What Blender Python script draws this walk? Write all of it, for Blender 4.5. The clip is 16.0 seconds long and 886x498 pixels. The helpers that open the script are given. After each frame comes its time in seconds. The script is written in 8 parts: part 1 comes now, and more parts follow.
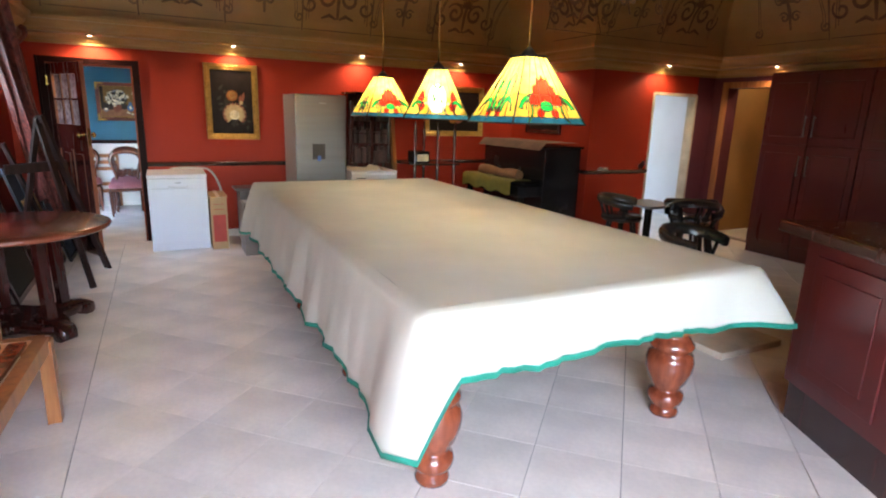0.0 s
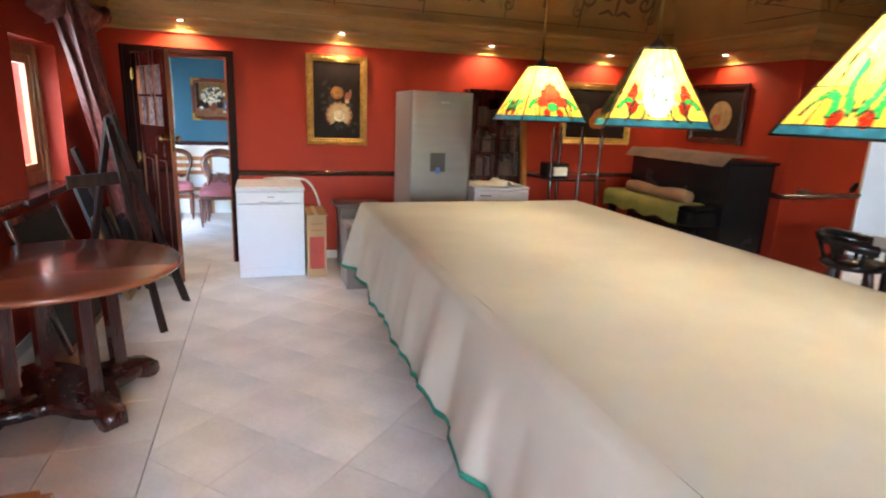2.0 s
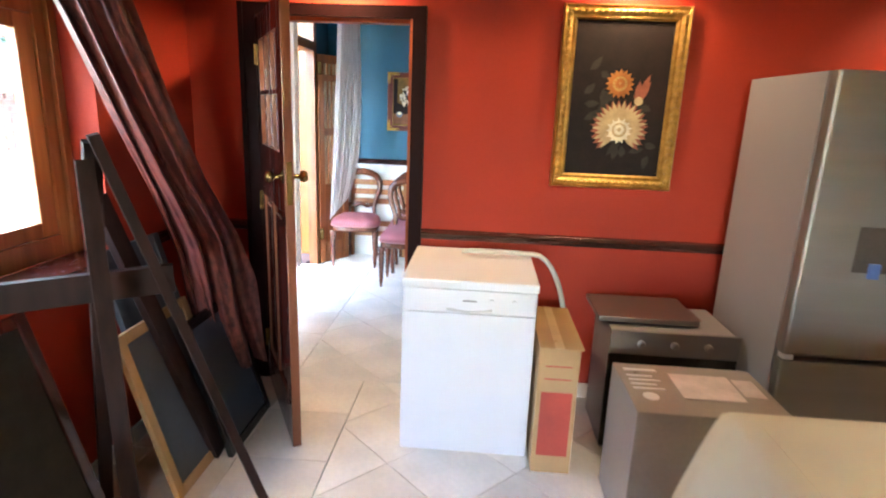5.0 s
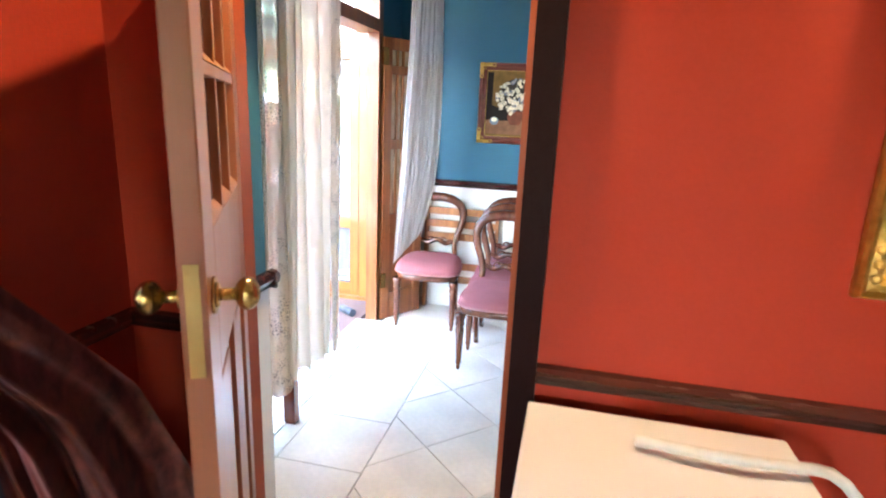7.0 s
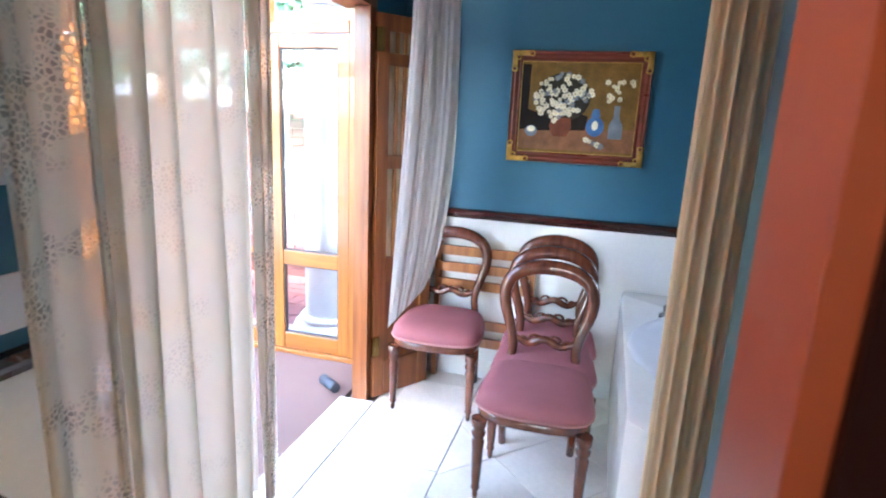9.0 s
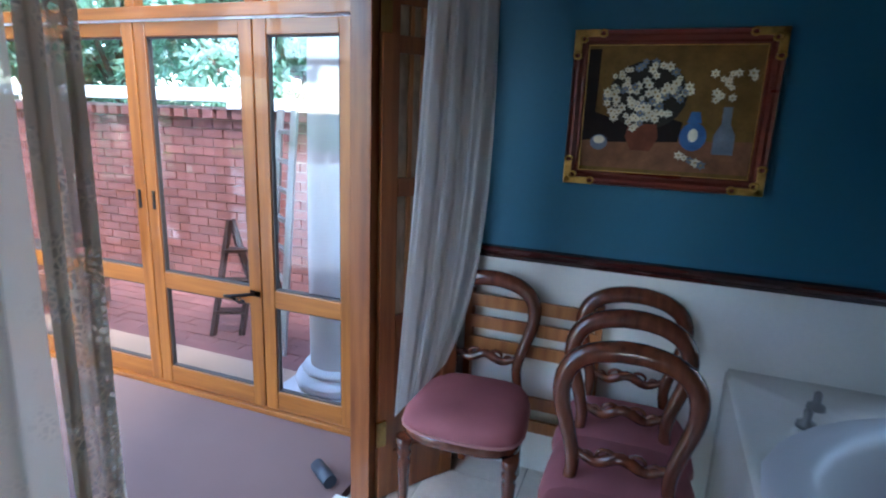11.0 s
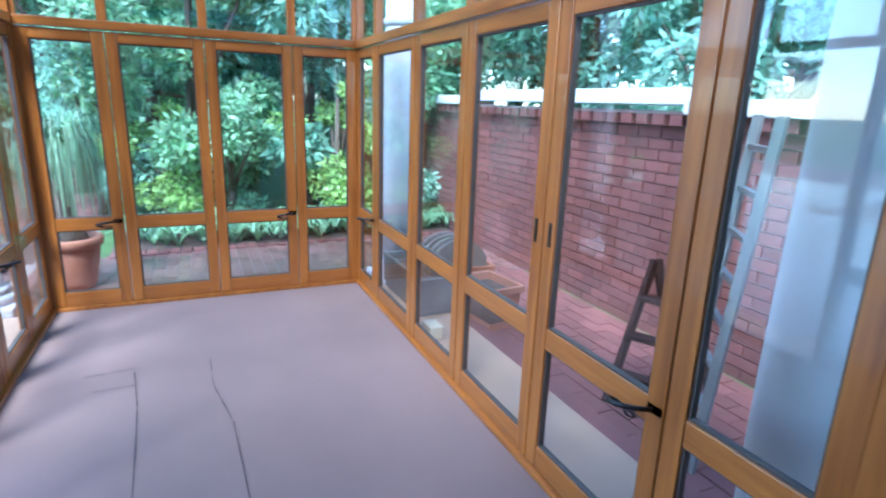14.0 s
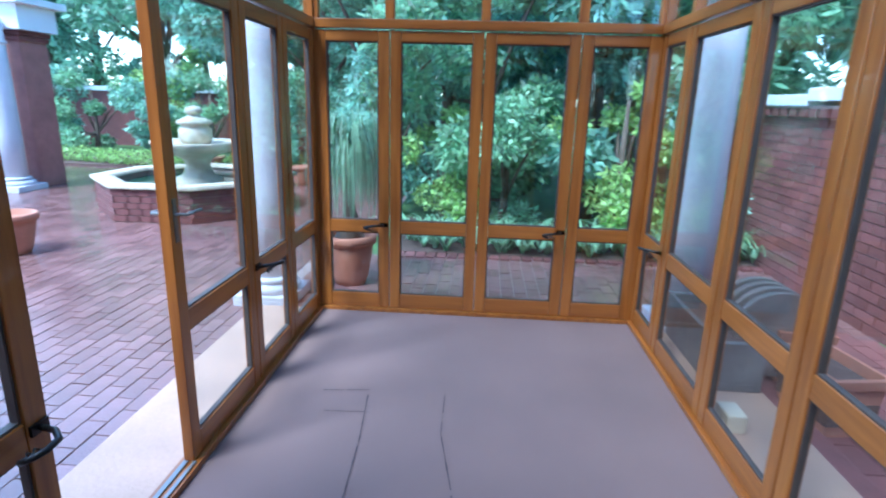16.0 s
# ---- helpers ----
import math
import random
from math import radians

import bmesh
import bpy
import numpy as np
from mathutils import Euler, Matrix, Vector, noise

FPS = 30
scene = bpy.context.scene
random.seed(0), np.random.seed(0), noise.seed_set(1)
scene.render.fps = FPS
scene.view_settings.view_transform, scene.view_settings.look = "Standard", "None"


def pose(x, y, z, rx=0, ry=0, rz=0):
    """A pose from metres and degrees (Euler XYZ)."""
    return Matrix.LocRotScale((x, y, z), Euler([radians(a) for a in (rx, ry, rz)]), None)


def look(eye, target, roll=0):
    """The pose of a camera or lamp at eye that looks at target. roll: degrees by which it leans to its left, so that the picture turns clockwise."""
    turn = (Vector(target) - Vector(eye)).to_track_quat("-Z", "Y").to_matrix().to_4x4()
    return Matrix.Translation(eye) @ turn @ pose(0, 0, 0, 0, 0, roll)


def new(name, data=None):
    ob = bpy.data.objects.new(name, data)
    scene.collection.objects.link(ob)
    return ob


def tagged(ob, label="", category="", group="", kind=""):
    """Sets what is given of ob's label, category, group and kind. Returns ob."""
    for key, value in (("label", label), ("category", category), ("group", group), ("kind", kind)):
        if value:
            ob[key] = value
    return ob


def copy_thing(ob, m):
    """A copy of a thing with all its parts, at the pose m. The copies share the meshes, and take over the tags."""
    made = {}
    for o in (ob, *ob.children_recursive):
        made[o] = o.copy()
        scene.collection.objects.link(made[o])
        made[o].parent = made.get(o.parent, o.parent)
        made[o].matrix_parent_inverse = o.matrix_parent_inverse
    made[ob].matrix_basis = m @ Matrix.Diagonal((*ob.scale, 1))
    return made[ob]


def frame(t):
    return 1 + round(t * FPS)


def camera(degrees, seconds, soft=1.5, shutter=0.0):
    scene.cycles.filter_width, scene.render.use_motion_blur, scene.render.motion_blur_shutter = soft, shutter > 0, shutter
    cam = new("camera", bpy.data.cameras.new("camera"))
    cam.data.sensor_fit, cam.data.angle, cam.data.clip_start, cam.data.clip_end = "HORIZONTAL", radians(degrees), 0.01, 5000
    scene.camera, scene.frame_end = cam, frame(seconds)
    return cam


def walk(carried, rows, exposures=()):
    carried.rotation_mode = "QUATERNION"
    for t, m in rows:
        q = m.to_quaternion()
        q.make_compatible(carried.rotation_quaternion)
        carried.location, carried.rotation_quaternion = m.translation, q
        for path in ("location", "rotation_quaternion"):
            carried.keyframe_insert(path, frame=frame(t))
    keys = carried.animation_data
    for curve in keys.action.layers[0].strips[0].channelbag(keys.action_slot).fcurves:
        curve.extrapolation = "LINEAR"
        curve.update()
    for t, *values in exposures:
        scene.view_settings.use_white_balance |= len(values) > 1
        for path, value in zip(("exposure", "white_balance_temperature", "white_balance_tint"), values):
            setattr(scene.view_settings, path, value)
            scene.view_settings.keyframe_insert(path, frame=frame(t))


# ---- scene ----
EXPOSURES = [(0.0, 5.0, 6150, 9), (1.0, 5.1, 6180, 9), (3.0, 5.65, 6250, 9), (5.5, 5.78, 6400, 7), (6.0, 5.88, 6400, 7), (7.5, 5.68, 6400, 7), (8.3, 5.4, 6350, 9), (9.0, 5.3, 6300, 11), (9.6, 5.0, 6200, 10), (11.4, 3.35, 5400, 4), (12.5, 3.45, 5100, 1), (14.5, 2.75, 4750, -3), (16.0, 2.45, 4650, -3)]
cam = camera(77.28, 16.0, 2.0, 0.35)
ROWS = [
    (0, -0.2053, -0.3206, 1.5743, -26.4199, -13.5795, -1.7079),
    (0.5, -0.1465, -0.0614, 1.5662, -25.892, -13.5521, -1.7989),
    (1, -0.1186, 0.2923, 1.5844, -24.187, -13.6381, -1.9182),
    (1.5, -0.1079, 0.7253, 1.5748, -21.6085, -13.662, -1.9966),
    (2, -0.1499, 1.172, 1.569, -17.7374, -13.7634, -2.2801),
    (2.5, -0.1521, 1.646, 1.5595, -14.6177, -13.8671, -2.3111),
    (3, -0.0861, 2.1481, 1.5639, -10.1317, -13.882, -2.2062),
    (5.5, -0.0634, 4.5681, 1.5734, 7.0008, -14.218, -2.3106),
    (6, -0.1387, 4.9726, 1.566, 9.6748, -14.0828, -2.4995),
    (6.5, -0.2241, 5.3605, 1.5732, 11.9887, -14.2099, -2.4256),
    (7, -0.3342, 5.7108, 1.5712, 13.3184, -14.17, -2.3762),
    (7.5, -0.4042, 6.036, 1.5782, 13.9578, -14.2737, -2.6735),
    (8, -0.4607, 6.3407, 1.5744, 14.476, -14.1261, -2.6969),
    (8.5, -0.5127, 6.6092, 1.5667, 15.0662, -13.7818, -2.6992),
    (9, -0.5368, 6.8357, 1.5466, 16.2456, -13.291, -2.4988),
    (11.5, -0.7954, 7.8809, 1.5799, 25.3521, -13.6831, -1.8931),
    (12, -0.8895, 8.0963, 1.5704, 33.7345, -13.9937, -1.8329),
    (12.5, -1.0119, 8.2193, 1.577, 43.3125, -14.3496, -1.859),
    (13, -1.1768, 8.3528, 1.5704, 51.4223, -14.3792, -2.1338),
    (13.5, -1.2859, 8.4544, 1.5746, 58.829, -14.4365, -2.0551),
    (14, -1.3979, 8.5521, 1.5825, 65.8849, -14.7506, -1.9526),
    (14.5, -1.5305, 8.6267, 1.5731, 74.0215, -14.8512, -1.6995),
    (15, -1.7313, 8.6779, 1.552, 80.7475, -14.6941, -1.6533),
    (15.5, -1.9397, 8.6894, 1.557, 86.9406, -14.817, -1.6591),
    (16, -2.1616, 8.7094, 1.5354, 94.0811, -14.9582, -1.5629),
]
walk(cam, [(t, pose(x, y, z, 90 + pitch, roll, yaw)) for t, x, y, z, yaw, pitch, roll in ROWS], EXPOSURES)

# ---- light ----
world = bpy.data.worlds.new("overcast_sky")
scene.world = world
world.use_nodes = True
wn = world.node_tree
sky = wn.nodes.new("ShaderNodeTexSky")
sky.sky_type = "NISHITA"
sky.sun_disc = False
sky.sun_elevation = radians(50)
sky.sun_rotation = radians(200)
sky.air_density, sky.dust_density, sky.ozone_density = 1.0, 0.6, 2.0
wn.links.new(sky.outputs[0], wn.nodes["Background"].inputs[0])
wn.nodes["Background"].inputs[1].default_value = 0.15

sun = new("sun", bpy.data.lights.new("sun", "SUN"))
sun.data.energy, sun.data.angle, sun.data.color = 1.5, radians(20), (1.0, 0.97, 0.93)
sun.matrix_world = look((6, 0, 20), (-5, 8, 0))


def window_light(name, x, y, z, target, w, h, power, spread=180, color=(0.86, 0.93, 1.0)):
    ob = new(name, bpy.data.lights.new(name, "AREA"))
    ob.data.shape, ob.data.size, ob.data.size_y = "RECTANGLE", w, h
    ob.data.energy, ob.data.color, ob.data.spread = power, color, radians(spread)
    ob.matrix_world = look((x, y, z), target)
    return ob


# sky light entering by the windows behind the walker and in the side wall
window_light("south_window_light", -0.2, -1.95, 1.85, (0.2, -0.1, 0.0), 1.9, 0.9, 2.2, 95, (0.95, 0.97, 1.0))
window_light("west_window_light", -1.95, 5.9, 1.45, (0.5, 5.6, 0.9), 0.8, 0.95, 0.4)
window_light("bath_window_light", 0.95, 9.98, 1.35, (-0.7, 8.2, 0.0), 1.3, 0.8, 0.2, 130)


# ---- materials ----
def shader(name, color, rough=0.5, metal=0.0, vary=0.12, scale=6.0, fine=60.0, bump=0.1, stretch=(1, 1, 1), dark=None, coat=0.0, random_tone=0.0, detail=6.0):
    """A procedural surface: two scales of tone, roughness variation and relief."""
    m = bpy.data.materials.new(name)
    m.use_nodes = True
    n, l = m.node_tree.nodes, m.node_tree.links
    b = n["Principled BSDF"]
    co = n.new("ShaderNodeTexCoord")
    mp = n.new("ShaderNodeMapping")
    mp.inputs["Scale"].default_value = stretch
    l.new(co.outputs["Object"], mp.inputs[0])
    big, small = n.new("ShaderNodeTexNoise"), n.new("ShaderNodeTexNoise")
    big.inputs["Scale"].default_value, small.inputs["Scale"].default_value = scale, fine
    big.inputs["Detail"].default_value = detail
    for t in (big, small):
        l.new(mp.outputs[0], t.inputs["Vector"])
    mix = n.new("ShaderNodeMix")
    mix.data_type = "RGBA"
    low = dark if dark else tuple(c * (1 - vary) for c in color)
    high = tuple(min(1.0, c * (1 + vary)) for c in color)
    mix.inputs["A"].default_value, mix.inputs["B"].default_value = (*low, 1), (*high, 1)
    ramp = n.new("ShaderNodeMapRange")
    ramp.inputs[1].default_value, ramp.inputs[2].default_value = 0.3, 0.7
    l.new(big.outputs[0], ramp.inputs[0])
    l.new(ramp.outputs[0], mix.inputs["Factor"])
    tone = n.new("ShaderNodeHueSaturation")
    val = n.new("ShaderNodeMapRange")
    val.inputs[3].default_value, val.inputs[4].default_value = 1 - vary * 0.6, 1 + vary * 0.6
    l.new(small.outputs[0], val.inputs[0])
    out = val.outputs[0]
    if random_tone:
        info, rr, mul = n.new("ShaderNodeObjectInfo"), n.new("ShaderNodeMapRange"), n.new("ShaderNodeMath")
        rr.inputs[3].default_value, rr.inputs[4].default_value = 1 - random_tone, 1 + random_tone
        mul.operation = "MULTIPLY"
        l.new(info.outputs["Random"], rr.inputs[0])
        l.new(rr.outputs[0], mul.inputs[0])
        l.new(out, mul.inputs[1])
        out = mul.outputs[0]
    l.new(out, tone.inputs["Value"])
    l.new(mix.outputs["Result"], tone.inputs["Color"])
    l.new(tone.outputs[0], b.inputs["Base Color"])
    rg = n.new("ShaderNodeMapRange")
    rg.inputs[3].default_value, rg.inputs[4].default_value = max(0.02, rough - 0.08), min(1, rough + 0.08)
    l.new(big.outputs[0], rg.inputs[0])
    l.new(rg.outputs[0], b.inputs["Roughness"])
    b.inputs["Metallic"].default_value = metal
    b.inputs["Coat Weight"].default_value = coat
    if bump:
        bp = n.new("ShaderNodeBump")
        bp.inputs["Strength"].default_value, bp.inputs["Distance"].default_value = bump, 0.01
        l.new(small.outputs[0], bp.inputs["Height"])
        l.new(bp.outputs[0], b.inputs["Normal"])
    return m


def wood(name, dark, light, rough=0.35, grain=(1, 1, 14), coat=0.2, scale=3.0, axis="Z"):
    """Timber with streaks along its length (the object's z unless told)."""
    s = {"Z": (9, 9, 0.6), "X": (0.6, 9, 9), "Y": (9, 0.6, 9)}[axis]
    m = shader(name, light, rough, 0, 0.1, scale, scale * 9, 0.06, s, dark, coat, 0.06)
    return m


M = {}
M["red_wall"] = shader("red_wall_paint", (0.35, 0.030, 0.0115), 0.6, 0, 0.1, 1.3, 90, 0.08)
M["red_wall"].node_tree.nodes["Principled BSDF"].inputs["Specular IOR Level"].default_value = 0.22
def dull(m, level):
    m.node_tree.nodes["Principled BSDF"].inputs["Specular IOR Level"].default_value = level
    return m


M["blue_wall"] = shader("blue_wall_paint", (0.014, 0.110, 0.180), 0.55, 0, 0.1, 1.1, 90, 0.08)
M["cream"] = shader("cream_cornice_paint", (0.36, 0.205, 0.066), 0.5, 0, 0.12, 2.2, 50, 0.12)
M["mahogany"] = wood("dark_mahogany", (0.022, 0.006, 0.005), (0.055, 0.012, 0.009), 0.25, coat=0.4)
M["mahogany_x"] = wood("dark_mahogany_long", (0.022, 0.006, 0.005), (0.055, 0.012, 0.009), 0.25, coat=0.4, axis="X")
M["redwood"] = wood("red_brown_wood", (0.13, 0.028, 0.012), (0.26, 0.06, 0.024), 0.22, coat=0.5)
M["redwood_x"] = wood("red_brown_wood_long", (0.13, 0.028, 0.012), (0.26, 0.06, 0.024), 0.22, coat=0.5, axis="X")
M["orangewood"] = wood("warm_pine", (0.25, 0.085, 0.025), (0.42, 0.17, 0.05), 0.35)
M["pine"] = wood("varnished_pine", (0.20, 0.060, 0.009), (0.34, 0.120, 0.020), 0.32, coat=0.3)
M["pine_x"] = wood("varnished_pine_rail", (0.20, 0.060, 0.009), (0.34, 0.120, 0.020), 0.32, coat=0.3, axis="X")
M["pine_y"] = wood("varnished_pine_cross_rail", (0.20, 0.060, 0.009), (0.34, 0.120, 0.020), 0.32, coat=0.3, axis="Y")
M["tile"] = shader("stone_look_floor_tile", (0.80, 0.74, 0.66), 0.33, 0, 0.13, 2.6, 40, 0.03, random_tone=0.05)
M["grout"] = shader("tile_grout", (0.22, 0.19, 0.16), 0.8, 0, 0.2, 4, 90, 0.1)
M["white_tile"] = shader("white_wall_tile", (0.78, 0.76, 0.72), 0.2, 0, 0.06, 2, 60, 0.03)
M["white"] = shader("white_enamel", (0.66, 0.65, 0.68), 0.38, 0, 0.012, 2, 80, 0.02)
M["cloth"] = shader("cream_table_cover", (0.61, 0.58, 0.49), 0.85, 0, 0.07, 2.2, 320, 0.12)
M["green"] = shader("green_edging", (0.02, 0.24, 0.16), 0.8, 0, 0.2, 9, 220, 0.15)
M["carpet"] = shader("mauve_carpet", (0.195, 0.125, 0.114), 0.95, 0, 0.1, 1.2, 380, 0.35)
M["black"] = shader("black_lacquer", (0.012, 0.011, 0.012), 0.25, 0, 0.3, 3, 60, 0.05)
M["iron"] = shader("dark_wrought_iron", (0.03, 0.027, 0.027), 0.4, 0.7, 0.3, 20, 120, 0.15)
M["brass"] = shader("aged_brass", (0.42, 0.28, 0.10), 0.25, 1.0, 0.15, 12, 90, 0.05)
M["gold"] = shader("gilt_frame", (0.45, 0.27, 0.07), 0.32, 0.85, 0.3, 30, 140, 0.35)
M["steel"] = shader("brushed_steel", (0.22, 0.21, 0.205), 0.4, 0.6, 0.06, 1.2, 120, 0.05, (1, 1, 12))
M["steel_dark"] = shader("grey_steel_side", (0.29, 0.28, 0.295), 0.42, 0.15, 0.06, 1.2, 120, 0.05)
M["card"] = shader("brown_cardboard", (0.42, 0.26, 0.12), 0.8, 0, 0.12, 4, 120, 0.12)
M["brick"] = shader("red_face_brick", (0.165, 0.057, 0.050), 0.7, 0, 0.2, 5, 70, 0.35, random_tone=0.15)
M["paver"] = shader("wet_brick_paver", (0.20, 0.105, 0.095), 0.14, 0, 0.2, 3, 60, 0.2, random_tone=0.14)
M["mortar"] = shader("mortar", (0.30, 0.22, 0.19), 0.9, 0, 0.2, 6, 90, 0.2)
M["plaster"] = shader("white_plaster", (0.78, 0.78, 0.80), 0.6, 0, 0.05, 2, 60, 0.08)
M["stone"] = shader("weathered_cast_stone", (0.55, 0.46, 0.34), 0.8, 0, 0.22, 5, 60, 0.3)
M["terracotta"] = shader("terracotta", (0.40, 0.165, 0.10), 0.75, 0, 0.15, 5, 60, 0.2)
M["soil"] = shader("bare_soil", (0.10, 0.06, 0.045), 0.95, 0, 0.3, 9, 60, 0.5)
M["grass"] = shader("lawn", (0.07, 0.12, 0.03), 0.9, 0, 0.3, 3, 90, 0.5)
M["strip"] = shader("tan_terrace_paving", (0.43, 0.27, 0.185), 0.45, 0, 0.12, 3, 50, 0.15)
M["ceiling"] = shader("plain_ceiling", (0.7, 0.68, 0.62), 0.7, 0, 0.05, 2, 60, 0.05)


def glass(name, tint=(1, 1, 1), rough=0.0):
    m = bpy.data.materials.new(name)
    m.use_nodes = True
    n, l = m.node_tree.nodes, m.node_tree.links
    for x in list(n):
        n.remove(x)
    o = n.new("ShaderNodeOutputMaterial")
    tr, gl, mix, fr = n.new("ShaderNodeBsdfTransparent"), n.new("ShaderNodeBsdfGlossy"), n.new("ShaderNodeMixShader"), n.new("ShaderNodeLayerWeight")
    tr.inputs[0].default_value = (*tint, 1)
    gl.inputs["Roughness"].default_value = 0.02 + rough
    fr.inputs["Blend"].default_value = 0.5
    pw, ml, ad = (n.new("ShaderNodeMath") for _ in range(3))
    pw.operation, ml.operation, ad.operation = "POWER", "MULTIPLY", "ADD"
    pw.inputs[1].default_value, ml.inputs[1].default_value, ad.inputs[1].default_value = 4.0, 0.6, 0.055
    l.new(fr.outputs["Facing"], pw.inputs[0])
    l.new(pw.outputs[0], ml.inputs[0])
    l.new(ml.outputs[0], ad.inputs[0])
    l.new(ad.outputs[0], mix.inputs[0])
    l.new(tr.outputs[0], mix.inputs[1])
    l.new(gl.outputs[0], mix.inputs[2])
    l.new(mix.outputs[0], o.inputs[0])
    return m


M["glass"] = glass("clear_glass", (0.95, 0.97, 0.97))
# tint only sets how much sky light the unseen sunroom roof passes
M["sheeting"] = glass("light_dimming_sheeting", (0.80, 0.78, 0.74), 0.1)


# ---- building helpers ----
def box(bm, x0, y0, z0, x1, y1, z1, bevel=0.0):
    vs = [bm.verts.new((x, y, z)) for z in (z0, z1) for x, y in ((x0, y0), (x1, y0), (x1, y1), (x0, y1))]
    fs = [bm.faces.new([vs[i] for i in q]) for q in ((3, 2, 1, 0), (4, 5, 6, 7), (0, 1, 5, 4), (1, 2, 6, 5), (2, 3, 7, 6), (3, 0, 4, 7))]
    if bevel:
        es = list({e for f in fs for e in f.edges})
        bmesh.ops.bevel(bm, geom=es, offset=bevel, segments=2, profile=0.6, affect="EDGES")
    return vs


def loft(bm, rings, closed=True, caps=True):
    """Joins rings of points into a skin."""
    made = [[bm.verts.new(p) for p in r] for r in rings]
    n = len(made[0])
    for a, b in zip(made, made[1:]):
        for i in range(n if closed else n - 1):
            j = (i + 1) % n
            f = bm.faces.new((a[i], a[j], b[j], b[i]))
            f.smooth = True
    if caps and closed:
        bm.faces.new(made[0][::-1])
        bm.faces.new(made[-1])
    return made


def lathe(bm, profile, n=24, x=0.0, y=0.0):
    """profile: (radius, z) from the bottom up."""
    return loft(bm, [[(x + r * math.cos(2 * math.pi * i / n), y + r * math.sin(2 * math.pi * i / n), z) for i in range(n)] for r, z in profile])


def tube(bm, pts, radius, n=8):
    pts = [Vector(p) for p in pts]
    rings, up = [], None
    for i, p in enumerate(pts):
        d = (pts[min(i + 1, len(pts) - 1)] - pts[max(i - 1, 0)]).normalized()
        if up is None:
            up = Vector((0, 0, 1)) if abs(d.z) < 0.9 else Vector((1, 0, 0))
        side = d.cross(up).normalized()
        up = side.cross(d).normalized()
        r = radius(i / (len(pts) - 1)) if callable(radius) else radius
        rings.append([p + r * (math.cos(2 * math.pi * k / n) * side + math.sin(2 * math.pi * k / n) * up) for k in range(n)])
    loft(bm, rings)


def bar(bm, p0, p1, w, h, up=(0, 0, 1)):
    """A square-cut timber from p0 to p1."""
    p0, p1 = Vector(p0), Vector(p1)
    d = (p1 - p0).normalized()
    u = Vector(up)
    if abs(d.dot(u)) > 0.98:
        u = Vector((1, 0, 0))
    s = d.cross(u).normalized()
    u = s.cross(d).normalized()
    r = [[p + a * w / 2 * s + b * h / 2 * u for a, b in ((-1, -1), (1, -1), (1, 1), (-1, 1))] for p in (p0, p1)]
    made = loft(bm, r)
    for ring in made:
        for v in ring:
            for f in v.link_faces:
                f.smooth = False


def mesh_of(name, bm, material):
    bmesh.ops.recalc_face_normals(bm, faces=bm.faces)
    me = bpy.data.meshes.new(name)
    bm.to_mesh(me)
    bm.free()
    for m in material if isinstance(material, (list, tuple)) else (material,):
        me.materials.append(m)
    return me


def part(name, bm, material, parent, label=""):
    ob = new(name, mesh_of(name, bm, material))
    ob.parent = parent
    return tagged(ob, label)


def thing(name, label, category, group="", x=0.0, y=0.0, z=0.0, rz=0.0):
    ob = new(name)
    ob.empty_display_size = 0.1
    ob.matrix_basis = pose(x, y, z, 0, 0, rz)
    return tagged(ob, label, category, group)


def structure(name, bm, material, label="", category="wall"):
    ob = new(name, mesh_of(name, bm, material))
    return tagged(ob, label, category, "", "structure")


def boxes(*items, bevel=0.0):
    bm = bmesh.new()
    for b in items:
        box(bm, *b, bevel=bevel)
    return bm


# ---- setting: billiard room ----
Y0, Y1 = 7.07, 7.25          # wall to the bathroom
WX = -1.62                   # window wall
EX, EY = 4.66, 5.28          # projecting corner
FX = 6.85                    # far cupboard wall
DL, DR, DH = -1.25, -0.40, 2.0
structure("wall_north", boxes((WX - 0.3, Y0, 0, DL, Y0 + 0.07, 3.9), (WX - 0.3, Y0 + 0.07, 0, DL - 0.03, Y1, 3.9), (DR, Y0, 0, EX, Y0 + 0.07, 3.9), (DR + 0.06, Y0 + 0.07, 0, EX, Y1, 3.9), (DL, Y0, DH, DR, Y0 + 0.07, 3.9), (DL - 0.03, Y0 + 0.07, DH, DR + 0.06, Y1, 3.9)), M["red_wall"], "glossy deep red painted wall with a doorway")
structure("wall_west", boxes((WX - 0.3, -2.0, 0, WX, 5.47, 3.9), (WX - 0.3, 6.32, 0, WX, Y0, 3.9), (WX - 0.3, 5.47, 0, WX, 6.32, 0.92), (WX - 0.3, 5.47, 1.95, WX, 6.32, 3.9)), M["red_wall"], "deep red painted wall with a deep-set window")
structure("wall_east", boxes((EX, EY + 0.12, 0, EX + 0.2, Y1, 3.9)), M["red_wall"], "deep red painted wall behind the piano")
structure("wall_corner", boxes((EX, EY, 0, 5.72, EY + 0.12, 3.9), (5.72, EY, 1.93, 6.52, EY + 0.12, 3.9)), M["red_wall"], "red wall beside a roughly broken opening")
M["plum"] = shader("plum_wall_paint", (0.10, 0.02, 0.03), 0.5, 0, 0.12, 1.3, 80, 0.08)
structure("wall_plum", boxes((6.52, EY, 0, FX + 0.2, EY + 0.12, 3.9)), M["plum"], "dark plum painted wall")
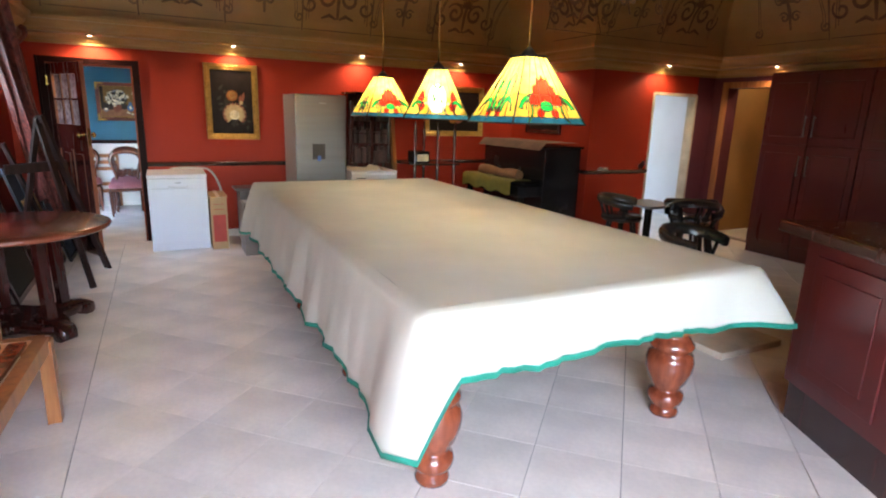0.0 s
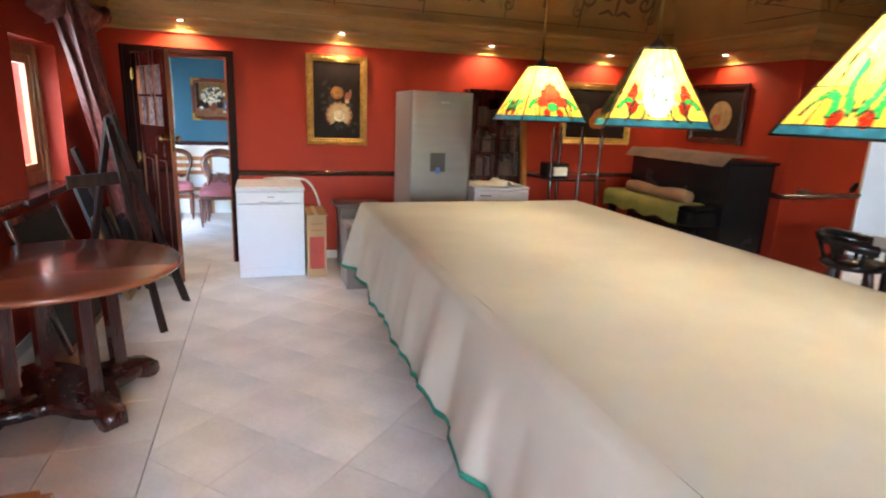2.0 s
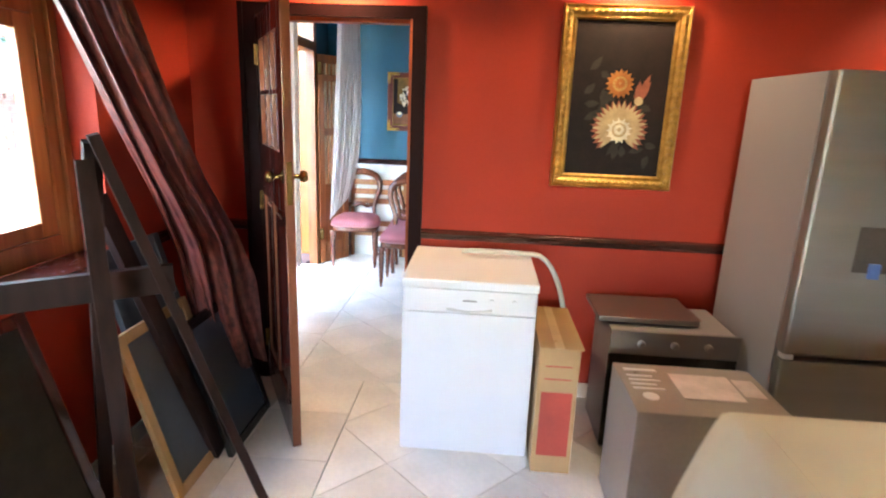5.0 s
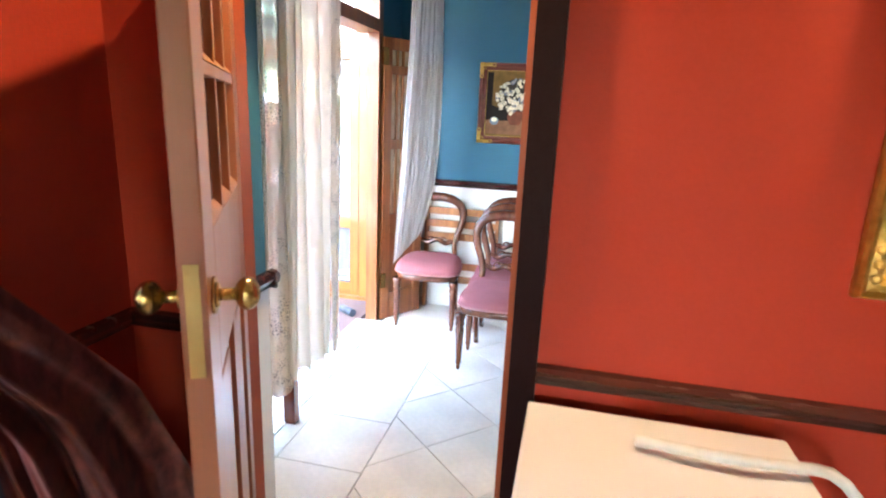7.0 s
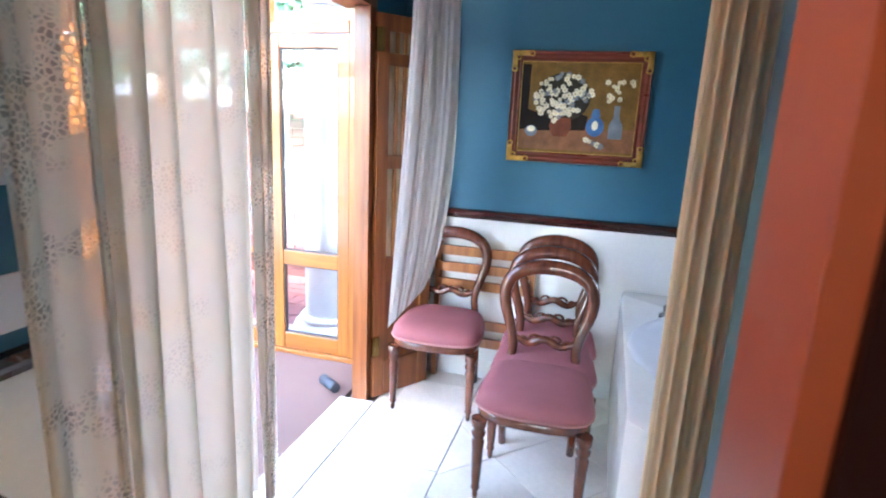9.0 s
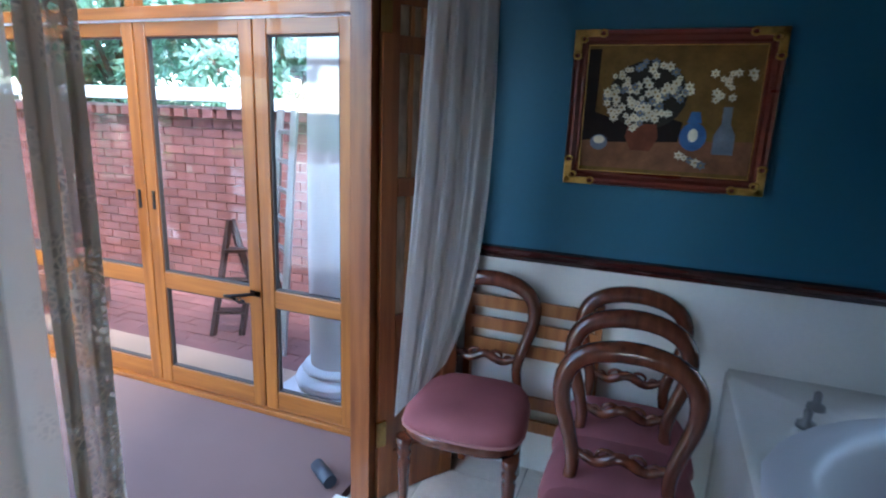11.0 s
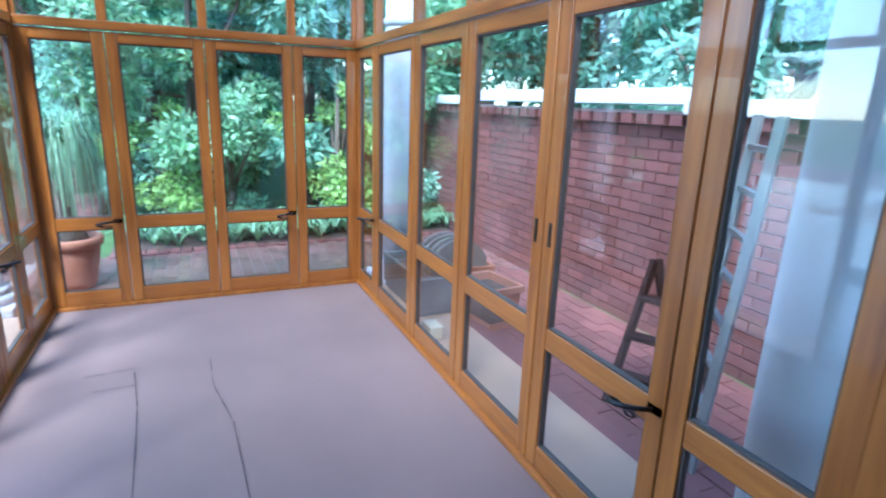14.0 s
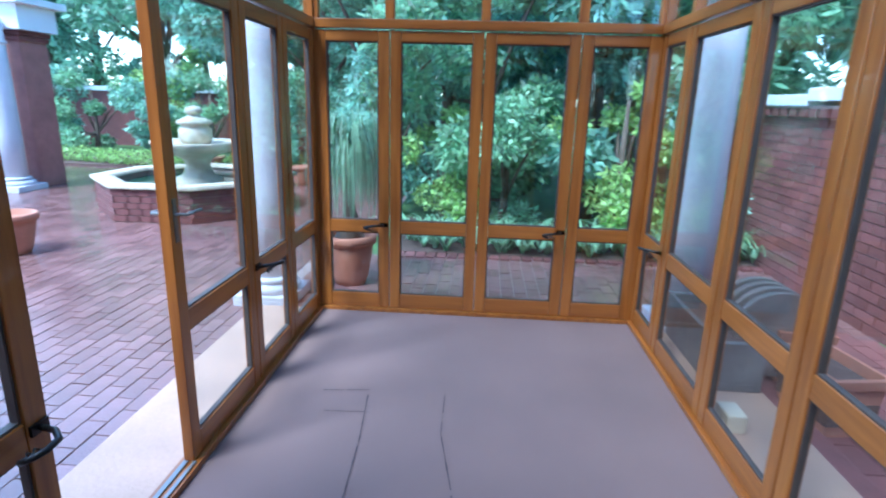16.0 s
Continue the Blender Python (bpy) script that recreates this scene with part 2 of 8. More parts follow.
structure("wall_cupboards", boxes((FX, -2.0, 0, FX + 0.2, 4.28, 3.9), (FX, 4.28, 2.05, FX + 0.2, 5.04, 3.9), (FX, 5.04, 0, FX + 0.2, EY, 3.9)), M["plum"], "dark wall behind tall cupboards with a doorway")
structure("wall_south", boxes((WX - 0.3, -2.2, 0, -1.2, -2.0, 3.9), (0.8, -2.2, 0, FX, -2.0, 3.9), (-1.2, -2.2, 0, 0.8, -2.0, 0.9), (-1.2, -2.2, 2.2, 0.8, -2.0, 3.9)), M["red_wall"], "deep red painted wall with a wide window")

bm = boxes((WX - 0.3, -2.0, -0.3, FX + 0.2, Y0 + 0.09, -0.012))
floor_red = structure("floor", bm, M["grout"], "pale stone-look tiled floor laid diagonally", "floor")

# ---- setting: bathroom ----
BX, BY = -1.68, 9.95
structure("wall_bath_west", boxes((BX - 0.14, Y1, 0, BX, 7.72, 2.9), (BX - 0.07, 9.5, 0, BX, BY, 2.9), (BX - 0.14, 7.72, 2.55, BX, 9.5, 2.9)), M["blue_wall"], "teal blue wall with a wide doorway to the sunroom")
structure("wall_bath_north", boxes((BX - 0.14, BY, 0, 0.35, BY + 0.2, 2.9), (0.35, BY, 0, 1.6, BY + 0.2, 0.75), (0.35, BY, 1.9, 1.6, BY + 0.2, 2.9), (1.6, BY, 0, 2.4, BY + 0.2, 2.9)), M["blue_wall"], "teal blue wall above a white tiled dado")
structure("wall_bath_east", boxes((2.2, Y1, 0, 2.4, BY, 2.9)), M["blue_wall"], "teal blue wall")
structure("ceiling_bath", boxes((BX - 0.14, Y1, 2.9, 2.4, BY + 0.2, 3.0)), M["ceiling"], "plain pale ceiling", "ceiling")
structure("floor_bath", boxes((BX - 0.1, Y0 + 0.09, -0.3, 2.4, BY, -0.012)), M["grout"], "pale tiled bathroom floor", "floor")

# ---- setting: sunroom ----
SX, SS, SN = -6.05, 7.53, 9.865
structure("floor_sunroom", boxes((SX - 0.06, SS - 0.06, -0.25, BX - 0.12, SN + 0.06, 0.0)), M["carpet"], "worn mauve carpet with cut seams", "floor")
# roof is out of view; rafters and clear sheeting added to admit sky light
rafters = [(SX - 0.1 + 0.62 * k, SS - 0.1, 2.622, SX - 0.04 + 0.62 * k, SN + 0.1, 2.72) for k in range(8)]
structure("ceiling_sunroom", boxes(*rafters), M["pine_y"], "unseen pine rafters assumed under the sunroom roof", "ceiling")
structure("unseen_roof_sheeting", boxes((SX - 0.1, SS - 0.1, 2.722, BX - 0.142, SN + 0.1, 2.73)), M["sheeting"], "unseen grey tinted sheeting, added to let dimmed sky light into the sunroom", "roof")
structure("ground", boxes((-400, -400, -0.5, 400, 400, -0.12)), M["grass"], "lawn and ground reaching the horizon", "ground")

# ---- cornice, cove and ceiling ----
def ring_at(d, z):
    s = -2.0
    return [(WX + d, s + d, z), (WX + d, Y0 - d, z), (EX - d, Y0 - d, z), (EX - d, EY - d, z), (FX - d, EY - d, z), (FX - d, s + d, z)]


def sweep(profile):
    bm = bmesh.new()
    rings = [[bm.verts.new(p) for p in ring_at(d, z)] for d, z in profile]
    for a, b in zip(rings, rings[1:]):
        for i in range(6):
            j = (i + 1) % 6
            bm.faces.new((a[i], a[j], b[j], b[i]))
    return bm


CORNICE = ((0.0, 2.19), (0.03, 2.19), (0.035, 2.215), (0.06, 2.225), (0.085, 2.25), (0.09, 2.285), (0.235, 2.29), (0.24, 2.315), (0.27, 2.33), (0.30, 2.36), (0.31, 2.395), (0.345, 2.40), (0.36, 2.425), (0.36, 2.45), (0.28, 2.46))
COVE = [(0.28 + 1.3 * (1 - math.cos(a)), 2.46 + 1.05 * math.sin(a)) for a in [radians(9 * i) for i in range(11)]]
structure("cornice", sweep(CORNICE), M["cream"], "cream moulded plaster cornice round the billiard room", "cornice")
structure("ceiling_cove", sweep(COVE), M["cream"], "cream coved ceiling with painted ornament", "ceiling")
bm = bmesh.new()
bm.faces.new([bm.verts.new(p) for p in ring_at(COVE[-1][0], COVE[-1][1])])
structure("ceiling", bm, M["cream"], "flat cream plaster ceiling", "ceiling")
structure("roof_slab", boxes((WX - 0.3, -2.2, 3.9, FX + 0.2, Y1, 4.0)), M["plaster"], "slab above the billiard room", "ceiling")

M["umber"] = shader("umber_ornament_paint", (0.14, 0.072, 0.030), 0.7, 0, 0.3, 8, 60, 0.05)
M["sepia"] = shader("pale_sepia_ornament", (0.17, 0.095, 0.040), 0.7, 0, 0.3, 8, 60, 0.05)


def cove_point(side, u, v):
    """A place on the cove of a side: u metres along it, v radians up its curve."""
    d, z = 0.283 + 1.3 * (1 - math.cos(v)), 2.46 + 1.05 * math.sin(v)
    d += 0.006 * math.cos(v)
    z -= 0.006 * math.sin(v)
    if side == "north":
        return Vector((u, Y0 - d, z))
    if side == "pier":
        return Vector((EX - d, u, z))
    if side == "nook":
        return Vector((u, EY - d, z))
    return Vector((FX - d, u, z))


def ribbon(bm, side, pts, w):
    """A painted line on the cove through (u, v) points."""
    a, b = [], []
    for i, (u, v) in enumerate(pts):
        p, q = pts[max(i - 1, 0)], pts[min(i + 1, len(pts) - 1)]
        du, dv = q[0] - p[0], q[1] - p[1]
        k = math.hypot(du, dv) or 1
        ww = w * (0.55 + 0.45 * math.sin(math.pi * i / (len(pts) - 1)))
        a.append(bm.verts.new(cove_point(side, u - dv / k * ww, v + du / k * ww)))
        b.append(bm.verts.new(cove_point(side, u + dv / k * ww, v - du / k * ww)))
    for i in range(len(pts) - 1):
        bm.faces.new((a[i], a[i + 1], b[i + 1], b[i]))


def spiral(cu, cv, r, turns, hand, start):
    return [(cu + hand * r * (1 - 0.85 * k / 18) * math.cos(start + turns * 6.283 * k / 18), cv + r * (1 - 0.85 * k / 18) * math.sin(start + turns * 6.283 * k / 18)) for k in range(19)]


def cove_ornament(side, c, wide, kind):
    bm = bmesh.new()
    for w in (0.0, 0.03):
        ribbon(bm, side, [(c + (wide / 2 - 0.05 - w) * math.cos(math.pi * k / 16), 0.16 + w + 0.78 * math.sin(math.pi * k / 16)) for k in range(17)], 0.007)
    ribbon(bm, side, [(c - wide / 2, 0.05), (c - wide / 2, 0.5), (c - wide / 2, 1.1)], 0.012)
    ribbon(bm, side, [(c - wide / 2 + 0.02, 0.07), (c, 0.07), (c + wide / 2 - 0.02, 0.07)], 0.006)
    for h in (-1, 1):
        if kind:
            ribbon(bm, side, spiral(c + h * 0.15, 0.42, 0.13, 1.4, h, 0.5), 0.02)
            ribbon(bm, side, spiral(c + h * 0.34, 0.34, 0.10, 1.2, -h, 2.2), 0.016)
            ribbon(bm, side, spiral(c + h * 0.08, 0.66, 0.08, 1.2, h, 3.4), 0.014)
            ribbon(bm, side, [(c + h * 0.02, 0.2), (c + h * 0.1, 0.24), (c + h * 0.2, 0.2)], 0.02)
        else:
            ribbon(bm, side, spiral(c + h * 0.07, 0.34, 0.06, 1.3, h, 0.5), 0.013)
            ribbon(bm, side, spiral(c + h * 0.10, 0.52, 0.05, 1.3, -h, 2.0), 0.012)
            ribbon(bm, side, spiral(c + h * 0.40, 0.20, 0.06, 1.3, h, 2.0), 0.012)
    ribbon(bm, side, [(c, 0.2), (c, 0.4), (c, 0.62)], 0.022)
    for k in range(9):
        a = math.pi * k / 8
        ribbon(bm, side, [(c, 0.5), (c + 0.06 * math.cos(a), 0.5 + 0.06 * math.sin(a)), (c + 0.10 * math.cos(a), 0.5 + 0.1 * math.sin(a))], 0.012)
    structure("cove_ornament", bm, M["umber"] if kind else M["sepia"], "painted brown scrollwork on the cream cove", "painting")


for k in range(7):
    cove_ornament("north", -0.75 + 0.86 * k, 0.86, k % 2)
for k in range(2):
    cove_ornament("pier", 4.45 + 0.9 * k, 0.9, k % 2)
for k in range(3):
    cove_ornament("nook", 4.1 + 0.86 * k, 0.86, (k + 1) % 2)
for k in range(6):
    cove_ornament("far", 4.1 - 0.9 * k, 0.9, k % 2)

# ---- downlights ----
M["bulb"] = bpy.data.materials.new("halogen_glow")
M["bulb"].use_nodes = True
mb = M["bulb"].node_tree.nodes["Principled BSDF"]
mb.inputs["Emission Color"].default_value = (1.0, 0.80, 0.5, 1)
mb.inputs["Emission Strength"].default_value = 1.5


def downlight(x, y, power=0.9, z=2.29):
    t = thing("downlight", "small round brass-rimmed ceiling downlight, switched on", "downlight", "downlights in the cornice", x, y, z)
    bm = bmesh.new()
    lathe(bm, [(0.026, -0.012), (0.040, -0.010), (0.042, 0.0), (0.030, 0.004)], 16)
    part("rim", bm, M["brass"], t)
    bm = bmesh.new()
    lathe(bm, [(0.001, -0.0135), (0.022, -0.013), (0.026, -0.009)], 14)
    part("bulb", bm, M["bulb"], t, "glowing halogen bulb")
    la = new("downlight_beam", bpy.data.lights.new("downlight_beam", "SPOT"))
    la.data.energy, la.data.color, la.data.spot_size, la.data.spot_blend, la.data.shadow_soft_size = power, (1.0, 0.72, 0.42), radians(150), 0.6, 0.02
    la.matrix_world = look((x, y, z - 0.022), (x, y, 0))


downlight(-0.80, 6.915, 1.5)
for x, y in ((0.63, 6.915), (2.2, 6.915), (3.65, 6.915), (5.75, EY - 0.155), (FX - 0.155, 4.3), (FX - 0.155, 2.9), (EX - 0.155, 6.1)):
    downlight(x, y)
downlight(7.45, 4.55, 0.6, 2.60)

# ---- doorway, dado rails, skirting ----
M["lining"] = dull(shader("polished_lining", (0.24, 0.05, 0.018), 0.4, 0, 0.1, 2, 40, 0.02), 0.15)
bm = boxes((DL - 0.085, Y0 - 0.025, 0, DL, Y0 - 0.001, DH + 0.06), (DR - 0.045, Y0 - 0.025, 0, DR + 0.025, Y0 - 0.001, DH + 0.06), (DL, Y0 - 0.025, DH, DR - 0.045, Y0 - 0.001, DH + 0.06))
box(bm, DL - 0.085, Y0 - 0.035, 0, DL - 0.06, Y0 - 0.026, DH + 0.06)
box(bm, DR, Y0 - 0.035, 0, DR + 0.025, Y0 - 0.026, DH + 0.06)
M["casing"] = dull(shader("dark_polished_casing", (0.013, 0.0035, 0.0035), 0.45, 0, 0.2, 3, 40, 0.03), 0.05)
structure("door_casing", bm, M["casing"], "dark mahogany door casing", "door frame")
bm = boxes((DL - 0.002, Y0, 0, DL + 0.02, Y0 + 0.07, DH), (DR - 0.06, Y0 - 0.02, 0, DR - 0.0455, Y0 + 0.07, DH), (DR - 0.0455, Y0 + 0.001, 0, DR + 0.002, Y0 + 0.07, DH), (DL + 0.02, Y0, DH - 0.02, DR - 0.06, Y0 + 0.07, DH + 0.002))
structure("door_reveal", boxes((DR - 0.028, Y0 + 0.072, 0, DR + 0.059, Y1 + 0.05, DH)), M["blue_wall"], "teal blue painted return beside the doorway", "wall")
structure("door_reveal_west", boxes((DL - 0.0295, Y0 + 0.072, 0.985, DL - 0.016, Y1 + 0.008, DH)), M["blue_wall"], "teal blue painted return beside the doorway", "wall")
structure("door_reveal_tiles", boxes((DL - 0.0295, Y0 + 0.072, 0, DL - 0.014, Y1 + 0.012, 0.985)), M["white_tile"], "white tiled dado on the return", "wall tiles")
structure("door_lining", bm, M["lining"], "polished red-brown door lining", "door frame")


def rail_run(name, x0, y0, x1, y1, nx, ny, z=0.885, mat="mahogany_x", label="dark mahogany dado rail"):
    """A moulded rail along a wall; nx, ny point into the room."""
    prof = ((0, 0), (0.012, 0.0), (0.014, 0.014), (0.026, 0.02), (0.032, 0.034), (0.024, 0.046), (0.02, 0.05), (0, 0.055))
    bm = bmesh.new()
    loft(bm, [[(x + nx * d, y + ny * d, z + h) for d, h in prof] for x, y in ((x0, y0), (x1, y1))])
    for f in bm.faces:
        f.smooth = False
    structure(name, bm, M[mat], label, "dado rail")


rail_run("dado_rail_north", DR + 0.011, Y0 - 0.001, EX, Y0 - 0.001, 0, -1)
rail_run("dado_rail_north_short", WX, Y0 - 0.001, DL - 0.086, Y0 - 0.001, 0, -1)
rail_run("dado_rail_east", EX - 0.001, Y0, EX - 0.001, EY, -1, 0)
rail_run("dado_rail_nook", EX, EY - 0.001, 5.7, EY - 0.001, 0, -1)
rail_run("dado_rail_west", WX + 0.001, -2.0, WX + 0.001, 5.27, 1, 0)
rail_run("dado_rail_west_short", WX + 0.001, 6.47, WX + 0.001, Y0, 1, 0)
structure("skirting", boxes((DR + 0.011, Y0 - 0.012, 0, EX - 0.01, Y0 - 0.001, 0.085), (WX + 0.001, -2.0, 0, WX + 0.012, Y0 - 0.013, 0.085)), M["tile"], "pale tiled skirting", "baseboard")
structure("broken_wall_edge", boxes((5.69, EY - 0.006, 0, 5.722, EY + 0.13, 1.95), (6.50, EY - 0.006, 0, 6.535, EY + 0.13, 1.95), (5.722, EY - 0.006, 1.925, 6.5, EY + 0.13, 1.96)), M["stone"], "raw plaster edge of a broken-out opening", "wall edge")
bm = bmesh.new()
for k, (x, z, r) in enumerate(((4.9, 0.93, 0.06), (4.98, 0.94, 0.045), (5.6, 0.98, 0.05), (5.64, 1.02, 0.04))):
    lathe(bm, [(r * 0.4, 0), (r, 0.0001)], 9)
    for v in list(bm.verts)[-18:]:
        v.co = Vector((x + v.co.x * (1 + 0.3 * math.sin(5 * v.co.y)), EY - 0.004, z + v.co.y * 0.8))
structure("plaster_patch", bm, M["plaster"], "bare white plaster patches in the red wall", "wall patch")

# pale room beyond the broken opening, dim passage beyond the far doorway
M["passage"] = shader("ochre_passage_paint", (0.42, 0.22, 0.07), 0.6, 0, 0.15, 1.5, 60, 0.08)
structure("wall_scullery", boxes((5.2, 8.2, 0, 7.6, 8.3, 0.9), (5.2, 8.2, 1.75, 7.6, 8.3, 2.6), (5.2, 8.2, 0.9, 6.2, 8.3, 1.75), (7.0, 8.2, 0.9, 7.6, 8.3, 1.75), (7.6, EY, 0, 7.7, 8.3, 2.6), (4.9, EY + 0.12, 0, 5.2, 8.3, 2.6)), M["plaster"], "white walls of a small back room with a window")
structure("ceiling_scullery", boxes((4.9, EY + 0.12, 2.6, 7.7, 8.3, 2.7)), M["plaster"], "white back room ceiling", "ceiling")
structure("floor_scullery", boxes((4.9, EY + 0.001, -0.3, 7.7, 8.3, -0.001)), M["tile"], "pale back room floor", "floor")
structure("wall_passage", boxes((8.2, 3.5, 0, 8.3, 5.27, 2.6), (FX + 0.2, 3.5, 0, 8.2, 3.6, 2.6), (FX + 0.2, 5.17, 0, 8.2, 5.27, 2.6)), M["passage"], "ochre walls of a dim passage")
structure("ceiling_passage", boxes((FX + 0.2, 3.5, 2.6, 8.3, 5.27, 2.7)), M["passage"], "passage ceiling", "ceiling")
structure("floor_passage", boxes((FX + 0.2, 3.6, -0.3, 8.2, 5.17, -0.001)), M["tile"], "passage floor", "floor")
structure("passage_casing", boxes((FX - 0.03, 4.2, 0, FX - 0.001, 4.28, 2.13), (FX - 0.03, 5.04, 0, FX - 0.001, 5.12, 2.13), (FX - 0.03, 4.28, 2.05, FX - 0.001, 5.04, 2.13)), M["orangewood"], "warm wooden casing of the passage", "door frame")
window_light("back_room_window_light", 6.6, 8.15, 1.35, (6.3, 5.5, 0.8), 0.8, 0.8, 0.55)

# ---- window of the billiard room ----
win = tagged(new("window_1"), "tall pine-framed window in a deep red reveal", "window", "", "structure")
X = WX - 0.20
part("window_frame", boxes((X, 5.48, 0.93, X + 0.06, 5.57, 1.94), (X, 6.22, 0.93, X + 0.06, 6.31, 1.94), (X, 5.57, 0.93, X + 0.06, 6.22, 1.02), (X, 5.57, 1.86, X + 0.06, 6.22, 1.94), (X + 0.061, 5.48, 0.93, X + 0.08, 5.52, 1.94), (X + 0.061, 6.27, 0.93, X + 0.08, 6.31, 1.94), bevel=0.004), M["orangewood"], win)
part("casement", boxes((X + 0.012, 5.571, 1.021, X + 0.05, 5.62, 1.859), (X + 0.012, 6.14, 1.021, X + 0.05, 6.219, 1.859), (X + 0.012, 5.621, 1.021, X + 0.05, 6.139, 1.08), (X + 0.012, 5.621, 1.80, X + 0.05, 6.139, 1.859), bevel=0.004), M["orangewood"], win)
p = part("pane", boxes((X + 0.028, 5.621, 1.081, X + 0.033, 6.139, 1.799)), M["glass"], win)
p.visible_shadow = False
part("window_sill", boxes((X + 0.062, 5.475, 0.921, WX + 0.001, 6.315, 0.929), (WX + 0.001, 5.28, 0.885, WX + 0.05, 6.46, 0.929), bevel=0.002), M["mahogany"], win)

# ---- bathroom trim ----
structure("dado_tiles_north", boxes((BX, BY - 0.014, 0, 0.35, BY - 0.001, 0.985), (0.35, BY - 0.014, 0, 2.2, BY - 0.001, 0.75)), M["white_tile"], "white tiled dado", "wall tiles")
structure("dado_tiles_west", boxes((BX + 0.001, Y1, 0, BX + 0.014, 7.70, 0.985), (BX + 0.001, 9.58, 0, BX + 0.014, BY - 0.015, 0.985)), M["white_tile"], "white tiled dado", "wall tiles")
rail_run("dado_rail_bath", BX, BY - 0.001, 0.33, BY - 0.001, 0, -1, 0.986)
rail_run("dado_rail_bath_west", BX + 0.001, Y1, BX + 0.001, 7.70, 1, 0, 0.986)
rail_run("dado_rail_bath_near", DR + 0.1, Y1 + 0.001, 2.2, Y1 + 0.001, 0, 1, 0.986)
structure("wall_bath_south_paint", boxes((BX, Y1, 0, DL - 0.031, Y1 + 0.006, 2.9), (DR + 0.06, Y1, 0, 2.2, Y1 + 0.006, 2.9), (DL - 0.031, Y1, DH, DR + 0.06, Y1 + 0.006, 2.9)), M["blue_wall"], "teal blue wall round the doorway")
rail_run("dado_rail_bath_corner", BX, Y1 + 0.007, DL + 0.018, Y1 + 0.007, 0, 1, 0.986)
rail_run("dado_rail_reveal", DL - 0.015, Y0 + 0.073, DL - 0.015, Y1 + 0.04, 1, 0, 0.986)
win = tagged(new("window_2"), "wooden-framed window above the bath", "window", "", "structure")
part("window_frame", boxes((0.35, BY + 0.06, 0.75, 0.42, BY + 0.12, 1.9), (1.53, BY + 0.06, 0.75, 1.6, BY + 0.12, 1.9), (0.42, BY + 0.06, 0.75, 1.53, BY + 0.12, 0.81), (0.42, BY + 0.06, 1.84, 1.53, BY + 0.12, 1.9), (0.94, BY + 0.06, 0.81, 1.0, BY + 0.12, 1.84)), M["orangewood"], win)
p = part("pane", boxes((0.42, BY + 0.085, 0.81, 0.94, BY + 0.09, 1.84), (1.0, BY + 0.085, 0.81, 1.53, BY + 0.09, 1.84)), M["glass"], win)
p.visible_shadow = False

# ---- wide doorway between bathroom and sunroom ----
M["doorpine"] = wood("reddish_varnished_pine", (0.17, 0.048, 0.014), (0.30, 0.100, 0.028), 0.35, coat=0.1)
structure("doorway_frame", boxes((BX - 0.07, 9.42, 0, BX + 0.015, 9.5, 2.05), (BX - 0.15, 7.72, 0, BX + 0.015, 7.8, 2.05), (BX - 0.15, 7.72, 2.05, BX + 0.015, 9.5, 2.13), (BX - 0.15, 8.58, 2.13, BX + 0.015, 8.64, 2.5), (BX - 0.15, 7.72, 2.5, BX + 0.015, 9.5, 2.55), (BX - 0.07, 9.42, 2.13, BX + 0.015, 9.5, 2.5), (BX - 0.15, 7.72, 2.13, BX + 0.015, 7.8, 2.5), bevel=0.004), M["doorpine"], "pine frame of the wide sunroom doorway", "door frame")
structure("threshold", boxes((BX - 0.02, 7.8, -0.01, BX + 0.06, 9.42, 0.008), (BX - 0.14, 7.8, -0.02, BX - 0.02, 9.42, 0.004)), M["white_tile"], "pale tiled threshold strip", "threshold")

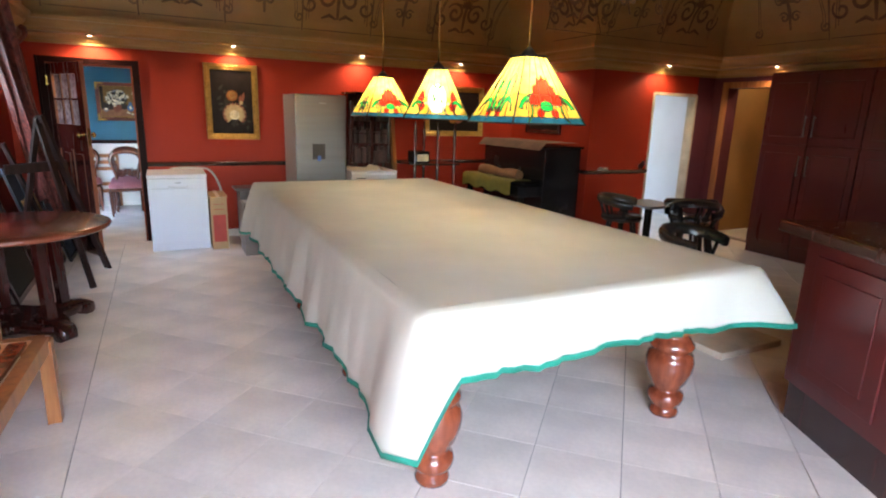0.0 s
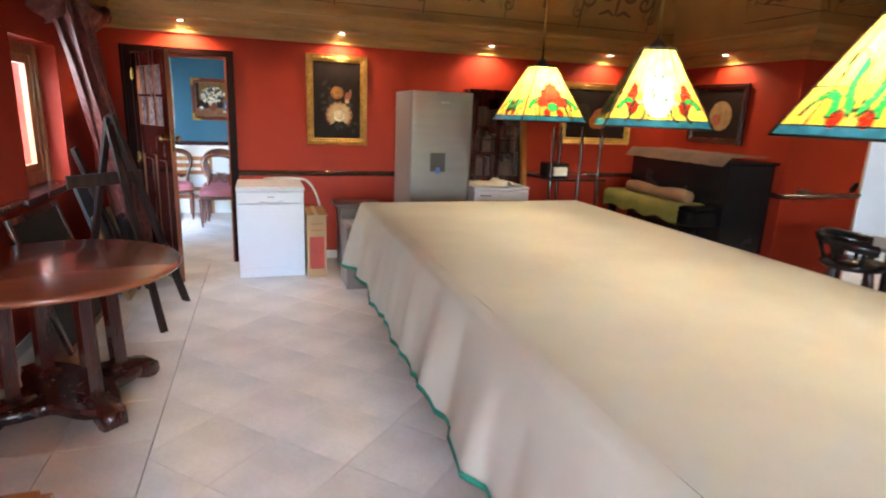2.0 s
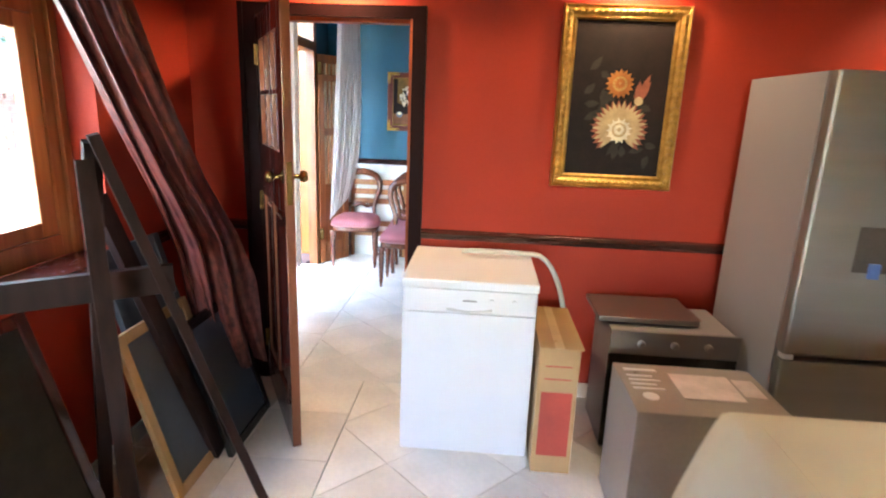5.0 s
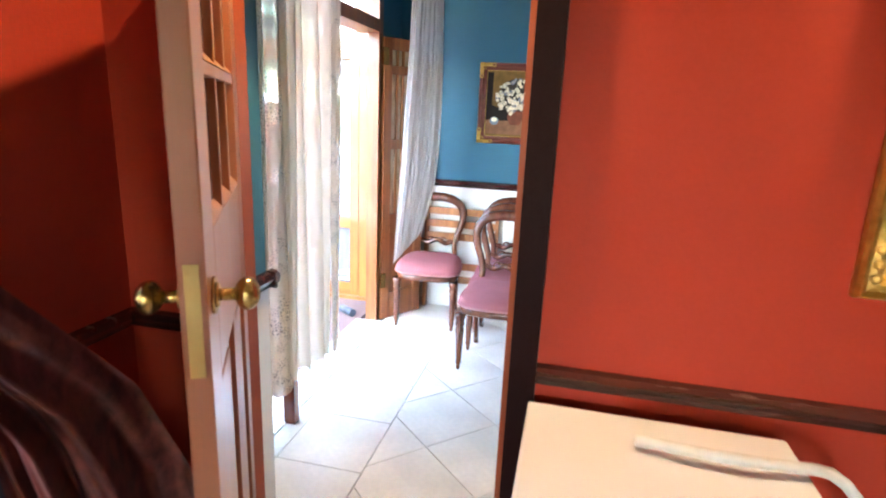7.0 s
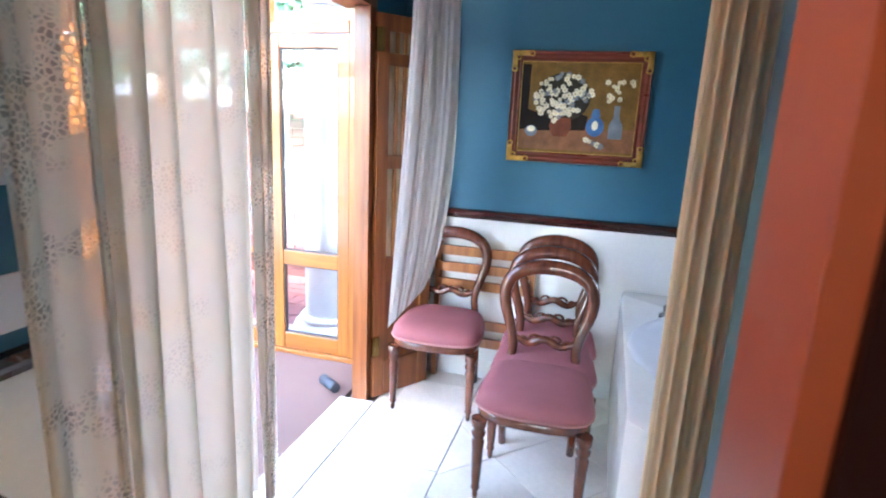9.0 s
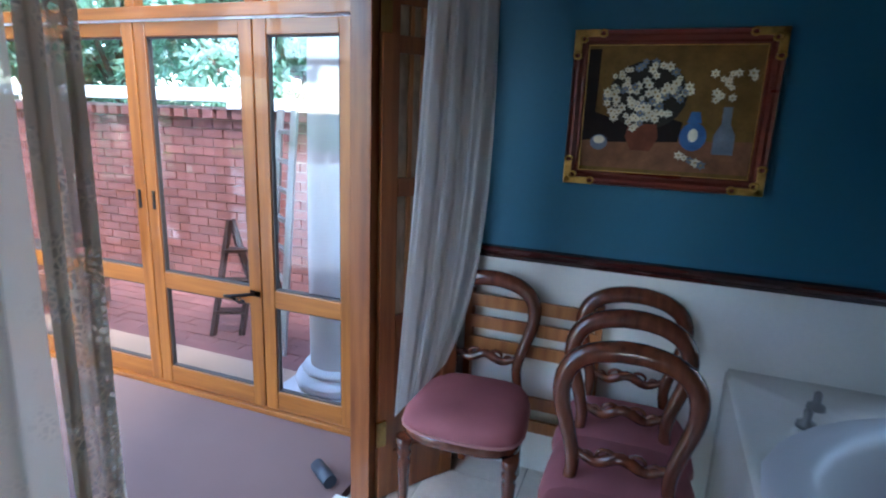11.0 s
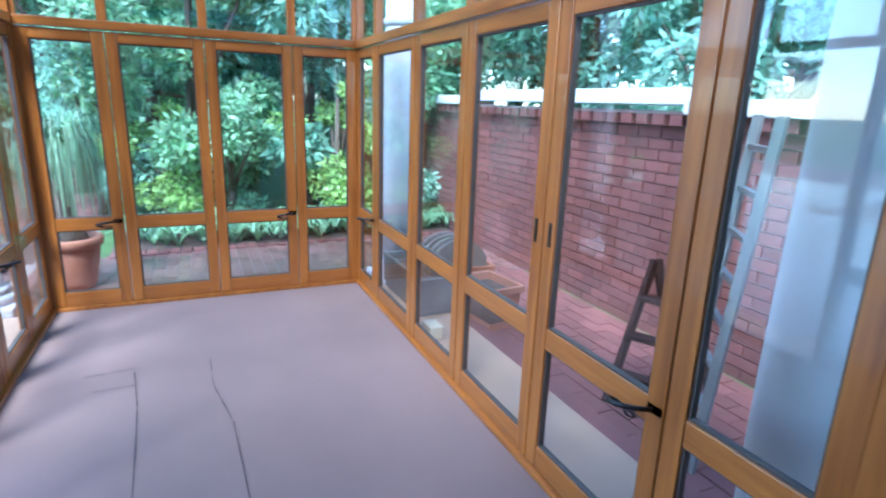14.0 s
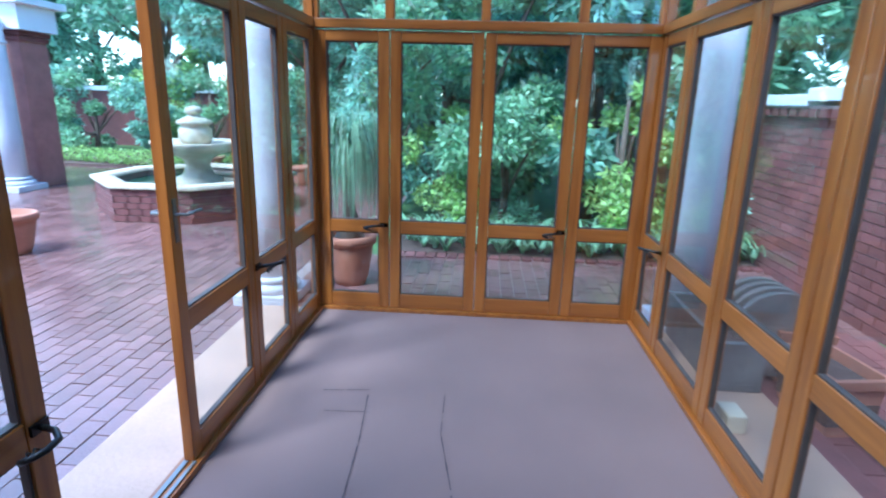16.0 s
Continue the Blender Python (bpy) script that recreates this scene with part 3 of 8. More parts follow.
# ---- sunroom of folding glazed doors ----
def glazed_door(u0, u1, axis, fixed, handle=0, lever=0, group="folding doors of the sunroom", hand=1):
    """A pine leaf from u0 to u1 along x or y, its plane at fixed."""
    w = u1 - u0
    t = thing("glazed_door", "varnished pine glazed folding door leaf with one rail", "door", group, u0 if axis == "x" else fixed, fixed if axis == "x" else u0, 0.0, 0 if axis == "x" else 90)
    s, d = 0.075, 0.022
    for a in (0, w - s):
        bm = bmesh.new()
        box(bm, a + 0.001, -d, 0.03, a + s - 0.001, d, 1.975, bevel=0.004)
        part("stile", bm, M["pine"], t)
    for z0, z1 in ((0.03, 0.135), (0.60, 0.69), (1.905, 1.975)):
        bm = bmesh.new()
        box(bm, s, -d + 0.002, z0, w - s, d - 0.002, z1, bevel=0.004)
        part("rail", bm, M["pine_x"], t)
    for z0, z1 in ((0.135, 0.60), (0.69, 1.905)):
        bm = bmesh.new()
        box(bm, s, -0.003, z0, w - s, 0.003, z1)
        p = part("pane", bm, M["glass"], t)
        p.visible_shadow = False
        bm = bmesh.new()
        for a in (s, w - s - 0.008):
            box(bm, a, -0.012, z0, a + 0.008, 0.012, z1)
        box(bm, s + 0.008, -0.012, z0, w - s - 0.008, 0.012, z0 + 0.008)
        box(bm, s + 0.008, -0.012, z1 - 0.008, w - s - 0.008, 0.012, z1)
        part("glazing_bead", bm, M["putty"], t)
    if handle:
        side = handle
        bm = bmesh.new()
        hx = w - s / 2 if hand > 0 else s / 2
        ctrl = ((0.0, 0.0, 0.0), (0.022, 0.06, 0.008), (0.06, 0.10, 0.01), (0.10, 0.098, 0.004), (0.128, 0.07, -0.008), (0.122, 0.042, -0.022), (0.095, 0.03, -0.034))
        pts = []
        for a, b in zip(ctrl, ctrl[1:]):
            pts += [(hx - hand * (a[0] + (b[0] - a[0]) * q), side * (d + 0.008 + a[1] + (b[1] - a[1]) * q), 0.66 + a[2] + (b[2] - a[2]) * q) for q in (0.0, 0.5)]
        pts.append((hx - hand * 0.095, side * (d + 0.038), 0.626))
        tube(bm, pts, 0.009, 8)
        box(bm, hx - 0.03, side * d - 0.003, 0.645, hx + 0.03, side * (d + 0.006) + 0.003, 0.675)
        h = part("handle", bm, M["iron"], t, "curved dark wrought iron pull handle")
        bm = bmesh.new()
        for k in range(4):
            a0 = math.pi / 2 * k
            tube(bm, [(pts[-1][0] + hand * 0.055 * q / 8, pts[-1][1] + 0.015 * math.sin(math.pi * q / 8) * math.cos(a0 + q * 0.35), pts[-1][2] - 0.006 * q / 8 + 0.015 * math.sin(math.pi * q / 8) * math.sin(a0 + q * 0.35)) for q in range(9)], 0.003, 5)
        part("basket_twist", bm, M["iron"], h)
    if lever:
        bm = bmesh.new()
        box(bm, w - 0.05, -d - 0.004, 0.98, w - 0.025, d + 0.004, 1.15)
        tube(bm, [(w - 0.037, -0.07, 1.09), (w - 0.037, 0.07, 1.09)], 0.007)
        tube(bm, [(w - 0.037, -0.07, 1.09), (w - 0.15, -0.07, 1.09)], 0.007)
        tube(bm, [(w - 0.037, 0.07, 1.09), (w - 0.15, 0.07, 1.09)], 0.007)
        part("lever_handle", bm, M["steel"], t, "steel lever handle")
    return t


M["putty"] = shader("dark_glazing_bead", (0.06, 0.045, 0.04), 0.6, 0, 0.2, 10, 80, 0.1)
north = (-6.03, -5.525, -4.72, -4.00, -3.24, -2.51, -1.972)
for k in range(6):
    glazed_door(north[k] + 0.003, north[k + 1] - 0.003, "x", SN, -1 if k in (0, 4) else 0)
west = (7.56, 8.07, 8.70, 9.33, 9.84)
for k in range(4):
    glazed_door(west[k] + 0.003, west[k + 1] - 0.003, "y", SX, -1 if k in (0, 2) else 0)
south = (-6.03, -5.44, -4.86, -4.12)
for k in range(3):
    glazed_door(south[k] + 0.003, south[k + 1] - 0.003, "x", SS, 1 if k == 1 else 0, k == 2)
for a, b in ((-3.44, -2.72), (-2.72, -1.972)):
    glazed_door(a + 0.003, b - 0.003, "x", SS, 1 if a < -3 else 0, hand=-1)
for k, z in enumerate((1.085,)):
    for u in (-3.29, -3.19):
        structure("flush_pull", boxes((u - 0.011, SN - 0.0245, z - 0.05, u + 0.011, SN - 0.0225, z + 0.05), (u - 0.006, SN - 0.027, z - 0.042, u + 0.006, SN - 0.0246, z + 0.042)), M["iron"], "dark recessed flush pull", "pull")


def transom_run(name, posts, axis, fixed):
    t = tagged(new(name), "row of pine-framed panes above the folding doors", "window", "", "structure")
    a, b = posts[0], posts[-1]
    def put(u0, z0, u1, z1, d):
        return (u0, fixed - d, z0, u1, fixed + d, z1) if axis == "x" else (fixed - d, u0, z0, fixed + d, u1, z1)
    part("lower_rail", boxes(put(a, 1.985, b, 2.045, 0.035), bevel=0.005), M["pine_x" if axis == "x" else "pine_y"], t)
    part("top_rail", boxes(put(a, 2.54, b, 2.62, 0.035), bevel=0.005), M["pine_x" if axis == "x" else "pine_y"], t)
    for u in posts:
        part("mullion", boxes(put(u - 0.03, 2.045, u + 0.03, 2.54, 0.03), bevel=0.004), M["pine"], t)
    for u, v in zip(posts, posts[1:]):
        p = part("pane", boxes(put(u + 0.03, 2.045, v - 0.03, 2.54, 0.003)), M["glass"], t)
        p.visible_shadow = False


transom_run("window_transom_north", north, "x", SN)
transom_run("window_transom_west", west, "y", SX)
transom_run("window_transom_south", south + (-3.44, -2.72, -1.972), "x", SS)
for x, y in ((SX, SN), (SX, SS), (-1.95, SN), (-1.95, SS)):
    structure("corner_post", boxes((x - 0.055 if x < -3 else x - 0.021, y - 0.035, 0, x + 0.02 if x < -3 else x + 0.199, y + 0.035, 2.62), bevel=0.005), M["pine"], "varnished pine corner post", "post")
structure("sill_track", boxes((SX - 0.05, SN - 0.045, 0, -1.83, SN + 0.05, 0.028), (SX - 0.05, SS + 0.048 - 0.09, 0, -1.83, SS + 0.048, 0.028), (SX - 0.045, SS, 0, SX + 0.045, SN, 0.0275), bevel=0.003), M["pine_x"], "pine sill under the folding doors", "sill")
structure("aluminium_track", boxes((-4.12, SS - 0.02, 0.0285, -3.44, SS + 0.0, 0.036), (-4.12, SS + 0.02, 0.0285, -3.44, SS + 0.035, 0.036)), M["steel"], "worn metal door track", "track")
M["seam"] = shader("dark_carpet_seam", (0.075, 0.052, 0.052), 0.95, 0, 0.2, 9, 90, 0.2)
bm = bmesh.new()
rnd = random.Random(5)
for pts in (((-4.80, 8.16), (-4.40, 8.20), (-4.02, 8.22), (-3.2, 8.25)), ((-4.85, 8.57), (-4.48, 8.575), (-4.06, 8.65), (-3.1, 8.68)), ((-4.82, 7.91), (-4.85, 8.16)), ((-4.62, 7.97), (-4.63, 8.20))):
    for (x0, y0), (x1, y1) in zip(pts, pts[1:]):
        n = 14
        for k in range(n):
            if rnd.random() < 0.97:
                ax, ay = x0 + (x1 - x0) * k / n, y0 + (y1 - y0) * k / n
                bx, by = x0 + (x1 - x0) * (k + 1) / n, y0 + (y1 - y0) * (k + 1) / n
                w = rnd.uniform(0.0015, 0.004)
                px, py = (w, 0) if abs(x1 - x0) < abs(y1 - y0) else (0, w)
                bm.faces.new([bm.verts.new(q) for q in ((ax - px, ay - py, 0.004), (bx - px, by - py, 0.004), (bx + px, by + py, 0.004), (ax + px, ay + py, 0.004))])
structure("carpet_seam", bm, M["seam"], "dark frayed seams in the carpet", "carpet seam")

# ---- billiard room things ----
M["lacepane"] = shader("lace_backed_glass", (0.26, 0.19, 0.20), 0.22, 0, 0.3, 22, 90, 0.1, (1, 1, 0.8), dark=(0.085, 0.045, 0.052))
M["velvet"] = shader("brown_velvet", (0.12, 0.065, 0.045), 0.8, 0, 0.35, 6, 90, 0.3)
M["tan"] = shader("tan_cloth", (0.26, 0.13, 0.06), 0.8, 0, 0.15, 6, 160, 0.2)
M["olive"] = shader("olive_cloth", (0.20, 0.18, 0.03), 0.8, 0, 0.2, 6, 160, 0.2)
M["cupred"] = shader("dark_red_lacquered_wood", (0.105, 0.015, 0.014), 0.3, 0, 0.14, 1.4, 60, 0.02, (3, 3, 0.6), coat=0.3)
def grid_skin(bm, rows, smooth=True, thick=0.0):
    """A sheet through rows of points."""
    vs = [[bm.verts.new(p) for p in r] for r in rows]
    for a, b in zip(vs, vs[1:]):
        for i in range(len(a) - 1):
            f = bm.faces.new((a[i], a[i + 1], b[i + 1], b[i]))
            f.smooth = smooth
    return vs


# snooker table under its dust cover
TX0, TX1, TY0, TY1, TZ = 0.575, 2.47, 1.375, 5.42, 0.875
table = thing("billiard_table", "full-size snooker table on turned red-brown legs, under a cream dust cover", "billiard table")
part("slate_bed", boxes((TX0 + 0.03, TY0 + 0.03, 0.70, TX1 - 0.03, TY1 - 0.03, 0.862), bevel=0.01), M["redwood_x"], table)
part("apron", boxes((TX0 + 0.10, TY0 + 0.10, 0.55, TX1 - 0.10, TY1 - 0.10, 0.70), bevel=0.015), M["mahogany_x"], table)
LEG = [(0.075, 0.0), (0.078, 0.02), (0.07, 0.04), (0.062, 0.055), (0.088, 0.075), (0.096, 0.105), (0.092, 0.13), (0.07, 0.145), (0.066, 0.155), (0.098, 0.20), (0.122, 0.27), (0.126, 0.32), (0.115, 0.36), (0.098, 0.375), (0.102, 0.385), (0.116, 0.40), (0.118, 0.42), (0.10, 0.44), (0.092, 0.455), (0.078, 0.47), (0.08, 0.48)]
for x in (TX0 + 0.18, TX1 - 0.285):
    for y in (TY0 + 0.245, (TY0 + TY1) / 2 - 0.65, (TY0 + TY1) / 2 + 0.65, TY1 - 0.20):
        bm = bmesh.new()
        lathe(bm, LEG, 28, x, y)
        leg = part("leg", bm, M["redwood"], table)
        part("leg_block", boxes((x - 0.085, y - 0.085, 0.48, x + 0.085, y + 0.085, 0.56), bevel=0.006), M["orangewood"], leg, "paler square block above the turned leg")

# the cover: top sheet and hanging skirt in one cloth, green braid round its hem
def hem(u, side):
    base = {"w": 0.46, "e": 0.30, "s": 0.20, "n": 0.30}[side]
    return base + 0.012 * math.sin(u * 17) + 0.012 * math.sin(u * 7.3 + 1)


per = []
N1, N2 = 64, 40
for k in range(N1):
    per.append(("w", TX0, TY1 - (TY1 - TY0) * k / N1, k / N1))
for k in range(N2):
    per.append(("s", TX0 + (TX1 - TX0) * k / N2, TY0, k / N2))
for k in range(N1):
    per.append(("e", TX1, TY0 + (TY1 - TY0) * k / N1, k / N1))
for k in range(N2):
    per.append(("n", TX1 - (TX1 - TX0) * k / N2, TY1, k / N2))
cover = thing("dust_cover", "cream cloth dust cover with a green hem, draped over the table", "table cover")
rows, hemrow, hemlow = [], [], []
out = {"w": (-1, 0), "e": (1, 0), "s": (0, -1), "n": (0, 1)}
levels = (0.0, 0.04, 0.12, 0.25, 0.42, 0.6, 0.8, 1.0)
rows = [[] for _ in range(len(levels) + 2)]
for side, x, y, u in per:
    ox, oy = out[side]
    L = hem(u * (4.0 if side in "we" else 1.9), side)
    flare = 0.05 + 0.008 * math.sin(u * (60 if side in "we" else 25)) + 0.01 * math.sin(u * 133)
    if side == "w":
        flare += 0.04
    cu = min(u, 1 - u) * (4.0 if side in "we" else 1.9)
    if side == "s":
        L = 0.215 + 0.03 * math.sin(u * 3.1) + 0.06 * max(0.0, u - 0.9) * 10 + 0.02 * math.sin(9 * u)
    corner = max(0.0, 1 - cu / (0.16 if side == "s" and u < 0.5 else 0.30))
    near_left = corner * ((side == "w" and u > 0.5) or (side == "s" and u < 0.5))
    L += (0.27 if side == "s" else 0.13) * near_left ** 1.5
    flare += 0.05 * corner + 0.02 * near_left
    near_right = corner * ((side == "s" and u > 0.5) or (side == "e" and u < 0.5))
    L -= 0.03 * near_right
    flare += 0.13 * near_right
    if side == "w" and u > 0.5 and near_left:
        oy -= 0.4 * near_left
    if side == "s" and near_left:
        ox -= 0.5 * near_left
    if side == "s" and near_right:
        ox += 0.6 * near_right
    ix, iy = (TX0 + TX1) / 2, (TY0 + TY1) / 2
    px = min(max(x, TX0 + 0.05), TX1 - 0.05)
    py = min(max(y, TY0 + 0.05), TY1 - 0.05)
    rows[0].append((px, py, TZ + 0.003))
    rows[1].append((x * 0.85 + px * 0.15, y * 0.85 + py * 0.15, TZ - 0.002))
    for k, lv in enumerate(levels):
        f = flare * (lv ** 0.8) + 0.008
        w = 0.012 * math.sin(u * 47 + 2 * lv) * lv
        rows[2 + k].append((x + ox * (f + w), y + oy * (f + w), TZ - 0.014 - L * lv))
bm = bmesh.new()
vs = [[bm.verts.new(p) for p in r] for r in rows]
n = len(per)
for a, b in zip(vs[:-1], vs[1:]):
    for i in range(n):
        j = (i + 1) % n
        f = bm.faces.new((a[i], a[j], b[j], b[i]))
        f.smooth = True
top = [[(TX0 + 0.05 + (TX1 - TX0 - 0.1) * i / 20, TY0 + 0.05 + (TY1 - TY0 - 0.1) * k / 40, TZ + 0.003 + 0.003 * noise.noise(Vector((i * 0.35, k * 0.35, 0)))) for i in range(21)] for k in range(41)]
grid_skin(bm, top)
sheet = part("cloth", bm, M["cloth"], cover)
bm = bmesh.new()
lo = [(x + 0.0, y, z) for x, y, z in rows[-1]]
a = [bm.verts.new((x + 0.004 * out[s][0], y + 0.004 * out[s][1], z + 0.022)) for (x, y, z), (s, *_r) in zip(lo, per)]
b = [bm.verts.new((x + 0.006 * out[s][0], y + 0.006 * out[s][1], z - 0.004)) for (x, y, z), (s, *_r) in zip(lo, per)]
c = [bm.verts.new((x - 0.003 * out[s][0], y - 0.003 * out[s][1], z - 0.002)) for (x, y, z), (s, *_r) in zip(lo, per)]
for i in range(n):
    j = (i + 1) % n
    bm.faces.new((a[i], a[j], b[j], b[i])).smooth = True
    bm.faces.new((b[i], b[j], c[j], c[i])).smooth = True
part("hem_braid", bm, M["green"], cover, "green felt braid along the hem")


# stained glass lamps over the table
def stained(name, color):
    m = bpy.data.materials.new(name)
    m.use_nodes = True
    n, l = m.node_tree.nodes, m.node_tree.links
    for x in list(n):
        n.remove(x)
    o, tr, gl, mix = n.new("ShaderNodeOutputMaterial"), n.new("ShaderNodeBsdfTranslucent"), n.new("ShaderNodeBsdfPrincipled"), n.new("ShaderNodeMixShader")
    co, ns, mr, hs = n.new("ShaderNodeTexCoord"), n.new("ShaderNodeTexNoise"), n.new("ShaderNodeMapRange"), n.new("ShaderNodeHueSaturation")
    ns.inputs["Scale"].default_value, ns.inputs["Detail"].default_value = 22, 5
    l.new(co.outputs["Object"], ns.inputs["Vector"])
    mr.inputs[1].default_value, mr.inputs[2].default_value, mr.inputs[3].default_value, mr.inputs[4].default_value = 0.3, 0.7, 0.7, 1.2
    l.new(ns.outputs[0], mr.inputs[0])
    l.new(mr.outputs[0], hs.inputs["Value"])
    hs.inputs["Color"].default_value = (*color, 1)
    l.new(hs.outputs[0], tr.inputs[0])
    l.new(hs.outputs[0], gl.inputs["Base Color"])
    gl.inputs["Roughness"].default_value = 0.2
    mix.inputs[0].default_value = 0.3
    l.new(tr.outputs[0], mix.inputs[1])
    l.new(gl.outputs[0], mix.inputs[2])
    l.new(mix.outputs[0], o.inputs[0])
    return m


M["sg_yellow"] = stained("yellow_stained_glass", (0.95, 0.66, 0.10))
M["sg_amber"] = stained("amber_stained_glass", (0.90, 0.50, 0.06))
M["sg_red"] = stained("red_stained_glass", (0.75, 0.03, 0.01))
M["sg_green"] = stained("green_stained_glass", (0.03, 0.50, 0.10))
M["sg_pale"] = stained("pale_green_stained_glass", (0.30, 0.75, 0.30))
M["sg_blue"] = stained("blue_stained_glass", (0.03, 0.16, 0.28))
M["sg_white"] = stained("white_opal_glass", (0.92, 0.90, 0.80))
M["lead"] = shader("dark_lead_came", (0.03, 0.028, 0.025), 0.5, 0.5, 0.2, 20, 90, 0.1)


def billiard_lamp(x, y, rz, shields):
    t = thing("stained_glass_lamp", "lit pyramid lamp of yellow, green and red stained glass", "pendant lamp", "lamps over the billiard table", x, y, 0, rz)
    a0, a1, zb, zt = 0.235, 0.07, 1.545, 1.895
    def at(side, u, v, lift=0.0):
        """u from -1 to 1 across a side, v from 0 at the foot to 1 at the top."""
        a = a0 + (a1 - a0) * v
        q = Vector((u * a, -a - lift, zb + (zt - zb) * v + lift * 0.5))
        return Matrix.Rotation(math.pi / 2 * side, 4, "Z") @ q
    nu, nv = 56, 40
    def inside(pts, u, v):
        c = False
        for (u0, v0), (u1, v1) in zip(pts, pts[1:] + pts[:1]):
            if (v0 > v) != (v1 > v) and u < (u1 - u0) * (v - v0) / (v1 - v0) + u0:
                c = not c
        return c
    def leafy(cu, cv, ang, ln, w):
        ca, sa = math.cos(ang), math.sin(ang)
        return [(cu + ca * ln * k / 5 - sa * w * s * math.sin(math.pi * k / 5), cv + (sa * ln * k / 5 + ca * w * s * math.sin(math.pi * k / 5)) * 0.8) for s, ks in ((1, range(6)), (-1, range(4, 0, -1))) for k in ks]
    def curl(cu, cv, r, h, a_start, sweep_, w):
        o1 = [(cu + h * r * math.cos(a_start + sweep_ * k / 8), cv + 0.85 * r * math.sin(a_start + sweep_ * k / 8)) for k in range(9)]
        i1 = [(cu + h * (r - w * (1 - k / 10)) * math.cos(a_start + sweep_ * k / 8), cv + 0.85 * (r - w * (1 - k / 10)) * math.sin(a_start + sweep_ * k / 8)) for k in range(9)]
        return o1 + i1[::-1]
    names = {"sg_yellow": "yellow_glass", "sg_amber": "amber_glass", "sg_red": "red_glass", "sg_green": "green_glass", "sg_pale": "pale_green_glass", "sg_blue": "blue_glass", "sg_white": "opal_shield"}
    lead = bmesh.new()
    for side in range(4):
        shapes = []
        cuts = (-1, -0.6, -0.2, 0.2, 0.6, 1)
        for k in range(5):
            shapes.append(("sg_yellow", [(cuts[k], 0.42), (cuts[k + 1], 0.42), (cuts[k + 1], 1), (cuts[k], 1)]))
            shapes.append(("sg_amber" if k % 2 else "sg_yellow", [(cuts[k], 0.09), (cuts[k + 1], 0.09), (cuts[k + 1], 0.42), (cuts[k], 0.42)]))
            shapes.append(("sg_blue", [(cuts[k], 0.0), (cuts[k + 1], 0.0), (cuts[k + 1], 0.09), (cuts[k], 0.09)]))
        kind = 2 if shields and side % 2 == 0 else (0 if side % 2 == 0 else 1)
        if kind == 2:
            for h in (-1, 1):
                shapes.append(("sg_red", leafy(h * 0.62, 0.2, math.pi / 2 - h * 0.25, 0.5, 0.13)))
                shapes.append(("sg_pale", curl(h * 0.42, 0.2, 0.17, h, 0.4, 4.2, 0.09)))
                shapes.append(("sg_green", curl(h * 0.74, 0.2, 0.2, h, 0.2, 4.0, 0.11)))
                shapes.append(("sg_red", [(h * 0.56 + 0.10 * math.cos(q), 0.24 + 0.085 * math.sin(q)) for q in [2 * math.pi * k / 10 for k in range(10)]]))
            shapes.append(("sg_white", [(0.45 * (abs(math.sin(q)) ** 0.8) * (1 if math.sin(q) > 0 else -1) * (0.75 + 0.25 * math.cos(q / 2) ** 2), 0.40 + 0.30 * math.cos(q) if math.cos(q) > 0 else 0.40 + 0.29 * math.cos(q)) for q in [2 * math.pi * k / 24 for k in range(24)]]))
            for cu, cv, an in ((-0.05, 0.60, 2.4), (0.05, 0.60, 0.8), (-0.05, 0.63, 2.9), (0.05, 0.63, 0.2), (-0.22, 0.44, 0.5), (-0.15, 0.35, 0.9), (0.12, 0.38, -0.5)):
                shapes.append(("sg_green", leafy(cu, cv, an, 0.13, 0.035)))
        elif kind == 0:
            for h in (-1, 1):
                shapes.append(("sg_green", curl(h * 0.68, 0.2, 0.24, h, 0.1, 4.2, 0.13)))
                shapes.append(("sg_pale", curl(h * 0.50, 0.27, 0.2, -h, -0.2, 3.8, 0.11)))
            shapes.append(("sg_red", [(0.62 * (1.0 if k % 2 else 0.84) * math.cos(math.pi * k / 14), 0.27 + 0.46 * (1.0 if k % 2 else 0.84) * math.sin(math.pi * k / 14)) for k in range(15)]))
            shapes.append(("sg_green", [(0.22 * math.cos(q), 0.26 + 0.08 * math.sin(q)) for q in [2 * math.pi * k / 12 for k in range(12)]]))
        else:
            for h in (-1, 1):
                shapes.append(("sg_green", leafy(h * 0.05, 0.16, math.pi / 2 - h * 0.42, 0.72, 0.13)))
                shapes.append(("sg_pale", curl(h * 0.55, 0.62, 0.16, h, -1.5, 4.2, 0.08)))
                shapes.append(("sg_green", curl(h * 0.52, 0.16, 0.28, -h, 0.0, 3.1, 0.15)))
            shapes.append(("sg_amber", [(0, 0.2), (0.25, 0.46), (0.12, 0.62), (0, 0.68), (-0.12, 0.62), (-0.25, 0.46)]))
        if kind != 2:
            for h in (-0.22, 0.22):
                shapes.append(("sg_red", [(h + 0.11 * math.cos(q), 0.15 + 0.07 * math.sin(q)) for q in [2 * math.pi * k / 10 for k in range(10)]]))
        cells = {}
        for i in range(nu):
            for j in range(nv):
                u, v = -1 + 2 * (i + 0.5) / nu, (j + 0.5) / nv
                top = [k for k in range(len(shapes)) if inside(shapes[k][1], u, v)]
                if top:
                    cells.setdefault(top[-1], []).append((i, j))
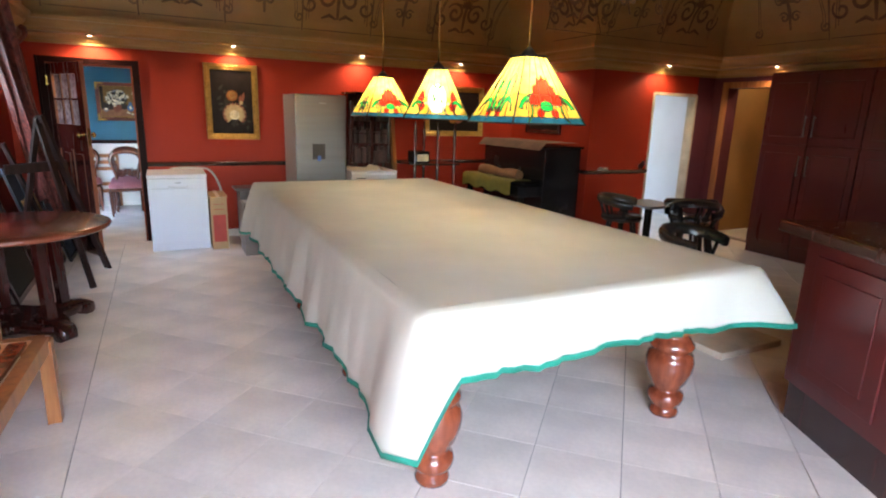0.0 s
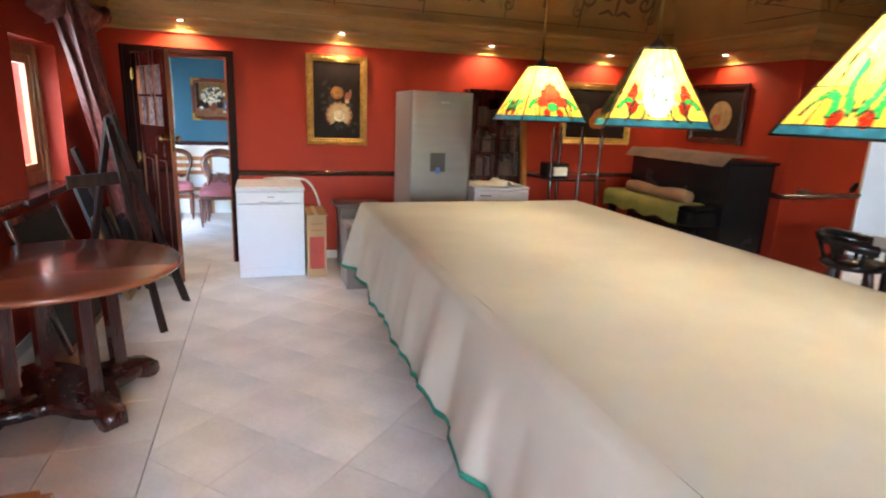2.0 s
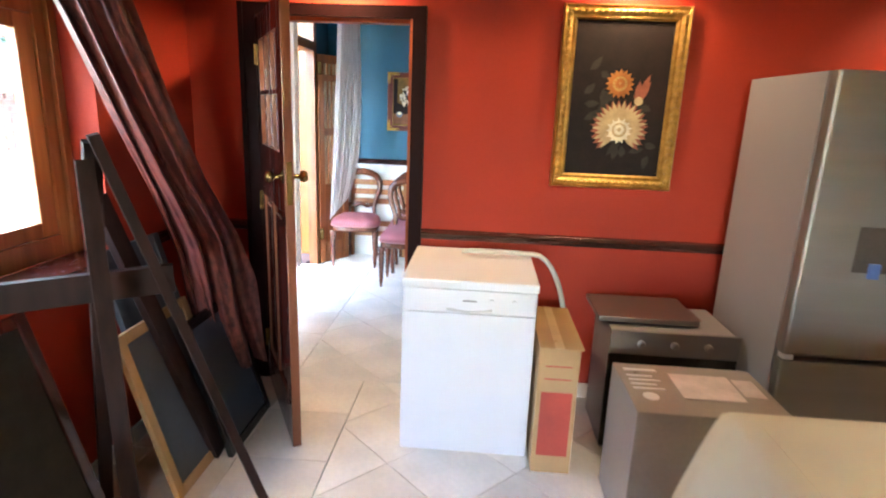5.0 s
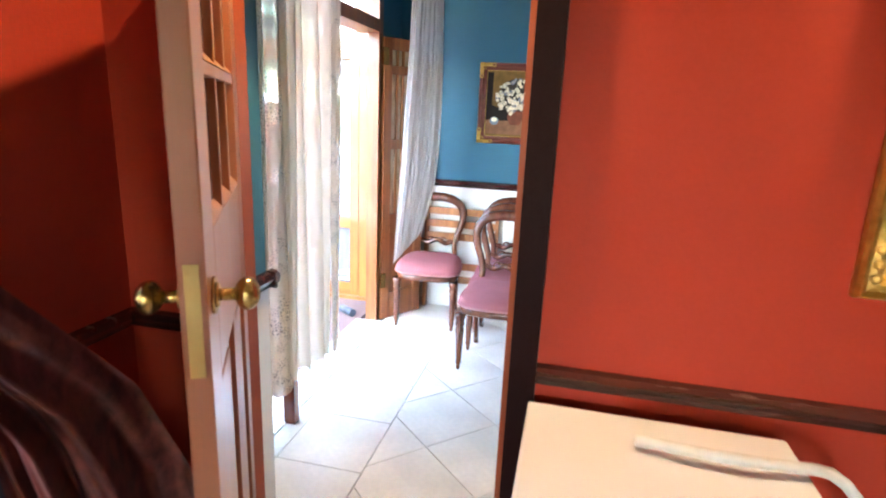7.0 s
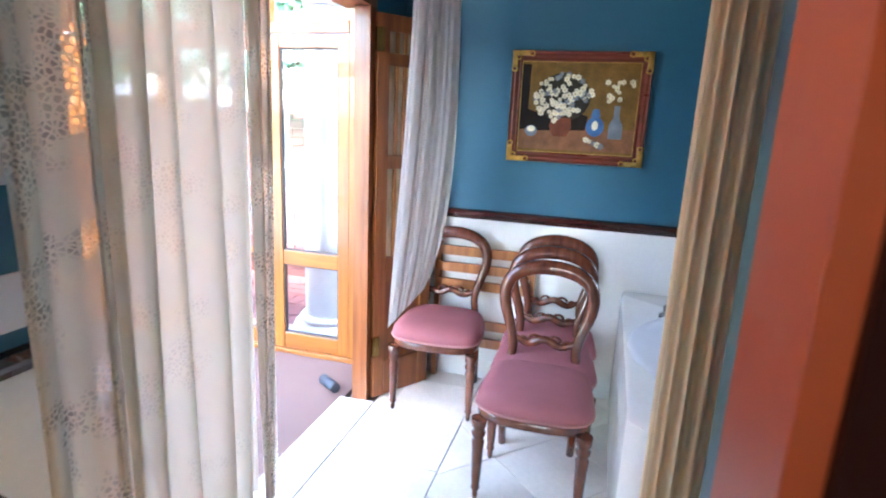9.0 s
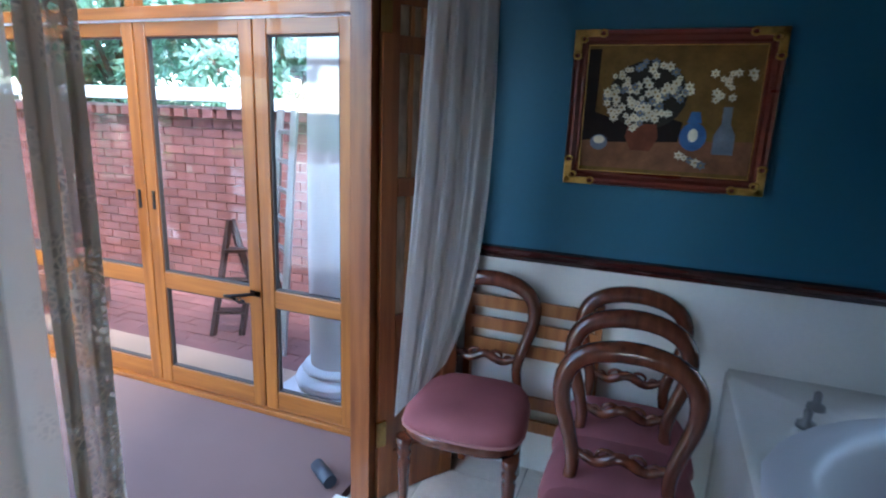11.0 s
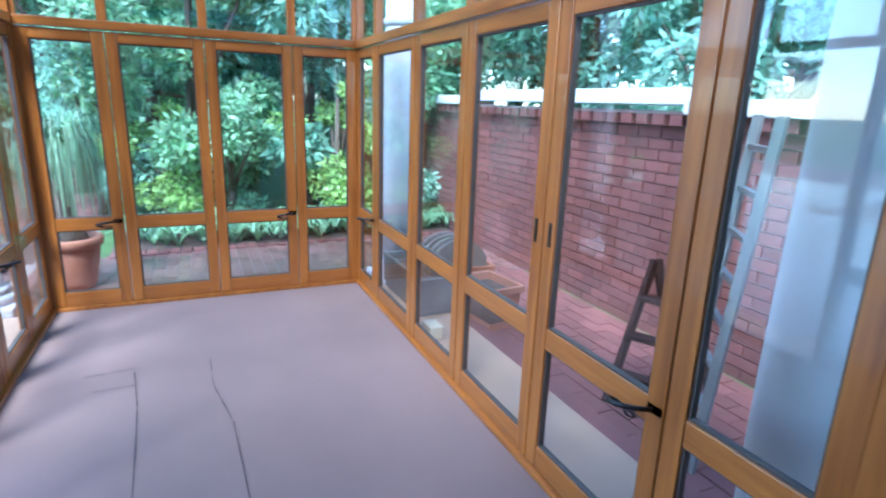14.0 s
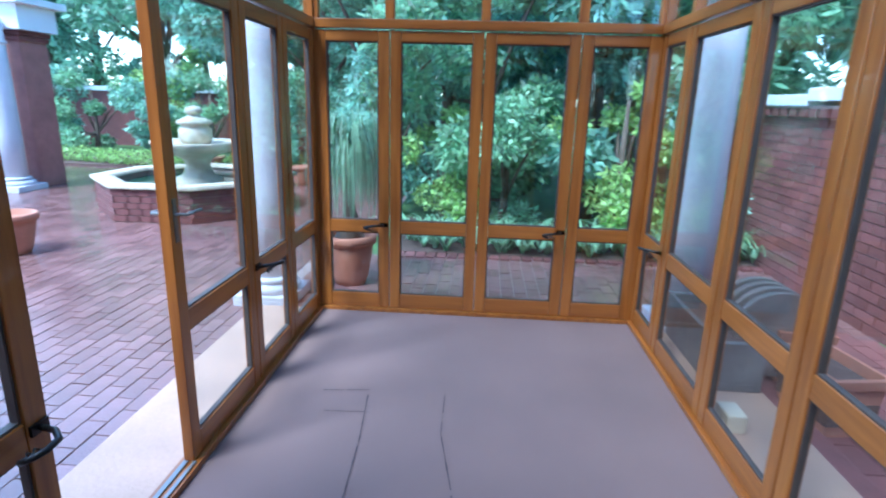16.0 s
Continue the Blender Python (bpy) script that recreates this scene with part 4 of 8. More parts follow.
        for k, quads in cells.items():
            bm, seen = bmesh.new(), {}
            for i, j in quads:
                f = []
                for p, q in ((i, j), (i + 1, j), (i + 1, j + 1), (i, j + 1)):
                    if (p, q) not in seen:
                        seen[p, q] = bm.verts.new(at(side, -1 + 2 * p / nu, q / nv))
                    f.append(seen[p, q])
                bm.faces.new(f)
            part(names[shapes[k][0]], bm, M[shapes[k][0]], t)
        for k, (c, pts) in enumerate(shapes):
            if k >= 15 or c != "sg_blue":
                tube(lead, [at(side, max(-1, min(1, u)), max(0, v), 0.002) for u, v in pts + pts[:1]], 0.0026, 4)
        tube(lead, [at(side, 1, 0), at(side, 1, 1)], 0.005, 6)
        tube(lead, [at(side, -1, 0), at(side, 1, 0)], 0.005, 6)
    part("lead_came", lead, M["lead"], t)
    bm = boxes((-0.075, -0.075, 1.893, 0.075, 0.075, 1.905))
    lathe(bm, [(0.05, 1.905), (0.03, 1.93), (0.012, 1.95)], 16)
    part("cap", bm, M["lead"], t)
    bm = bmesh.new()
    tube(bm, [(0, 0, 1.94), (0, 0, 3.52)], 0.006, 6)
    part("chain", bm, M["brass"], t)
    bm = bmesh.new()
    lathe(bm, [(0.006, 1.895), (0.014, 1.86), (0.018, 1.80)], 12)
    part("socket", bm, M["brass"], t)
    la = new("lamp_bulb", bpy.data.lights.new("lamp_bulb", "POINT"))
    la.data.energy, la.data.color, la.data.shadow_soft_size = 0.5, (1.0, 0.84, 0.60), 0.035
    la.location = (x, y, 1.74)


billiard_lamp(1.655, 4.68, 0, False)
billiard_lamp(1.65, 3.51, -27, True)
billiard_lamp(1.635, 2.345, 0, False)


# appliances along the wall
def dishwasher():
    x0, x1, y0, y1 = -0.385, 0.21, 6.43, 7.02
    t = thing("dishwasher", "white freestanding dishwasher with a grey hose lying on its top", "dishwasher")
    part("body", boxes((x0, y0 + 0.02, 0.0, x1, y1, 0.80), bevel=0.006), M["white"], t)
    part("worktop", boxes((x0 - 0.003, y0 - 0.01, 0.815, x1 + 0.003, y1, 0.855), bevel=0.008), M["white"], t)
    part("door", boxes((x0 + 0.002, y0, 0.10, x1 - 0.002, y0 + 0.019, 0.70), bevel=0.006), M["white"], t)
    f = part("control_fascia", boxes((x0 + 0.002, y0 - 0.004, 0.705, x1 - 0.002, y0 + 0.019, 0.812), bevel=0.008), M["white"], t)
    part("plinth", boxes((x0 + 0.01, y0 + 0.012, 0.012, x1 - 0.01, y0 + 0.019, 0.095)), M["white"], t)
    bm = bmesh.new()
    tube(bm, [(x0 + 0.2 + 0.2 * k / 8, y0 - 0.006, 0.725 - 0.012 * math.sin(math.pi * k / 8)) for k in range(9)], 0.006, 6)
    part("handle_recess", bm, M["hose"], f)
    for k in range(2):
        bm = bmesh.new()
        lathe(bm, [(0.012, 0), (0.012, 0.012)], 12)
        for v in list(bm.verts)[-24:]:
            v.co = Vector((x1 - 0.10 - 0.10 * k + v.co.x, y0 - 0.004 - v.co.z, 0.765 + v.co.y))
        part("button", bm, M["white"], f)
    bm = boxes((x0 + 0.27, y0 - 0.0055, 0.76, x0 + 0.33, y0 - 0.0035, 0.768))
    part("badge", bm, M["steel"], f)
    bm = bmesh.new()
    pts = [(-0.14, 6.74, 0.868)]
    pts += [(-0.14 + 0.36 * k / 8, 6.74 - 0.03 * math.sin(k / 8 * 3), 0.872 + 0.01 * math.sin(math.pi * k / 8)) for k in range(1, 9)]
    pts += [(0.22 + 0.20 * math.sin(math.pi / 2 * k / 10), 6.74, 0.872 - 0.55 * (1 - math.cos(math.pi / 2 * k / 10))) for k in range(1, 11)]
    tube(bm, [(px, py + 0.14, pz + 0.004) for px, py, pz in pts], 0.013, 10)
    part("drain_hose", bm, M["hose"], t, "ribbed pale grey drain hose")
    part("outlet_box", boxes((0.17, 6.425, 0.03, 0.208, 6.4295, 0.14)), M["white"], t)


M["hose"] = shader("grey_plastic_hose", (0.55, 0.53, 0.52), 0.5, 0, 0.12, 8, 120, 0.3)
dishwasher()


def fridge():
    x0, x1, y0, y1, h = 1.19, 1.79, 6.30, 6.98, 1.765
    t = thing("fridge_freezer", "tall brushed steel fridge freezer with a water dispenser", "fridge")
    part("cabinet", boxes((x0, y0 + 0.065, 0.03, x1, y1, h), bevel=0.006), M["steel_dark"], t)
    d = part("fridge_door", boxes((x0, y0, 0.66, x1, y0 + 0.06, h), bevel=0.012), M["steel"], t)
    part("freezer_door", boxes((x0, y0, 0.06, x1, y0 + 0.06, 0.635), bevel=0.012), M["steel"], t)
    part("dispenser", boxes((x0 + 0.19, y0 - 0.006, 1.02, x0 + 0.34, y0 + 0.001, 1.20), bevel=0.004), M["putty"], d, "dark recessed water dispenser")
    part("dispenser_lever", boxes((x0 + 0.245, y0 - 0.02, 1.0, x0 + 0.285, y0 - 0.0065, 1.06), bevel=0.004), M["blueplastic"], d, "blue dispenser lever")
    part("badge", boxes((x0 + 0.28, y0 - 0.002, 1.66, x0 + 0.36, y0 + 0.001, 1.675)), M["steel_dark"], d)
    part("foot", boxes((x0 + 0.04, y0 + 0.1, 0.0, x0 + 0.1, y0 + 0.16, 0.03), (x1 - 0.1, y0 + 0.1, 0, x1 - 0.04, y0 + 0.16, 0.03), (x0 + 0.04, y1 - 0.1, 0, x0 + 0.1, y1 - 0.04, 0.03), (x1 - 0.1, y1 - 0.1, 0, x1 - 0.04, y1 - 0.04, 0.03)), M["black"], t)
    part("hinge_cover", boxes((x0 + 0.01, y0 + 0.01, 0.637, x0 + 0.05, y0 + 0.05, 0.658)), M["white"], t)


M["blueplastic"] = shader("blue_plastic", (0.08, 0.16, 0.5), 0.4, 0, 0.1, 8, 60, 0.05)
fridge()


def washing_machine():
    x0, x1, y0, y1 = 1.86, 2.46, 6.32, 6.84
    t = thing("washing_machine", "white washing machine standing beside the fridge", "washing machine")
    part("body", boxes((x0, y0, 0.0, x1, y1, 0.83), bevel=0.01), M["white"], t)
    part("top", boxes((x0 - 0.003, y0 - 0.004, 0.832, x1 + 0.003, y1, 0.865), bevel=0.008), M["white"], t)
    f = part("fascia", boxes((x0 + 0.01, y0 - 0.012, 0.70, x1 - 0.01, y0 - 0.001, 0.82), bevel=0.005), M["white"], t)
    part("badge", boxes((x0 + 0.06, y0 - 0.014, 0.775, x0 + 0.18, y0 - 0.0125, 0.785)), M["putty"], f)
    bm = bmesh.new()
    lathe(bm, [(0.17, 0.0), (0.17, 0.02), (0.13, 0.03), (0.125, 0.012)], 28)
    for v in bm.verts:
        v.co = Vector((x0 + 0.3 + v.co.x, y0 - 0.001 - v.co.z, 0.42 + v.co.y))
    part("drum_door", bm, M["steel"], t)
    s = thing("paper_sheet", "crumpled cream paper lying on the washing machine", "paper")
    bm = bmesh.new()
    grid_skin(bm, [[(1.9 + 0.5 * i / 10, 6.36 + 0.42 * k / 8, 0.872 + 0.03 * abs(noise.noise(Vector((i * 0.5, k * 0.5, 3)))) + (0.035 if i == 7 else 0)) for i in range(11)] for k in range(9)])
    part("sheet", bm, M["paper"], s)


M["paper"] = shader("cream_paper", (0.72, 0.66, 0.52), 0.8, 0, 0.08, 4, 90, 0.1)
washing_machine()


def carton():
    t = thing("cardboard_box", "tall brown cardboard carton with red print, beside the dishwasher", "box")
    x0, x1, y0, y1, h = 0.225, 0.40, 6.34, 6.86, 0.60
    part("carton", boxes((x0, y0, 0, x1, y1, h), bevel=0.003), M["card"], t)
    bm = bmesh.new()
    box(bm, x0 - 0.001, y0 - 0.004, h + 0.002, x1 + 0.012, y1, h + 0.006)
    part("flap", bm, M["card"], t)
    part("tape", boxes((x0 + 0.065, y0 - 0.004, h + 0.0065, x0 + 0.105, y1, h + 0.0075)), M["tape"], t)
    part("print", boxes((x0 + 0.02, y0 - 0.002, 0.09, x1 - 0.02, y0 - 0.0005, 0.40), (x0 + 0.03, y0 - 0.002, 0.46, x1 - 0.03, y0 - 0.0005, 0.465), (x0 + 0.03, y0 - 0.002, 0.52, x1 - 0.03, y0 - 0.0005, 0.525)), M["redprint"], t, "red printed panel")


M["tape"] = shader("buff_tape", (0.55, 0.38, 0.18), 0.3, 0, 0.1, 8, 60, 0.05)
M["redprint"] = shader("red_print", (0.40, 0.05, 0.03), 0.7, 0, 0.15, 6, 90, 0.05)
carton()


def oven():
    x0, x1, y0, y1, h = 0.57, 1.15, 6.56, 6.95, 0.62
    t = thing("oven", "built-in stainless steel oven standing on the floor", "oven")
    part("case", boxes((x0 + 0.01, y0 + 0.02, 0, x1 - 0.01, y1, h - 0.01)), M["steel_dark"], t)
    part("door", boxes((x0, y0, 0.02, x1, y0 + 0.019, 0.50), bevel=0.004), M["black"], t)
    f = part("control_panel", boxes((x0, y0 - 0.004, 0.505, x1, y0 + 0.019, h), bevel=0.004), M["steel"], t)
    for k in range(3):
        bm = bmesh.new()
        lathe(bm, [(0.018, 0), (0.017, 0.012), (0.012, 0.02)], 14)
        for v in bm.verts:
            v.co = Vector((x0 + 0.14 + 0.15 * k + v.co.x, y0 - 0.004 - v.co.z, 0.562 + v.co.y))
        part("knob", bm, M["steel"], f)
    h2 = thing("hob", "steel hob wrapped in film on top of the oven", "hob")
    part("plate", boxes((x0 - 0.04, y0 + 0.10, h + 0.001, x1 - 0.15, y1 + 0.05, h + 0.028), bevel=0.006), M["steel"], h2)
    part("film", boxes((x0 - 0.045, y0 + 0.095, h + 0.029, x1 - 0.145, y1 + 0.05, h + 0.032)), M["glass"], h2)


oven()


def printed_box():
    x0, x1, y0, y1, h = 0.53, 1.08, 5.93, 6.33, 0.565
    t = thing("appliance_box", "grey printed appliance carton with white lettering bars", "box")
    part("carton", boxes((x0, y0, 0, x1, y1, h), bevel=0.003), M["greycard"], t)
    bm = boxes((x0 + 0.03, y1 - 0.07, h + 0.001, x0 + 0.16, y1 - 0.05, h + 0.003))
    for k in range(4):
        box(bm, x0 + 0.03, y1 - 0.12 - 0.035 * k, h + 0.001, x0 + 0.13 + 0.02 * (k % 2), y1 - 0.108 - 0.035 * k, h + 0.003)
    part("lettering", bm, M["white"], t, "white printed bars")
    bm = bmesh.new()
    lathe(bm, [(0.03, h + 0.001), (0.03, h + 0.003)], 18, x0 + 0.08, y1 - 0.28)
    part("seal", bm, M["white"], t)
    part("picture", boxes((x0 + 0.20, y1 - 0.28, h + 0.001, x0 + 0.43, y1 - 0.08, h + 0.003), (x0 + 0.44, y1 - 0.24, h + 0.001, x0 + 0.52, y1 - 0.10, h + 0.003)), M["greyprint"], t, "printed picture of an appliance")


M["greycard"] = shader("grey_printed_card", (0.27, 0.23, 0.20), 0.3, 0, 0.15, 3, 60, 0.05)
M["greyprint"] = shader("pale_print", (0.62, 0.52, 0.50), 0.5, 0, 0.2, 9, 60, 0.05)
printed_box()

# bookcase with glass doors, pole and corner stand
bk = thing("bookcase", "dark mahogany glass-fronted bookcase with books", "bookcase")
part("case", boxes((1.98, 6.86, 0, 2.02, 7.04, 1.80), (2.60, 6.86, 0, 2.64, 7.04, 1.80), (2.02, 7.02, 0, 2.60, 7.04, 1.80), (2.02, 6.86, 1.74, 2.60, 7.02, 1.80), (2.02, 6.86, 0, 2.60, 7.02, 0.92), (1.95, 6.84, 1.8, 2.67, 7.04, 1.83)), M["mahogany"], bk)
for z in (1.16, 1.45):
    part("shelf", boxes((2.02, 6.88, z, 2.60, 7.02, z + 0.018)), M["mahogany_x"], bk)
part("door_frame", boxes((2.29, 6.85, 0.93, 2.33, 6.87, 1.74), (2.02, 6.85, 0.93, 2.06, 6.87, 1.74), (2.56, 6.85, 0.93, 2.60, 6.87, 1.74), (2.06, 6.853, 1.30, 2.29, 6.867, 1.315), (2.33, 6.853, 1.30, 2.56, 6.867, 1.315)), M["mahogany"], bk)
rb = random.Random(3)
M["book"] = shader("worn_book_cloth", (0.07, 0.035, 0.028), 0.7, 0, 0.4, 8, 90, 0.1, random_tone=0.5)
for z in (0.92, 1.178, 1.468):
    x = 2.04
    while x < 2.55:
        w, h = rb.uniform(0.018, 0.04), rb.uniform(0.14, 0.22)
        if rb.random() < 0.7:
            b = tagged(new("book", mesh_of("book", boxes((x, 6.90, z, x + w - 0.002, 7.0, z + h)), M["book"])), "worn cloth-bound book standing on the bookcase shelf", "book", "books in the bookcase")
        x += w
pole = thing("timber_pole", "pale timber pole leaning beside the bookcase", "pole")
bm = bmesh.new()
bar(bm, (2.60, 6.62, 0), (2.55, 6.8, 1.78), 0.06, 0.05)
part("pole", bm, M["pine"], pole)
st = thing("corner_whatnot", "dark turned wooden whatnot with three shelves", "shelf")
for x, y in ((2.75, 6.42), (3.05, 6.36), (3.35, 6.46), (3.05, 6.8)):
    bm = bmesh.new()
    lathe(bm, [(0.014, 0), (0.02, 0.1), (0.012, 0.2), (0.02, 0.4), (0.024, 0.48), (0.012, 0.52), (0.02, 0.8), (0.024, 0.9), (0.012, 0.95), (0.018, 1.2), (0.022, 1.36), (0.01, 1.42), (0.016, 1.46), (0.004, 1.49)], 10, x, y)
    part("post", bm, M["mahogany"], st)
for z in (0.46, 0.92):
    part("shelf", boxes((2.72, 6.34, z, 3.38, 6.84, z + 0.022), bevel=0.006), M["mahogany_x"], st)
case = thing("travel_case", "worn dark case with a cream band, on the whatnot", "case")
part("case", boxes((2.76, 6.44, 0.943, 2.98, 6.7, 1.10), bevel=0.02), M["black"], case)
part("band", boxes((2.79, 6.425, 0.97, 2.95, 6.439, 1.06), bevel=0.005), M["paper"], case)

# upright piano with rolls of cloth
pn = thing("upright_piano", "black upright piano with a cloth-covered top", "piano")
PY0, PY1 = 5.36, 6.82
part("case", boxes((4.05, PY0, 0.0, 4.62, PY1, 1.20), bevel=0.01), M["black"], pn)
part("key_bed", boxes((3.72, PY0 + 0.03, 0.60, 4.05, PY1 - 0.03, 0.74), bevel=0.012), M["black"], pn)
part("fallboard", boxes((3.80, PY0 + 0.06, 0.741, 4.05, PY1 - 0.06, 0.79), bevel=0.02), M["black"], pn)
for y in (PY0 + 0.08, PY1 - 0.08):
    bm = bmesh.new()
    lathe(bm, [(0.045, 0), (0.03, 0.1), (0.035, 0.3), (0.05, 0.5), (0.04, 0.6)], 14, 3.78, y)
    part("leg", bm, M["black"], pn)
part("lid", boxes((4.0, PY0 - 0.03, 1.201, 4.64, PY1 + 0.03, 1.232), bevel=0.008), M["black"], pn)
cv = thing("fur_throw", "brown velvety throw lying along the piano top", "throw")
bm = bmesh.new()
grid_skin(bm, [[(3.97 + 0.6 * k / 8 - (0.02 if k == 0 else 0), PY0 - 0.02 + 1.5 * i / 24, 1.275 - (0.09 if k == 0 else 0) + 0.012 * noise.noise(Vector((i * 0.8, k * 0.7, 1)))) for i in range(25)] for k in range(9)])
part("cloth", bm, M["velvet"], cv)
rl = thing("cloth_roll", "brown roll of cloth lying on the piano keyboard", "cloth roll")
bm = bmesh.new()
tube(bm, [(3.86, PY0 + 0.25 + 0.95 * k / 10, 0.855 + 0.008 * math.sin(k)) for k in range(11)], lambda u: 0.06 + 0.006 * math.sin(9 * u), 16)
part("roll", bm, M["tan"], rl)
ov = thing("olive_cloth", "olive green cloth hanging over the piano keyboard", "cloth")
bm = bmesh.new()
grid_skin(bm, [[(3.98 - 0.32 * min(k, 6) / 6, PY0 + 0.15 + 1.25 * i / 20, (0.797 if k < 6 else 0.785 - 0.08 * (k - 6) - 0.02 * math.sin(i)) + 0.004 * math.sin(i * 1.3)) for i in range(21)] for k in range(9)])
part("cloth", bm, M["olive"], ov)


# picture frames and paintings
def picture(name, label, w, h, m, frame_w, frame_mat, ground, paint, studs=0):
    """Built in its own plane: x across, z up, front towards -y."""
    t = thing(name, label, "painting")
    t.matrix_basis = m
    fr = bmesh.new()
    prof = ((0, 0.0), (0.0, -0.02), (0.10, -0.034), (0.28, -0.026), (0.45, -0.03), (0.7, -0.016), (0.86, -0.02), (1.0, -0.008), (1.0, 0.0))
    ring = []
    for d, y in prof:
        k = d * frame_w
        ring.append([(-w / 2 + k, y, k), (w / 2 - k, y, k), (w / 2 - k, y, h - k), (-w / 2 + k, y, h - k)])
    vs = [[fr.verts.new(p) for p in r] for r in ring]
    for a, b in zip(vs, vs[1:]):
        for i in range(4):
            j = (i + 1) % 4
            fr.faces.new((a[i], a[j], b[j], b[i]))
    fo = part("frame", fr, frame_mat, t)
    if studs:
        bm = bmesh.new()
        k = frame_w * 0.45
        def stud(x, z):
            vs_ = bmesh.ops.create_icosphere(bm, subdivisions=1, radius=0.011)["verts"]
            for v in vs_:
                v.co = Vector((x + v.co.x * 1.2, -0.03 + v.co.y * 0.7, z + v.co.z * 1.2))
        nx, nz = int((w - 2 * k) / 0.032), int((h - 2 * k) / 0.032)
        for i in range(nx):
            for z in (k, h - k):
                stud(-w / 2 + k + (w - 2 * k) * (i + 0.5) / nx, z)
        for i in range(nz):
            for x in (-w / 2 + k, w / 2 - k):
                stud(x, k + (h - 2 * k) * (i + 0.5) / nz)
        part("carved_beading", bm, frame_mat, fo)
    part("canvas", boxes((-w / 2 + frame_w * 0.9, -0.006, frame_w * 0.9, w / 2 - frame_w * 0.9, -0.001, h - frame_w * 0.9)), ground, t)
    layers, count = {}, 0
    for mat, pts in paint:
        bm, z = layers.setdefault(mat, [bmesh.new(), 0])
        layers[mat][1] += 1
        count += 1
        y = -0.0064 - 0.00003 * count
        bm.faces.new([bm.verts.new((px, y, pz)) for px, pz in pts])
    for mat, (bm, _) in layers.items():
        tagged(part("brushwork", bm, M[mat], t), kind="stuff")
    return t


def petal(cx, cz, ang, r0, r1, w):
    ca, sa = math.cos(ang), math.sin(ang)
    out_ = []
    for s, ks in ((1, (0, 1, 2, 3, 4)), (-1, (3, 2, 1))):
        for k in ks:
            r = r0 + (r1 - r0) * k / 4
            ww = s * w * math.sin(math.pi * (0.12 + 0.88 * k / 4)) if k < 4 else 0
            out_.append((cx + ca * r - sa * ww, cz + sa * r + ca * ww))
    return out_


def disc(cx, cz, r, n=14, sx=1.0):
    return [(cx + sx * r * math.cos(6.283 * k / n), cz + r * math.sin(6.283 * k / n)) for k in range(n)]


for nm, col in (("p_dark", (0.012, 0.006, 0.005)), ("p_leaf", (0.028, 0.024, 0.018)), ("p_cream", (0.46, 0.34, 0.18)), ("p_white", (0.72, 0.66, 0.50)), ("p_pink", (0.26, 0.085, 0.05)), ("p_orange", (0.32, 0.12, 0.03)), ("p_yellow", (0.36, 0.24, 0.08)), ("p_gold", (0.16, 0.09, 0.022)), ("p_blue", (0.06, 0.14, 0.32)), ("p_grey", (0.16, 0.19, 0.24)), ("p_copper", (0.16, 0.045, 0.022)), ("p_table", (0.20, 0.09, 0.045)), ("p_sky", (0.25, 0.16, 0.08))):
    M[nm] = shader("oil_paint_" + nm[2:], col, 0.65, 0, 0.3, 14, 90, 0.06)
    M[nm].node_tree.nodes["Principled BSDF"].inputs["Specular IOR Level"].default_value = 0.2

paint = []
for k in range(26):
    rp = random.Random(40 + k)
    paint.append(("p_leaf", petal(rp.uniform(-0.18, 0.18), rp.uniform(0.15, 0.6), rp.uniform(0, 6.28), 0.0, rp.uniform(0.05, 0.1), 0.018)))
for k in range(22):
    a = -0.75 + 4.65 * k / 21
    paint.append(("p_pink", petal(0.02, 0.30, a, 0.05, 0.145, 0.016)))
for k in range(24):
    a = -0.85 + 4.85 * k / 23
    paint.append(("p_cream", petal(0.02, 0.305, a, 0.03, 0.125 + 0.012 * (k % 2), 0.013)))
for k in range(26):
    paint.append(("p_white", petal(0.02, 0.292, 6.283 * k / 26, 0.012, 0.056 + 0.010 * (k % 2), 0.009)))
paint.append(("p_cream", disc(0.02, 0.296, 0.036, 18)))
for k in range(12):
    paint.append(("p_white", petal(0.02, 0.298, 6.283 * k / 12 + 0.2, 0.008, 0.030, 0.006)))
for k in range(16):
    paint.append(("p_orange", petal(0.0, 0.52, 6.283 * k / 16, 0.01, 0.072, 0.014)))
paint.append(("p_yellow", disc(0.0, 0.52, 0.036, 14)))
for k in range(11):
    paint.append(("p_orange", petal(0.0, 0.522, 6.283 * k / 11, 0.004, 0.030, 0.006)))
for a, r in ((1.2, 0.15), (1.05, 0.12), (1.5, 0.11)):
    paint.append(("p_pink", petal(0.09, 0.43, a, 0.0, r, 0.018)))
paint.append(("p_cream", disc(0.10, 0.44, 0.022, 10)))
picture("flower_painting", "oil painting of a large white protea in a carved gilt frame", 0.61, 0.885, pose(0.597, Y0 - 0.003, 1.207), 0.07, M["gold"], M["p_dark"], paint, 1)

